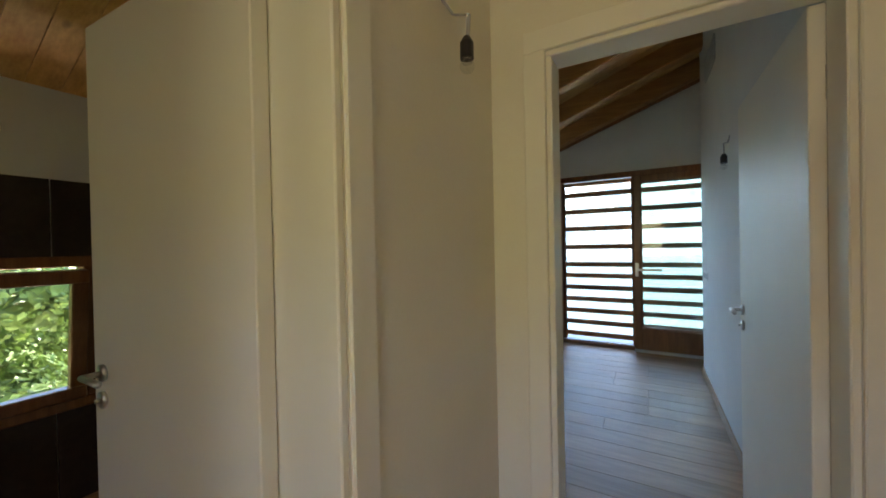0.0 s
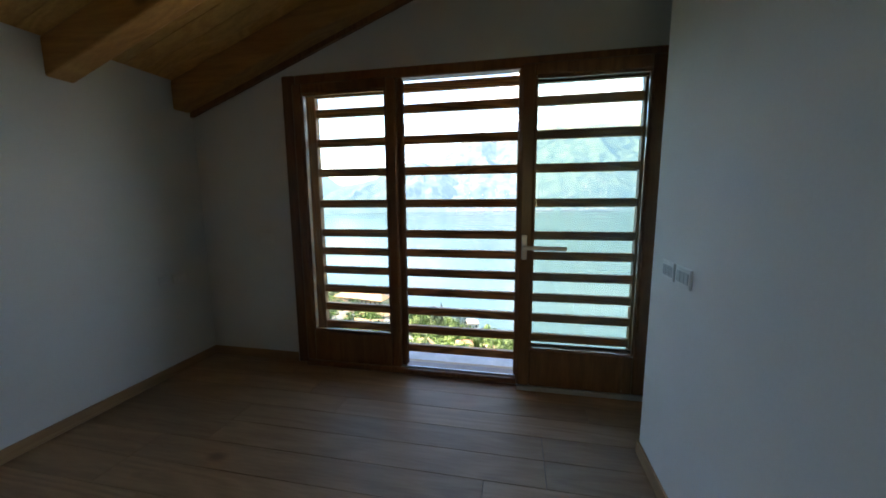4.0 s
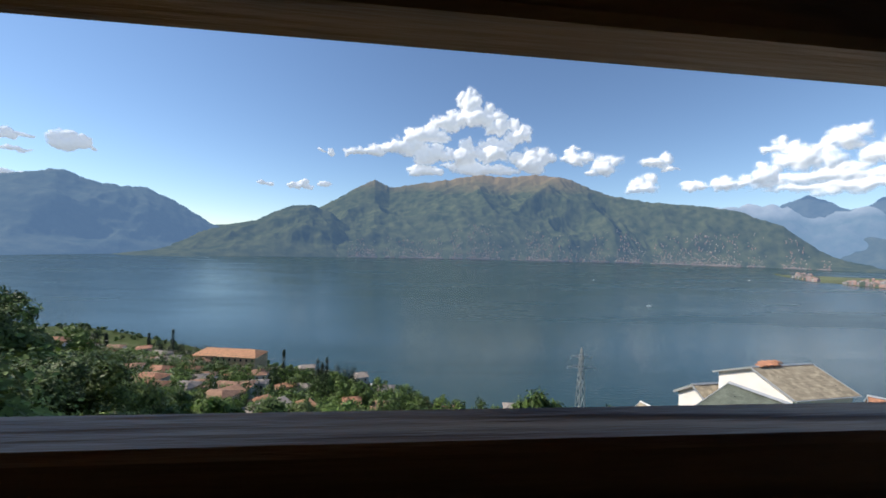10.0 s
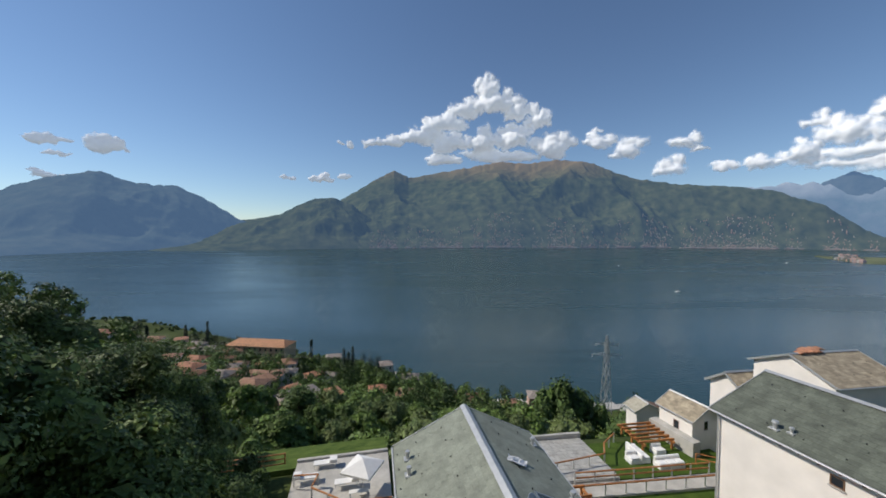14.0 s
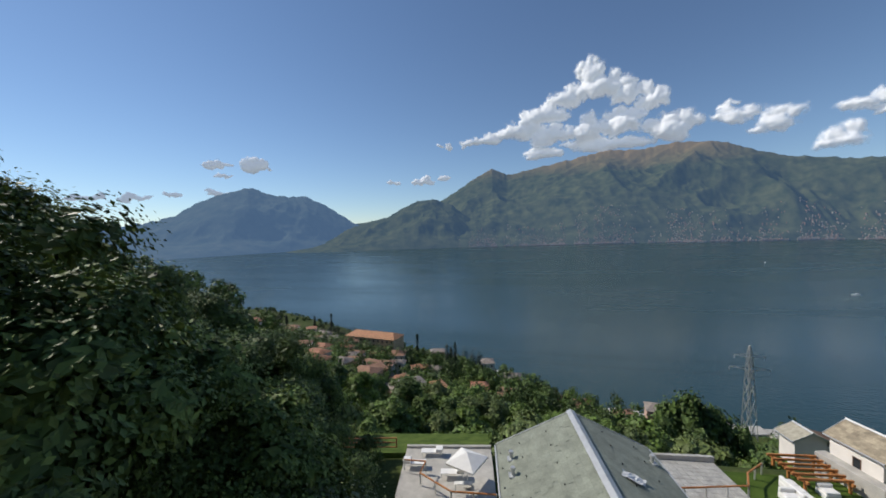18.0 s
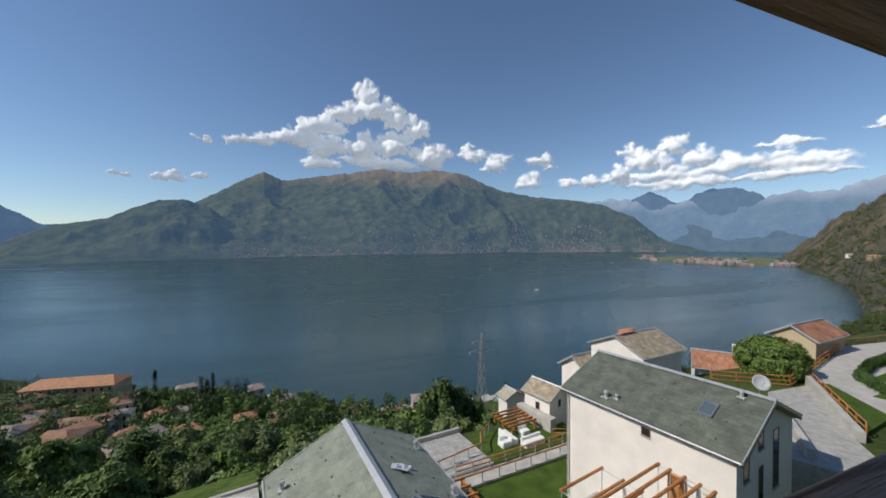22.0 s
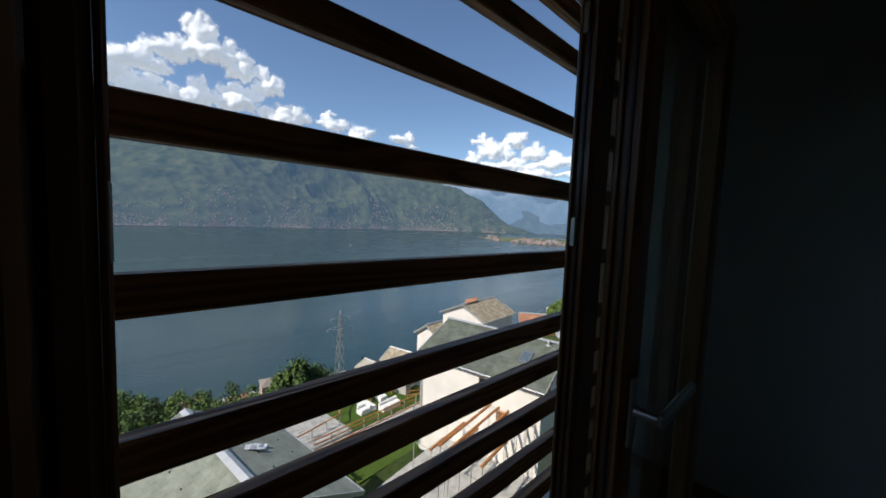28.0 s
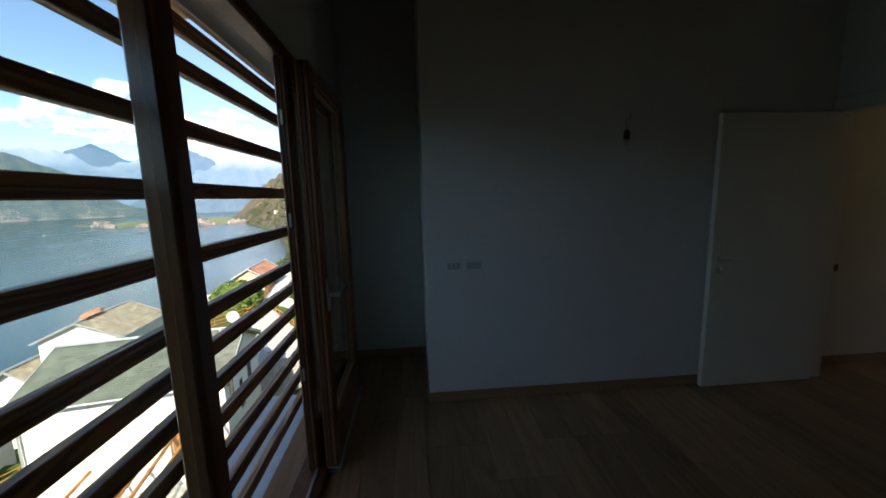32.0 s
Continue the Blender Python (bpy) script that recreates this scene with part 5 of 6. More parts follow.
prism(bm, [(43.4, 12.0), (53.6, 18.3), (54.4, 17.6), (49.0, 12.2)], "z", -15.0, -12.96)
shell("lawn_strip", bm, LAWN, "narrow lawn between the ramp and the drive")


bm = B()
prism(bm, [(35.1, -18.7), (44.0, -21.6), (44.0, -24.0), (35.1, -24.0)], "x", -13.5, 1.9)
shell("meadow_strip", bm, mat("long grass", (0.12, 0.165, 0.04), 0.95, var=0.4, scale=0.9, bump=1.0, bscale=14, second=(0.05, 0.085, 0.018), spec=0.1), "strip of bright grass below the terrace")
# ---- power pylon ----
pyl = thing("power_pylon", "grey lattice power pylon above the shore", "pylon", (76.0, 113.0, -53.0))
bm = B()
lv = [(-53.5, 1.3), (-48, 1.1), (-43, 0.9), (-39, 0.75), (-35.5, 0.6), (-32, 0.45), (-29.5, 0.12)]
for (z0, w0), (z1, w1) in zip(lv, lv[1:]):
    for a, b in ((1, 1), (1, -1), (-1, -1), (-1, 1)):
        beam(bm, (76 + a * w0, 113 + b * w0, z0), (76 + a * w1, 113 + b * w1, z1), 0.13, 0.13)
        c, d = (b, -a)
        beam(bm, (76 + a * w0, 113 + b * w0, z0), (76 + c * w1, 113 + d * w1, z1), 0.10, 0.10)
        beam(bm, (76 + c * w0, 113 + d * w0, z0), (76 + a * w1, 113 + b * w1, z1), 0.10, 0.10)
part("mast", bm, METAL, pyl)
for z, ln in ((-32.2, 3.2), (-35.4, 4.2)):
    for k in (-1, 1):
        bm = B()
        for o in (0.3, -0.3):
            beam(bm, (76, 113 + o, z - 0.5), (76 + k * ln, 113 - k * ln * 0.3, z), 0.12, 0.12)
        beam(bm, (76, 113, z + 0.6), (76 + k * ln, 113 - k * ln * 0.3, z), 0.12, 0.12)
        part("arm", bm, METAL, pyl)
        bm = B()
        rod(bm, (76 + k * ln, 113 - k * ln * 0.3, z), (76 + k * ln, 113 - k * ln * 0.3, z - 0.9), 0.09, seg=6)
        part("insulator", bm, PLASTIC, pyl)
cables = thing("power_cables", "thin power cables running from the pylon", "cable", (76, 113, -36))
for z, ln in ((-33.1, 3.2), (-36.3, 4.2)):
    for k in (-1, 1):
        a, b = Vector((76 + k * ln, 112 - k * ln * 0.3, z - 2.2)), Vector((-220 + k * ln, 250, z + 12))
        bm = B()
        pp = [a + (b - a) * t - Vector((0, 0, 14 * 4 * t * (1 - t))) for t in np.linspace(0, 1, 15)]
        rings = [[bm.verts.new(p + Vector((0, 0.022 * u, 0.022 * w))) for u, w in ((-1, 0), (0, 1), (1, 0), (0, -1))] for p in pp]
        for ra, rb in zip(rings, rings[1:]):
            for i in range(4):
                bm.faces.new((ra[i], ra[(i + 1) % 4], rb[(i + 1) % 4], rb[i]))
        part("cable", bm, BLACK, cables)

# ---- trees ----
def leaf_mat(name, col, dark, thin=0.14):
    m = mat(name, col, 0.55, var=0.3, scale=0.5, bump=0.0, bscale=4, second=dark, island=0.45, spec=0.3)
    n, l = m.node_tree.nodes, m.node_tree.links
    b = n["Principled BSDF"]
    tr, mx = n.new("ShaderNodeBsdfTranslucent"), n.new("ShaderNodeMixShader")
    src = b.inputs["Base Color"].links[0].from_socket
    l.new(src, tr.inputs[0])
    mx.inputs[0].default_value = thin
    l.new(b.outputs[0], mx.inputs[1])
    l.new(tr.outputs[0], mx.inputs[2])
    l.new(mx.outputs[0], n["Material Output"].inputs[0])
    return m


LEAF = [leaf_mat("green leaves", (0.18, 0.26, 0.06), (0.075, 0.13, 0.03)), leaf_mat("olive leaves", (0.20, 0.25, 0.085), (0.09, 0.13, 0.04)),
        leaf_mat("dark leaves", (0.125, 0.19, 0.048), (0.055, 0.092, 0.025)), leaf_mat("bright leaves", (0.17, 0.25, 0.05), (0.085, 0.14, 0.03))]
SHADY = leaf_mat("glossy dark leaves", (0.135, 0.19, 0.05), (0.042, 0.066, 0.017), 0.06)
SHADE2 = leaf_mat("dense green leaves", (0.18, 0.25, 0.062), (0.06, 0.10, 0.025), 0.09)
SCRUB = leaf_mat("dry olive scrub", (0.125, 0.145, 0.05), (0.055, 0.075, 0.024))
LAUREL = leaf_mat("pale laurel leaves", (0.25, 0.29, 0.16), (0.12, 0.155, 0.07), 0.1)
DEEP = leaf_mat("deep green leaves", (0.07, 0.115, 0.03), (0.032, 0.055, 0.015))
CONIFER = leaf_mat("dark conifer needles", (0.022, 0.042, 0.018), (0.010, 0.020, 0.010), 0.15)
BARK = mat("bark", (0.10, 0.075, 0.055), 0.9, var=0.35, scale=6, bump=0.6, bscale=25, stretch=(1, 1, 0.3))
rng = np.random.default_rng(5)


def leaf_cloud(centres, radii, count, size, flat=0.75):
    """Corner and face arrays for many small leaves in clumps round given centres."""
    pick = rng.integers(0, len(centres), count)
    d = rng.normal(size=(count, 3))
    d /= np.linalg.norm(d, axis=1)[:, None]
    p = centres[pick] + d * (radii[pick] * rng.random(count) ** 0.45)[:, None] * np.array([1, 1, flat])
    out = p - centres.mean(axis=0)
    out /= np.linalg.norm(out, axis=1)[:, None] + 1e-6
    nrm = d * 0.55 + out * 0.8 + rng.normal(size=(count, 3)) * 0.42 + np.array([0, 0, 0.25])
    nrm /= np.linalg.norm(nrm, axis=1)[:, None]
    t = np.cross(nrm, rng.normal(size=(count, 3)))
    t /= np.linalg.norm(t, axis=1)[:, None]
    s = np.cross(nrm, t)
    w = size * (0.6 + 0.8 * rng.random(count))[:, None]
    quad = np.stack([p - t * w * 0.5, p + s * w * 0.28 + nrm * w * 0.06, p + t * w * 0.5, p - s * w * 0.28 + nrm * w * 0.06], 1)
    return quad.reshape(-1, 3), np.arange(count * 4).reshape(-1, 4)


def mesh_of(name, verts, faces, material):
    me = bpy.data.meshes.new(name)
    me.from_pydata(verts.tolist(), [], faces.tolist())
    me.materials.append(material)
    return me


def crown_points(height, width, low, clumps, shape):
    """Clump centres for a crown of a given outline."""
    z = low + (height - low) * rng.random(clumps) ** 0.8
    k = (z - low) / (height - low)
    prof = np.sin(np.pi * np.clip(k * 0.86 + 0.12, 0, 1)) ** 0.7 if shape == "round" else (1 - k) ** 0.8 * 0.9 + 0.08
    a = rng.random(clumps) * 2 * np.pi
    r = width / 2 * prof * (0.25 + 0.75 * rng.random(clumps) ** 0.5)
    lean = (fbm(a * 1.2, k * 3, 2, rng.random() * 50) - 0.5) * width * 0.35
    return np.stack([(r + lean) * np.cos(a), (r + lean) * np.sin(a), z], 1)


def make_tree(name, label, height, width, low, clumps, leaves, size, material, shape="round", limbs=7, category="tree", group="", clump=0.16):
    """A tree at the origin: tapered trunk with limbs, and a crown of separate leaves."""
    t = thing(name, label, category, (0, 0, 0), group)
    c = crown_points(height, width, low, clumps, shape)
    bm = B()
    r0 = 0.022 * height + 0.03
    knee = Vector((0.03 * height, -0.02 * height, height * 0.45))
    rod(bm, (0, 0, -0.6), knee, r0, r0 * 0.6, 9)
    rod(bm, knee, (0.01 * height, 0.01 * height, height * 0.86), r0 * 0.6, r0 * 0.15, 7)
    for i in range(limbs):
        e = Vector(c[i % len(c)])
        s = knee * (0.55 + 0.5 * (i / max(1, limbs)))
        if e.z > s.z:
            rod(bm, s, e, r0 * 0.33, r0 * 0.07, 6)
    part("trunk", bm, BARK, t)
    rad = (0.6 + 0.8 * rng.random(len(c))) * width * clump
    v, f = leaf_cloud(c, rad, leaves, size)
    # oversized leaves added inside the clumps block light and darken the gaps
    v2, f2 = leaf_cloud(c, rad * 0.6, leaves // 6, size * 3.2)
    v, f = np.concatenate([v, v2]), np.concatenate([f, f2 + len(v)])
    crown = new("crown", mesh_of("crown", v, f, material))
    crown.parent = t
    return t


def env_el(az):
    """How high the woods stand against the sky and the lake, by bearing."""
    return np.interp(az, [-40, -38, -32.5, -31, -25.4, -20, -11, -5, -4, 0.8, 10.9, 21.8, 28, 33, 36, 40, 43.4, 46.7, 50.6, 70],
                     [-20.5, -20.8, -22, -20.5, -21.5, -24.3, -23.5, -21.7, -19.5, -17.8, -16.3, -13.5, -11.5, -10.6, -7.8, -5, -1.5, 6, 8.3, 11])


def near_el(az):
    """The same for the nearer woods, in front of the town."""
    return np.interp(az, [-40, -34, -31, -27, -20, -10, -5, 0, 5, 10, 15, 20, 25, 30, 33, 36, 40, 43.4, 46.7, 70], [-22, -23, -22.8, -23.0, -25, -24.5, -22.6, -21.7, -20.7, -19.8, -18.5, -16.5, -13.8, -11.5, -10.8, -8.0, -5.2, -2.0, 5.5, 11])


protos = [make_tree("broadleaf_tree", "bushy green broadleaf tree on the slope", 9, 7.5, 1.2, 46, 3600, 0.36, LEAF[i % 4], group="hillside trees") for i in range(5)]
near = [make_tree("leafy_tree", "tall dark leafy tree near the house", 11, 8.5, 1.2, 70, 52000, 0.105, SHADY, limbs=14, group="trees beside the house", clump=0.105),
        make_tree("leafy_tree", "dense green leafy tree near the house", 10, 8.0, 0.8, 74, 52000, 0.105, SHADE2, limbs=12, group="trees beside the house", clump=0.10)]
bush_p = make_tree("laurel_bush", "glossy broad-leaved bush below the window", 9.0, 6.5, 0.2, 80, 34000, 0.085, LAUREL, limbs=6, category="bush", clump=0.15)


def plant(proto, x, y, top_z=None, scale=None, h=9.0, ground_z=None):
    g = ground_at(x, y) if ground_z is None else ground_z
    s = scale if scale else max(0.25, (top_z - g) / h)
    m = Matrix.Translation((x, y, g)) @ Matrix.Rotation(rng.random() * 6.28, 4, "Z")
    o = copy_thing(proto, m)
    o.scale = (s * (0.85 + 0.3 * rng.random()), s * (0.85 + 0.3 * rng.random()), s)
    return o


def el_z(x, y, el):
    return EYE.z + math.hypot(x - EYE.x, y - EYE.y) * math.tan(math.radians(el))


# tall trees close on the left
for x, y, top, k in ((-12.6, 7.4, 8.6, 0), (-17.0, 9.0, 8.8, 1), (-16.6, 13.2, 5.2, 0), (-22.0, 19.0, 0.6, 1), (-24.5, 25.0, -6.8, 0), (-15.6, 17.6, -5.5, 1), (-16.6, 24.0, -8.6, 0),
                     (-11.2, 13.4, -10.0, 1), (-12.4, 20.5, -13.0, 0), (-10.2, 9.4, -6.0, 1)):
    plant(near[k], x, y, top_z=el_z(x, y, top), h=11 - k)
plant(near[1], -8.2, 13.8, top_z=el_z(-8.2, 13.8, -21), h=10)
plant(near[0], -9.6, 19.4, top_z=el_z(-9.6, 19.4, -19.5), h=11)
plant(near[1], -11.5, 26.0, top_z=el_z(-11.5, 26.0, -17.5), h=10)
for x, y, top in ((36.0, 66.0, -21.6), (33.2, 67.0, -22.8), (39.2, 66.0, -22.4), (41.6, 68.5, -22.8), (24.0, 56.5, -25.2), (28.0, 58.0, -24.6), (45.0, 68.0, -23.4)):
    o = plant(protos[2], x, y, top_z=el_z(x, y, top), h=9.0)
    o.scale.x, o.scale.y = 0.6 * o.scale.x, 0.6 * o.scale.y
plant(bush_p, -6.6, 12.6, top_z=el_z(-6.6, 12.6, -31), h=9.0)

BLOCK = [(18, 33, 36, 44), (-10.5, 38, 8, 36), (36, 110, 2, 40), (-12, 40, -60, 9), (27, 38, 30, 36), (32.5, 38, 42.5, 48), (-14, 3, 34, 44.5)]


def free(x, y):
    return not any(a < x < b and c < y < d for a, b, c, d in BLOCK)


cand = []
gx = -160.0
while gx < 110:
    gy = 6.0
    while gy < 165:
        step = 5.4 + 0.014 * math.hypot(gx, gy)
        x, y = gx + (rng.random() - 0.5) * step * 1.2, gy + (rng.random() - 0.5) * step * 1.2
        az = math.degrees(math.atan2(-x, y))
        if free(x, y) and -62 < az < 66 and shore_y(x) - y > 12:
            g = ground_at(x, y)
            lim = el_z(x, y, min(float(near_el(az + 1.5)), float(near_el(az)), float(near_el(az - 1.5))) - 1.2 * rng.random())
            h = max(6.0 if az > 27 else 2.5, min(7 + 6 * rng.random(), lim - g))
            cand.append((math.hypot(x, y), x, y, h))
        gy += step
    gx += 5.4 + 0.016 * abs(gx)

# woods farther off, and scrub on the far slopes
cand.sort()
fv, ff, off = [], [], 0
for k, (_, x, y, h) in enumerate(cand):
    if k < 290:
        plant(protos[int(rng.integers(0, 5))], x, y, scale=h / 9.0)
        continue
    v, f = leaf_cloud(crown_points(h, h * 0.95, 0.4, 16, "round") + np.array([x, y, ground_at(x, y)]), np.full(16, h * 0.19), 520, 0.62)
    fv.append(v)
    ff.append(f + off)
    off += len(v)
for k in range(5000):
    x = -420 + 900 * rng.random() if k % 3 else -160 + 230 * rng.random()
    y = 100 + 330 * rng.random() if k % 3 else 120 + 180 * rng.random()
    s = float(shore_y(x)) - y
    az = math.degrees(math.atan2(-x, y))
    if s < 6 or (math.hypot(x, y) < 150 and y < 150) or az < -60:
        continue
    if float(fbm(x / 40, y / 40, 3, 8)) < 0.33:
        continue
    g = ground_at(x, y)
    hgt = max(3.0, min(5 + 5 * rng.random(), el_z(x, y, float(env_el(az))) - g)) if az > -5 else 5 + 4 * rng.random()
    c = crown_points(hgt, hgt * 0.95, 0.5, 9, "round") + np.array([x, y, g])
    v, f = leaf_cloud(c, np.full(9, hgt * 0.24), 200, 0.95)
    fv.append(v)
    ff.append(f + off)
    off += len(v)
for k, (m, label) in enumerate(((LEAF[2], "dark green woods down to the lake shore"), (LEAF[0], "green broadleaf woods down to the lake shore"), (DEEP, "deep green trees among the woods"))):
    vv, fc, o = [], [], 0
    for v, f in list(zip(fv, ff))[k::3]:
        vv.append(v)
        fc.append(f - f.min() + o)
        o += len(v)
    tagged(new("far_woods", mesh_of("far_woods", np.concatenate(vv), np.concatenate(fc), m)), label, "woods", kind="stuff")

# scrub on the slopes above the bay
fv, ff, off = [], [], 0
slope_v = np.array([v.co for v in bpy.data.objects["hillside_right"].data.vertices])
az_v = np.degrees(np.arctan2(-slope_v[:, 0], slope_v[:, 1]))
pick = np.nonzero((az_v > -100) & (slope_v[:, 2] > LAKE + 2) & (np.hypot(slope_v[:, 0], slope_v[:, 1]) < 1700))[0]
for i in rng.choice(pick, 7500):
    p = slope_v[i] + rng.normal(size=3) * np.array([7, 7, 0])
    if float(fbm(p[0] / 60, p[1] / 60, 3, 4)) < 0.42:
        continue
    hgt = 4 + 6 * rng.random()
    v, f = leaf_cloud(crown_points(hgt, hgt * 1.1, 0.2, 7, "round") + p, np.full(7, hgt * 0.30), 64, 1.5)
    fv.append(v)
    ff.append(f + off)
    off += len(v)
for _ in range(2200):
    x, y = 40 + 600 * rng.random(), 20 + 170 * rng.random()
    s = float(shore_y(x)) - y
    if s < 5 or (x < 104 and y < 44) or not (y < x * 0.75) or float(fbm(x / 30, y / 30, 3, 6)) < 0.36:
        continue
    g, hgt = ground_at(x, y), 3 + 4 * rng.random()
    hgt = min(hgt, el_z(x, y, -11.0) - g) if x < 130 else hgt
    if hgt < 1:
        continue
    v, f = leaf_cloud(crown_points(hgt, hgt * 1.1, 0.2, 9, "round") + np.array([x, y, g]), np.full(9, hgt * 0.25), 150, 0.9)
    fv.append(v)
    ff.append(f + off)
    off += len(v)
scrub = new("hillside_scrub", mesh_of("hillside_scrub", np.concatenate(fv), np.concatenate(ff), SCRUB))
tagged(scrub, "olive green scrub on the slopes above the bay", "scrub", kind="stuff")
bath_tree = plant(near[1], -6.2, -4.9, scale=0.72, ground_z=-4.6)

for o in protos + near + [bush_p]:
    for child in list(o.children):
        bpy.data.objects.remove(child)
    bpy.data.objects.remove(o)

# ---- the town by the shore ----
def town_house(x, y, w, d, h, roof, wall, turn, label, z=None):
    z = ground_at(x, y) if z is None else z
    t = thing("town_house", label, "house", (x, y, z), "houses of the lakeside town")
    t.rotation_euler = (0, 0, turn)
    def piece(name, bm, m):
        ob = link(name, bm, m)
        ob.parent = t
        return ob
    bm = B()
    box(bm, -w / 2, w / 2, -d / 2, d / 2, -3, h)
    piece("wall", bm, wall)
    bm = B()
    o, k = 0.5, d * 0.2
    e = [bm.verts.new((a * (w / 2 + o), b * (d / 2 + o), h)) for a, b in ((-1, -1), (1, -1), (1, 1), (-1, 1))]
    r0, r1 = bm.verts.new((-(w / 2 - d * 0.3), 0, h + k)), bm.verts.new((w / 2 - d * 0.3, 0, h + k))
    for f in ((e[0], e[1], r1, r0), (e[2], e[3], r0, r1), (e[1], e[2], r1), (e[3], e[0], r0), (e[3], e[2], e[1], e[0])):
        bm.faces.new(f)
    piece("roof", bm, roof)
    n = max(2, int(w / 3.2))
    for s in range(max(1, int(h / 3))):
        for i in range(n):
            bm = B()
            cx = -w / 2 + (i + 0.5) * w / n
            box(bm, cx - 0.5, cx + 0.5, -d / 2 - 0.04, -d / 2 + 0.02, h - 2.3 - 3 * s, h - 0.9 - 3 * s)
            piece("window", bm, DARKGLASS)
    return t


TOWN_ROOFS = [TERRA, mat("faded red tiles", (0.32, 0.18, 0.115), 0.85, var=0.25, scale=0.8, bump=0.3, bscale=5), mat("grey brown tiles", (0.27, 0.23, 0.20), 0.85, var=0.25, scale=0.8, bump=0.3, bscale=5),
              mat("bright orange tiles", (0.46, 0.23, 0.12), 0.8, var=0.2, scale=0.8, bump=0.3, bscale=5)]
TOWN_WALLS = [RENDERW, OCHRE, mat("pink render", (0.55, 0.38, 0.30), 0.9, var=0.1, scale=0.4, bump=0.1), CONCRETE]
tr = random.Random(12)
town_house(-58, 236, 37, 13, 13.5, TOWN_ROOFS[3], OCHRE, radians(-20), "long ochre lakeside building with orange roof")
town_house(-13, 139, 8.5, 7.5, 5.5, TOWN_ROOFS[3], TOWN_WALLS[2], radians(25), "villa with bright orange roof among trees")
spots = [(-119, 250), (-100, 226), (-92, 238), (-67, 205), (-60, 199), (-48, 187), (-128, 255), (-114, 276), (5, 190), (18, 174), (-27, 212), (-19, 212)]
for _ in range(1500):
    x, y = tr.uniform(-150, -12), tr.uniform(120, 290)
    az = math.degrees(math.atan2(-x, y))
    if 9 < az < 31 and float(shore_y(x)) - y > 30 and len(spots) < 58 and all(math.hypot(x - a, y - b) > 10 for a, b in spots):
        spots.append((x, y))
for i in range(9):
    x = -20 + i * 15
    spots.append((x + tr.uniform(-2, 2), float(shore_y(x)) - tr.uniform(8, 22)))
for x, y in spots:
    rf, wl = tr.randrange(3), tr.randrange(4)
    town_house(x, y, tr.uniform(7, 12), tr.uniform(6, 9), tr.choice((4.5, 6, 7.5)), TOWN_ROOFS[rf], TOWN_WALLS[wl], tr.uniform(-0.6, 0.6),
               ("pale house with terracotta roof in the town", "pale house with faded red roof in the town", "pale house with grey-brown roof in the town")[rf])
lawnf = B()
prism(lawnf, [(-26, 134), (-16, 132), (-12, 140), (-20, 147), (-27, 143)], "z", -60, ground_at(-20, 139) + 0.6)
shell("lawn_far", lawnf, mat("bright far lawn", (0.16, 0.26, 0.03), 0.95, var=0.2, scale=0.3, bump=0.2), "bright green lawn among the town houses")

# villas on the slope above the bay
spot = [i for i in pick if -81 < az_v[i] < -72 and LAKE + 12 < slope_v[i][2] < LAKE + 130 and math.hypot(slope_v[i][0], slope_v[i][1]) < 1250]
for i in tr.sample(spot, 6):
    p = slope_v[i]
    town_house(float(p[0]), float(p[1]), tr.uniform(12, 18), tr.uniform(9, 12), 7, TOWN_ROOFS[tr.randrange(3)], TOWN_WALLS[tr.randrange(2)], radians(-75) + tr.uniform(-0.4, 0.4), "pale villa on the slope above the bay", float(p[2]))

# quay
q = B()
for i in range(15):
    x = 0 + i * 9
    y = float(shore_y(x + 4)) - 1
    box(q, x, x + 9.5, y - 5, y + 1.5, LAKE - 3, LAKE + 2.4, 0.1)
shell("quay", q, CONCRETE, "pale stone quay along the shore")

# towns across the water: many small houses
def specks(name, label, az0, az1, r_fun, count, size, seed, mats, lift, zfun=None):
    g = np.random.default_rng(seed)
    for mi, m in enumerate(mats):
        V, F = [], []
        for _ in range(count // len(mats)):
            a = az0 + (az1 - az0) * g.random()
            if float(fbm(a * 0.8, 0.5, 3, seed)) < 0.36 + 0.2 * g.random():
                continue
            u = g.random() ** (9 if g.random() < 0.75 else 3)
            rr = float(r_fun(a)) + lift * u + 6
            x, y = EYE.x - rr * math.sin(math.radians(a)), EYE.y + rr * math.cos(math.radians(a))
            z = zfun(a, rr, x, y)
            s, h = size * (0.6 + 0.8 * g.random()), size * (0.35 + 0.4 * g.random())
            t = g.random() * 3
            c, d = math.cos(t) * s / 2, math.sin(t) * s / 2
            k = len(V)
            base = [(x + c, y + d), (x - d, y + c), (x - c, y - d), (x + d, y - c)]
            V += [(px, py, z - 8) for px, py in base] + [(px, py, z + h) for px, py in base] + [(x, y, z + h * 1.5)]
            F += [(k, k + 1, k + 5, k + 4), (k + 1, k + 2, k + 6, k + 5), (k + 2, k + 3, k + 7, k + 6), (k + 3, k, k + 4, k + 7), (k + 4, k + 5, k + 8), (k + 5, k + 6, k + 8), (k + 6, k + 7, k + 8), (k + 7, k + 4, k + 8)]
        me = bpy.data.meshes.new(name)
        me.from_pydata(V, [], F)
        me.materials.append(m)
        tagged(new(name, me), label, "town", kind="stuff")


# far walls, roofs and trees with a faint blue glow painted in as haze
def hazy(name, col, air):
    return mat(name, col, 0.9, var=0.1, scale=0.01, bump=0, glow=(AIR_GLOW, air), island=0.25)


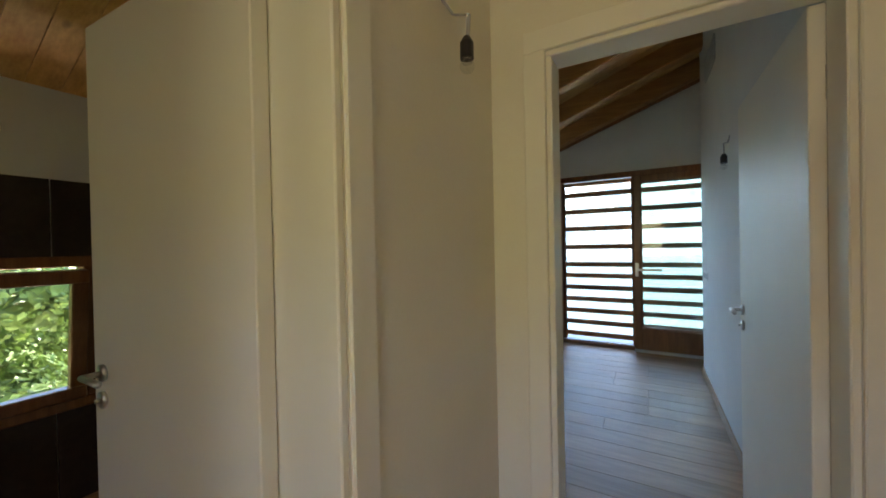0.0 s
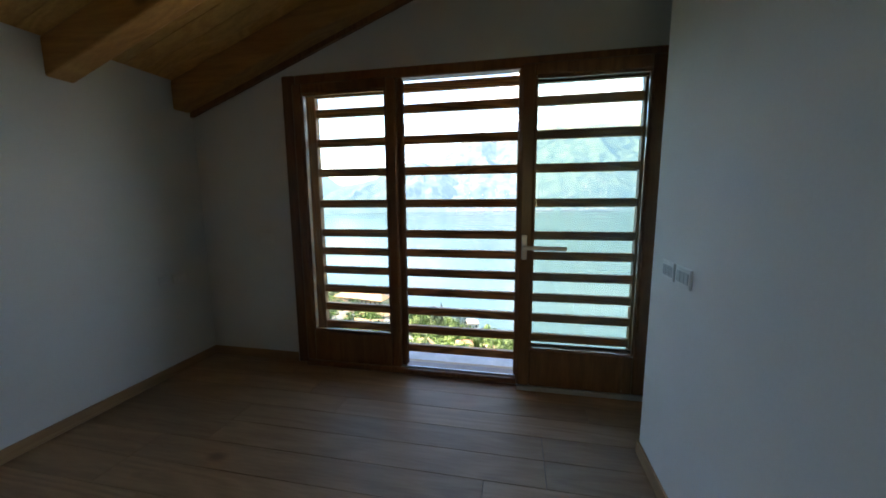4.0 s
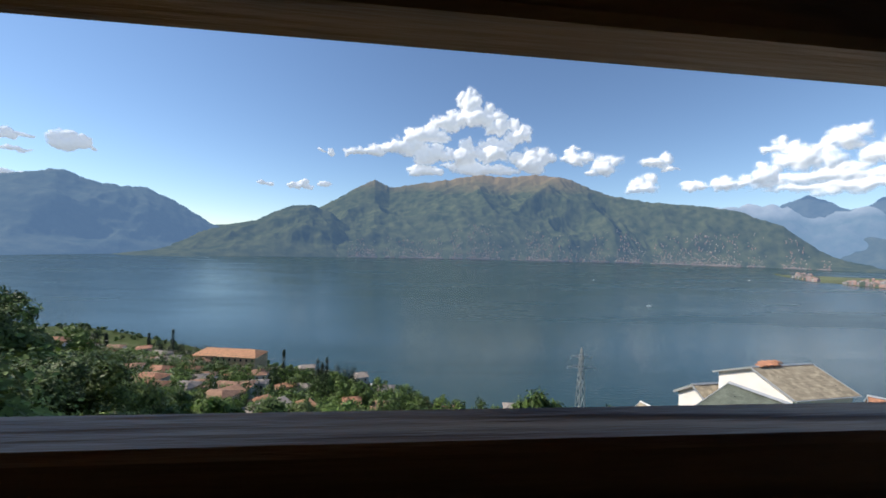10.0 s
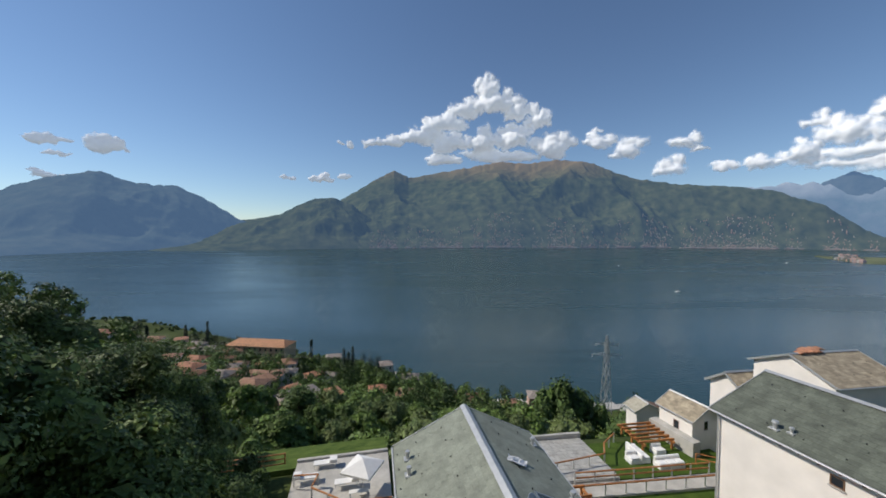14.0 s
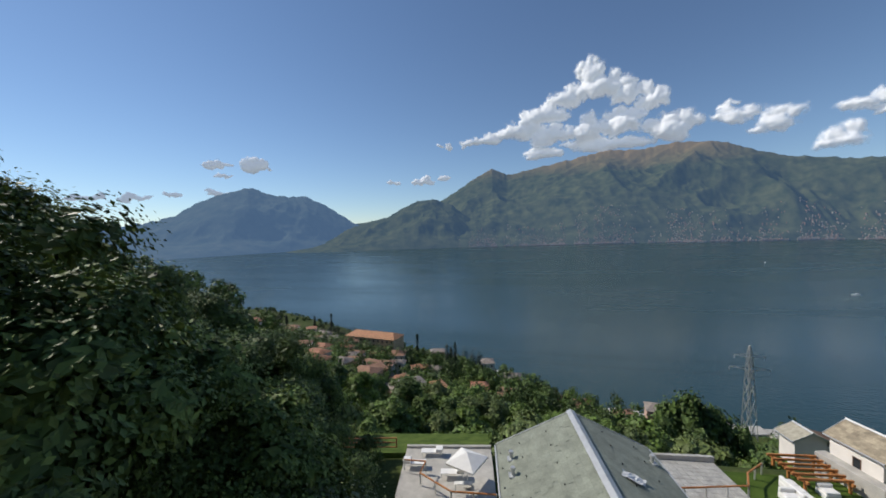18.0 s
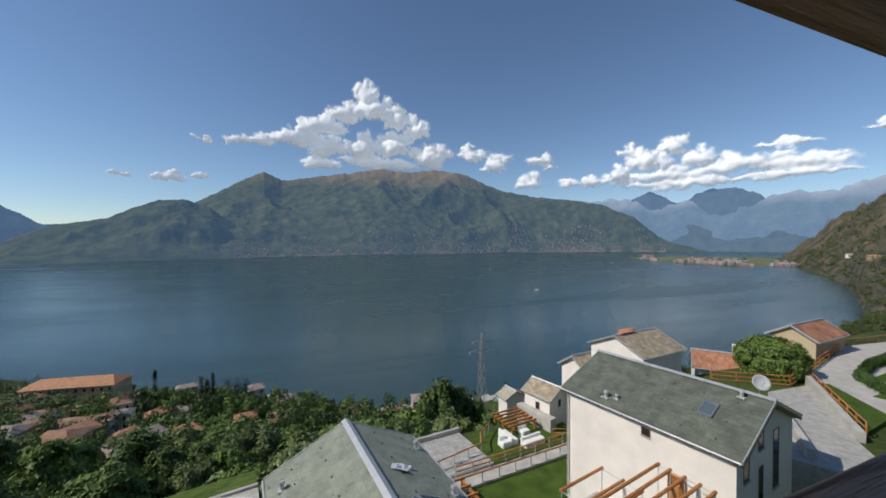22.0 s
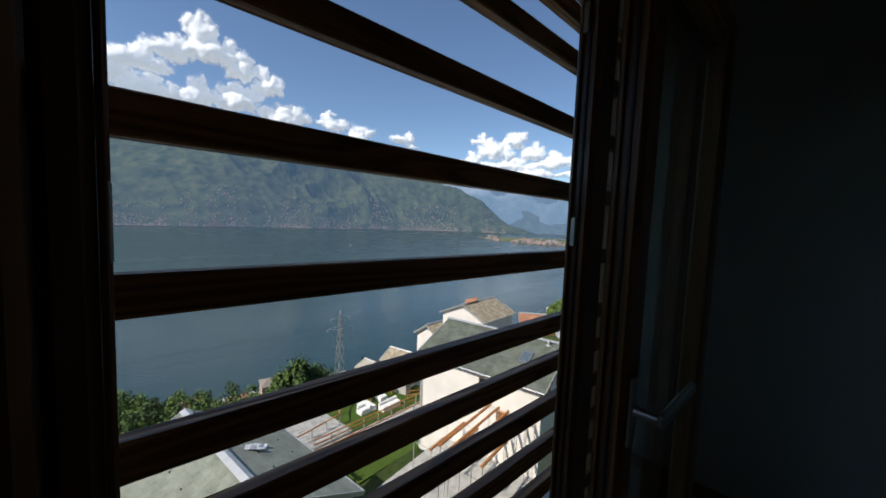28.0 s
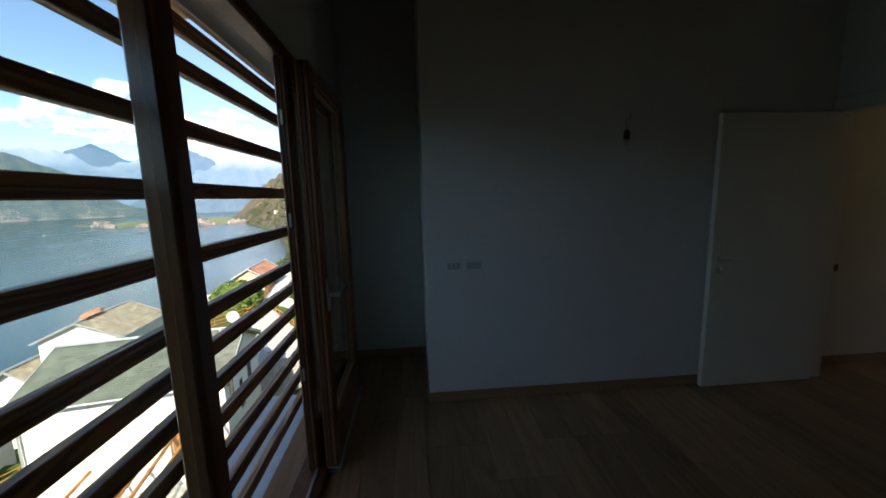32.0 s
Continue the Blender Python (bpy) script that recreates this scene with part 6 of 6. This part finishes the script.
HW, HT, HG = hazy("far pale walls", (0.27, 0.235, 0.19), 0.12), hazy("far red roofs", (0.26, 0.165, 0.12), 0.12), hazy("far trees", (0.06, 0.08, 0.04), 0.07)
ZM = bpy.data.objects["backdrop_main"]
zm = np.array([v.co for v in ZM.data.vertices]).reshape(760, 120, 3)
za_axis = np.linspace(-62, 30, 760)


def main_z(a, rr, x, y):
    i = int(np.clip(np.searchsorted(za_axis, a), 0, 759))
    row = zm[i]
    return float(np.interp(rr, np.hypot(row[:, 0] - EYE.x, row[:, 1] - EYE.y), row[:, 2]))


def main_foot(a):
    return np.interp(a, (-62, -54, -42, -30, 0, 17, 30), (3560, 3440, 3050, 2630, 2270, 2260, 2050))


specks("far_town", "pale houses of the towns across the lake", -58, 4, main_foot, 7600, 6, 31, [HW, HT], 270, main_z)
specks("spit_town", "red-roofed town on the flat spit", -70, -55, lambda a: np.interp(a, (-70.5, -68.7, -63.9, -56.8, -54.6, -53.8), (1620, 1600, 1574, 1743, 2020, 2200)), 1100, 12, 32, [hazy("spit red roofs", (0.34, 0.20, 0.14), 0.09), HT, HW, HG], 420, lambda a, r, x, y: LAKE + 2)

# cypresses and dark conifers
def conifer(x, y, h, w, name="cypress", label="tall narrow dark cypress", cat="cypress"):
    z = ground_at(x, y)
    t = thing(name, label, cat, (x, y, z), "conifers by the shore")
    bm = B()
    rod(bm, (x, y, z - 1), (x, y, z + h * 0.3), 0.25, seg=6)
    part("trunk", bm, BARK, t)
    k = rng.random(26)
    c = np.stack([np.zeros(26), np.zeros(26), h * (0.05 + 0.9 * k)], 1) + np.array([x, y, z])
    v, f = leaf_cloud(c, np.maximum(0.25, w / 2 * np.sin(np.pi * np.clip(0.15 + 0.85 * (1 - k), 0, 1)) ** 0.7), 1500, 0.6, 1.6)
    ob = new("crown", mesh_of("crown", v, f, CONIFER))
    ob.parent, ob.matrix_parent_inverse = t, Matrix.Translation((-x, -y, -z))


for az, r, h, w in ((7.6, 232, 19, 2.8), (2.6, 214, 17, 3.2), (3.2, 215, 19, 3.0), (2.0, 213, 20, 3.0), (22, 320, 14, 3), (19.8, 330, 16, 3), (25.6, 330, 12, 3)):
    conifer(-r * math.sin(math.radians(az)), r * math.cos(math.radians(az)), h, w)
for az, r in ((16.5, 262), (17.4, 264), (18.2, 268), (19.0, 270), (19.9, 272), (21.0, 275), (15.6, 258), (0.5, 225), (-0.6, 224), (-1.6, 222), (27.2, 330), (28.0, 335), (26.4, 332)):
    conifer(-r * math.sin(math.radians(az)), r * math.cos(math.radians(az)), 13, 7.5, "pine_tree", "broad dark conifer near the shore", "tree")

# ---- small things in the rooms ----
outdoors = set(scene.objects) - indoors - {bath_tree, *bath_tree.children}
BULBGLASS = glass_mat("clear bulb glass", (0.95, 0.96, 0.96))
WIRE = mat("grey wire", (0.35, 0.35, 0.36), 0.5, var=0.1, bump=0)
PLATE = mat("white plastic plate", (0.72, 0.72, 0.70), 0.35, var=0.03, bump=0.01)
PLATEDARK = mat("grey plastic module", (0.42, 0.43, 0.44), 0.4, var=0.05, bump=0.01)


def bulb_holder(name, label, top, wall_at):
    """A black lamp holder with a clear bulb, hung on its own wires from the wall."""
    t = thing(name, label, "lamp", wall_at)
    x, y, z = top
    bm = B()
    pts = [Vector(wall_at), Vector(wall_at) + Vector(((x - wall_at[0]) * 0.4, 0.015, -0.045)), Vector((x, y + 0.012, z + 0.075)), Vector((x, y, z))]
    for p, q in zip(pts, pts[1:]):
        rod(bm, p, q, 0.003, seg=6)
        rod(bm, p + Vector((0.004, 0.006, 0)), q + Vector((0.004, 0.006, 0)), 0.003, seg=6)
    part("wire", bm, WIRE, t, "twisted grey wire")
    bm = B()
    rod(bm, (x, y, z), (x, y, z - 0.018), 0.010, 0.020, seg=16)
    rod(bm, (x, y, z - 0.018), (x, y, z - 0.066), 0.0205, seg=16)
    part("holder", bm, BLACK, t, "black plastic lamp holder", smooth=False)
    bm = B()
    bmesh.ops.create_uvsphere(bm, u_segments=16, v_segments=10, radius=0.022, matrix=Matrix.Translation((x, y, z - 0.088)))
    rod(bm, (x, y, z - 0.066), (x, y, z - 0.08), 0.014, seg=14)
    part("bulb", bm, BULBGLASS, t, "clear glass bulb", smooth=True)


bulb_holder("wall_lamp", "black lamp holder with clear bulb on bare wires", (1.015, -2.14, 1.985), (XR - 0.001, -2.185, 2.10))
bulb_holder("hall_lamp", "black lamp holder with clear bulb on bare wires", (HX0 + 0.07, -4.275, 2.015), (HX0 + 0.001, -4.30, 2.135))


def wall_plate(name, label, y0, y1, z0, z1, x, sgn, dark, dots):
    p = thing(name, label, "socket", (x, (y0 + y1) / 2, (z0 + z1) / 2), "wall plates")
    def slab_x(bm, a, b, c, d, e, f):
        box(bm, min(x + sgn * a, x + sgn * b), max(x + sgn * a, x + sgn * b), c, d, e, f, 0.002)
    bm = B()
    slab_x(bm, 0, 0.009, y0, y1, z0, z1)
    part("cover_plate", bm, PLATE, p)
    n = 3
    for i in range(n):
        a = y0 + 0.012 + (y1 - y0 - 0.024) * i / n
        b = y0 + 0.012 + (y1 - y0 - 0.024) * (i + 1) / n - 0.002
        bm = B()
        slab_x(bm, 0.009, 0.0115, a, b, z0 + 0.016, z1 - 0.016)
        m = part("module", bm, PLATEDARK if dark else PLATE, p)
        if dots:
            for k in (-1, 0, 1):
                bm = B()
                c = (z0 + z1) / 2 + k * 0.011
                rod(bm, (x + sgn * 0.0113, (a + b) / 2, c), (x + sgn * 0.0122, (a + b) / 2, c), 0.0028, seg=8)
                part("socket_hole", bm, BLACK, m)


wall_plate("power_socket", "white wall plate with grey socket modules", -0.949, -0.829, 1.009, 1.089, XR - 0.0005, -1, True, True)
wall_plate("light_switch", "white wall plate with grey switch modules", -1.099, -0.969, 1.009, 1.089, XR - 0.0005, -1, True, False)
wall_plate("blank_plate", "white blank plate on the white wall", -0.455, -0.355, 0.735, 0.80, XL + 0.0005, 1, False, False)
wall_plate("blank_plate", "white blank plate on the white wall", -0.335, -0.23, 0.725, 0.79, XL + 0.0005, 1, False, False)
bp_ = thing("blank_plate", "white blank plate beside the window", "socket", (-1.65, 0, 1.057), "wall plates")
bm = B()
box(bm, -1.71, -1.59, -0.010, -0.0005, 1.017, 1.097, 0.002)
part("cover_plate", bm, PLATE, bp_)

vent = thing("air_vent", "grey air vent grille high on the white wall", "vent", (XR, -1.4, 2.95))
VY0, VY1, VZ0, VZ1 = -1.66, -1.14, 2.845, 3.05
bm = B()
for a, b, c, d in ((VY0, VY1, VZ1 - 0.025, VZ1), (VY0, VY1, VZ0, VZ0 + 0.025), (VY0, VY0 + 0.025, VZ0 + 0.025, VZ1 - 0.025), (VY1 - 0.025, VY1, VZ0 + 0.025, VZ1 - 0.025)):
    box(bm, XR - 0.014, XR - 0.0005, a, b, c, d, 0.003)
part("frame", bm, ALU, vent)
bm = B()
box(bm, XR - 0.003, XR - 0.0006, VY0 + 0.025, VY1 - 0.025, VZ0 + 0.025, VZ1 - 0.025)
part("backing", bm, BLACK, vent)
for i in range(7):
    z = VZ0 + 0.033 + i * 0.0205
    bm = B()
    prism(bm, [(XR - 0.012, z), (XR - 0.010, z - 0.003), (XR - 0.0035, z + 0.010), (XR - 0.0055, z + 0.013)], "y", VY0 + 0.026, VY1 - 0.026)
    part("slat", bm, ALU, vent)

# ---- hall ----
bm = B()
box(bm, HX0 + 0.0005, HX0 + 0.013, -4.635, HY - 0.007, 0.002, 0.08, 0.003)
box(bm, HX0 + 0.013, DX0 - 0.082, HY - 0.019, HY - 0.0065, 0.002, 0.08, 0.003)
box(bm, DX1 + 0.081, HX1 - 0.013, HY - 0.019, HY - 0.0065, 0.002, 0.08, 0.003)
box(bm, HX1 - 0.013, HX1 - 0.0005, -6.79, HY - 0.007, 0.002, 0.08, 0.003)
shell("baseboard_hall", bm, BASEWOOD, "oak skirting board along the hall walls")
post = thing("newel_post", "brown wooden newel post in the hall corner", "post", (1.14, -3.99, 0))
bm = B()
box(bm, 1.11, 1.185, -4.03, -3.945, 0.0, 0.86, 0.006)
part("post", bm, FRAMEWOOD, post)
bm = B()
prism(bm, [(1.10, 0.862), (1.195, 0.862), (1.195, 0.885), (1.10, 0.92)], "y", -4.05, -3.925)
part("cap", bm, FRAMEWOOD, post)
# made-up window, out of view, framing the added hall lamp
hw = shell("window_2", B(), FRAMEWOOD, "added unseen window round the fill lamp in the hall's end wall")
for a, b, c, d in ((-0.45, 0.95, 0.9, 0.97), (-0.45, 0.95, 2.03, 2.1), (-0.45, -0.38, 0.97, 2.03), (0.88, 0.95, 0.97, 2.03), (0.215, 0.285, 0.97, 2.03)):
    wframe(hw, "frame", a, b, c, d, -6.92, -6.86)
for a, b in ((-0.38, 0.215), (0.285, 0.88)):
    bm = B()
    box(bm, a - 0.01, b + 0.01, -6.893, -6.887, 0.96, 2.04)
    part("pane", bm, GLASS, hw).visible_shadow = False

# ---- bathroom seen through the hall's open door ----
TILE = mat("dark brown tile", (0.035, 0.024, 0.018), 0.3, var=0.3, scale=4, bump=0.04, bscale=30, rand=0.12)
tile_wall = shell("tiled_wall", B(), TILE, "dark brown tiled bathroom wall")
for i in range(4):
    for j in range(3):
        y0, z0 = -6.78 + i * 0.72, j * 0.6
        for a, b, c, d in ((y0, min(y0 + 0.715, HY - 0.002), z0 + 0.003, z0 + 0.595),):
            if b > BW[0] and a < BW[1] and d > BW[2] and c < BW[3]:
                bits = [(a, min(b, BW[0]), c, d), (max(a, BW[1]), b, c, d), (max(a, BW[0]), min(b, BW[1]), c, min(d, BW[2])), (max(a, BW[0]), min(b, BW[1]), max(c, BW[3]), d)]
            else:
                bits = [(a, b, c, d)]
            for a, b, c, d in bits:
                if b - a > 0.02 and d - c > 0.02:
                    bm = B()
                    box(bm, XL + 0.0005, XL + 0.012, a, b, c, d, 0.002)
                    part("tile", bm, TILE, tile_wall)
bwin = shell("window_3", B(), FRAMEWOOD, "brown wooden bathroom window tilted open")
for a, b, c, d in ((BW[0], BW[1], BW[2], BW[2] + 0.06), (BW[0], BW[1], BW[3] - 0.06, BW[3]), (BW[0], BW[0] + 0.06, BW[2] + 0.06, BW[3] - 0.06), (BW[1] - 0.06, BW[1], BW[2] + 0.06, BW[3] - 0.06)):
    bm = B()
    box(bm, XL - 0.09, XL + 0.02, a, b, c, d, 0.005)
    part("frame", bm, FRAMEWOOD, bwin)
tilt = Matrix.Translation((XL - 0.02, 0, BW[2] + 0.06)) @ Matrix.Rotation(radians(8), 4, "Y")
sash3 = part("sash", B(), FRAMEWOOD, bwin)
w0, w1, hh = BW[0] + 0.065, BW[1] - 0.065, BW[3] - BW[2] - 0.125
for a, b, c, d in ((w0, w1, 0.003, 0.075), (w0, w1, hh - 0.07, hh), (w0, w0 + 0.07, 0.075, hh - 0.07), (w1 - 0.07, w1, 0.075, hh - 0.07)):
    bm = B()
    box(bm, 0.0, 0.055, a, b, c, d, 0.006)
    bm.transform(tilt)
    part("rail", bm, FRAMEWOOD, sash3)
bm = B()
box(bm, 0.025, 0.031, w0 + 0.06, w1 - 0.06, 0.065, hh - 0.06)
bm.transform(tilt)
part("pane", bm, GLASS, sash3).visible_shadow = False

# ---- clipped tree, hedges and shrubs by the drive ----
indoors = set(scene.objects)
HEDGE = leaf_mat("clipped hedge leaves", (0.075, 0.14, 0.025), (0.035, 0.07, 0.014))
ball = thing("round_tree", "dense round clipped tree beside the drive", "tree", (53.6, 22.0, -13.6))
bm = B()
rod(bm, (53.6, 22.0, -14.2), (53.7, 22.1, -10.5), 0.28, 0.12, 9)
for k in range(8):
    a = k * 0.785
    rod(bm, (53.65, 22.05, -12.2 + 0.15 * k), (53.6 + 2.1 * math.cos(a), 22 + 2.1 * math.sin(a), -11.2 + 0.12 * k), 0.10, 0.03, 6)
part("trunk", bm, BARK, ball)
d = rng.normal(size=(240, 3))
d /= np.linalg.norm(d, axis=1)[:, None]
d[:, 2] = np.clip(d[:, 2], -0.75, 0.8)
v, f = leaf_cloud(np.array([53.6, 22.0, -11.7]) + d * np.array([2.9, 2.9, 2.3]), np.full(240, 0.55), 15000, 0.24)
ob = new("crown", mesh_of("crown", v, f, LEAF[3]))
ob.parent, ob.matrix_parent_inverse = ball, Matrix.Translation((-53.6, -22.0, 13.6))


def hedge(pts, h, w, label, per=260):
    t = thing("hedge", label, "hedge", pts[0], "hedges by the drive")
    cs = []
    for a, b in zip(pts, pts[1:]):
        a, b = Vector(a), Vector(b)
        n = max(2, int((b - a).length / 0.35))
        for i in range(n):
            for k in range(3):
                cs.append(tuple(a + (b - a) * (i / n) + Vector((0, 0, h * (0.2 + 0.3 * k)))))
    c = np.array(cs)
    v, f = leaf_cloud(c, np.full(len(c), w * 0.62), len(c) * per // 3, 0.15, 0.8)
    ob = new("foliage", mesh_of("foliage", v, f, HEDGE))
    ob.parent, ob.matrix_parent_inverse = t, Matrix.Translation(-Vector(pts[0]))
    return t


hedge([(75.8, 18.0, -13.05), (66.0, 18.0, -13.05), (58.9, 16.9, -13.05), (52.6, 11.6, -13.05), (51.5, 6.0, -13.05)], 1.0, 0.8, "clipped green hedge curving along the drive")
for y in (31.4, 33.2):
    hedge([(-11.6, y + 0.2, -18.75), (-7.7, y, -18.75)], 1.2, 0.75, "dark clipped hedge row beside the mown lawn")
shr = hedge([(73.9, 16.6, -13.0), (73.95, 16.6, -13.0)], 0.9, 0.9, "small round clipped shrub beside the lawn", 900)
for i in range(1, 8):
    copy_thing(shr, Matrix.Translation((73.9 + 0.1 * i, 16.6 - 1.35 * i, -13.0)))
bm = B()
box(bm, 59.05, 60.55, 4.0, 16.4, -13.2, -12.99, 0.01)
shell("path_drive", bm, CONCRETE, "pale path between two lawns")

# ---- boats ----
def boat(x, y, turn, s):
    t = thing("motor_boat", "small white motor boat on the lake", "boat", (x, y, LAKE), "boats")
    def put(name, bm, m):
        bm.transform(Matrix.Rotation(turn, 4, "Z") @ Matrix.Scale(s, 4))
        ob = link(name, bm, m)
        ob.parent = t
    bm = B()
    prism(bm, [(-3, -1.0), (2.0, -1.0), (4.2, 0), (2.0, 1.0), (-3, 1.0)], "z", -0.3, 0.9)
    put("hull", bm, CANVAS)
    bm = B()
    box(bm, -1.2, 0.9, -0.7, 0.7, 0.9, 1.7, 0.15)
    put("cabin", bm, CANVAS)


for x, y, a, s in ((436, 483, 2.9, 1.1), (1219, 960, 0.4, 1.6), (640, 900, 1.0, 1.2)):
    boat(x, y, a, s)

# ---- the land is laid round the house: drawn on its own plan, then turned and set to its true distance ----
def laid(x, y, z):
    """A place of the land's own plan as it lies from the house."""
    x, y, z = (np.asarray(c, float) for c in (x, y, z))
    dx, dy = x - EYE.x, y - EYE.y
    r = np.maximum(np.hypot(dx, dy), 0.5)
    az = np.interp(np.degrees(np.arctan2(-dx, dy)), (-180, -100, 75, 180), (-187.0, -98.61, 90.92, 173.0))
    far = np.interp(r, (200, 400, 1000, 2000, 3000, 3560, 3800, 4000, 4460, 4900), (200, 450, 1190, 2390, 3560, 4150, 4350, 4450, 4700, 4850))
    r2 = np.where(r < 200, 200 * (r / 200) ** 1.083, far)
    te = (z - EYE.z) / r
    sv = 1.15 - 0.075 * smooth(20, 32, r) * smooth(320, 240, r) * smooth(0, 25, z - LAKE)
    te2 = np.where((r < 200) | (te > 0), sv * te + 0.008 * smooth(0, 0.02, te) * smooth(200, 900, r), sv * te * r / r2)
    a = np.radians(az)
    return EYE.x - r2 * np.sin(a), EYE.y + r2 * np.cos(a), EYE.z + r2 * te2


def laid_frame(p):
    """The move for one thing that stands at p: its place, turn and size."""
    x, y, z = (float(c) for c in laid(p.x, p.y, p.z))
    fx, fy, _ = (float(c) for c in laid(p.x + 0.05 * (p.x - EYE.x), p.y + 0.05 * (p.y - EYE.y), p.z))
    turn = math.atan2(fy - y, fx - x) - math.atan2(p.y - EYE.y, p.x - EYE.x)
    r, r2 = math.hypot(p.x - EYE.x, p.y - EYE.y), math.hypot(x - EYE.x, y - EYE.y)
    size = 1.083 * r2 / r if r < 200 else r2 / r
    return Matrix.Translation((x, y, z)) @ Matrix.Rotation(turn, 4, "Z") @ Matrix.Diagonal((size, size, 1.15 * (r2 / r if r < 200 else 1.0), 1)) @ Matrix.Translation(-p)


def lay_mesh(ob):
    me = ob.data
    if len(me.vertices):
        v = np.empty(len(me.vertices) * 3)
        me.vertices.foreach_get("co", v)
        v = np.stack(laid(*v.reshape(-1, 3).T), -1)
        me.vertices.foreach_set("co", v.reshape(-1))
        me.update()
    for child in ob.children:
        lay_mesh(child)


outdoors |= set(scene.objects) - indoors
def set_down(ob, x, y, z, turn, sx, sy, sz):
    return Matrix.Translation((x, y, z)) @ Matrix.Rotation(turn, 4, "Z") @ Matrix.Diagonal((sx, sy, sz, 1)) @ Matrix.Translation(-ob.location)


own_place = {house_b: set_down(house_b, 22.835, 16.862, -17.174, 0.188, 0.914, 0.917, 0.846),
             house_c: set_down(house_c, 34.0, 29.175, -13.789, 0.109, 0.832, 0.937, 0.636),
             small: set_down(small, 24.346, 32.025, -18.152, 0.241, 0.66, 0.80, 0.823),
             house_c2: set_down(house_c2, 33.132, 33.907, -20.719, 0.10, 0.932, 0.908, 1.029),
             house_e: set_down(house_e, 47.4, 27.6, -17.8, radians(-52), 0.78, 1.0, 1.0),
             shed: set_down(shed, 27.366, 43.969, -23.01, 0.114, 0.863, 0.688, 1.02),
             pyl: set_down(pyl, 60.045, 116.251, -57.719, 0.12, 1.049, 1.049, 1.114)}
houses = [(h, own_place.get(h) or laid_frame(h.location.copy()), b) for h, b in ((house_a, (1.5, 10.9, 14.2, 24.4)), (house_b, (15.0, 32.6, 10.9, 22.6)), (house_c, (36.2, 44.8, 24.2, 31.6)), (house_d, (84.6, 99.4, 4.6, 15.2)))]
for ob in sorted(outdoors, key=lambda o: o.name):
    if ob.parent or ob.name == "water":
        continue
    if ob.name == "patio":
        ob.matrix_basis = own_place[house_b] @ ob.matrix_basis
        continue
    if ob.type == "MESH" or (ob.name.split(".")[0] in ("rail_fence", "power_cables", "hedge") and all(c.data.users == 1 for c in ob.children)):
        if ob.type == "MESH":
            lay_mesh(ob)
        else:
            for child in ob.children:
                lay_mesh(child)
        continue
    at = ob.location.copy()
    on = next((m for h, m, (x0, x1, y0, y1) in houses if x0 < at.x < x1 and y0 < at.y < y1 and at.z > -15.5), None)
    ob.matrix_basis = (own_place.get(ob) or on or laid_frame(at)) @ ob.matrix_basis

# ---- floor planks ----
plank_mesh = {}


def plank(x0, x1, y0, w):
    ln = round(x1 - x0, 3)
    if (ln, w) not in plank_mesh:
        bm = B()
        box(bm, 0.0008, ln - 0.0008, 0.0008, w - 0.0008, -0.018, 0.0, 0.0012)
        me = bpy.data.meshes.new("plank")
        bm.to_mesh(me)
        bm.free()
        me.materials.append(OAK)
        plank_mesh[(ln, w)] = me
    ob = new("plank", plank_mesh[(ln, w)])
    ob.parent = bpy.data.objects["floor"]
    ob.location = (x0, y0, 0)


PW = 0.19
pr = random.Random(8)
for row in range(37):
    y1 = -0.075 - row * PW
    y0 = y1 - PW
    if y0 < -6.8:
        break
    if y0 > YE - 0.1:
        a, b = XL, XA
    elif y0 > YD - 0.1:
        a, b = XL, 1.1
    else:
        a, b = XL, HX1
    x = a
    first = pr.choice((0.6, 0.9, 1.2, 1.5))
    while x < b - 0.01:
        e = min(b, x + (first if x == a else 1.9))
        if b - e < 0.3:
            e = b
        plank(round(x, 3), round(e, 3), y0, PW)
        x = e
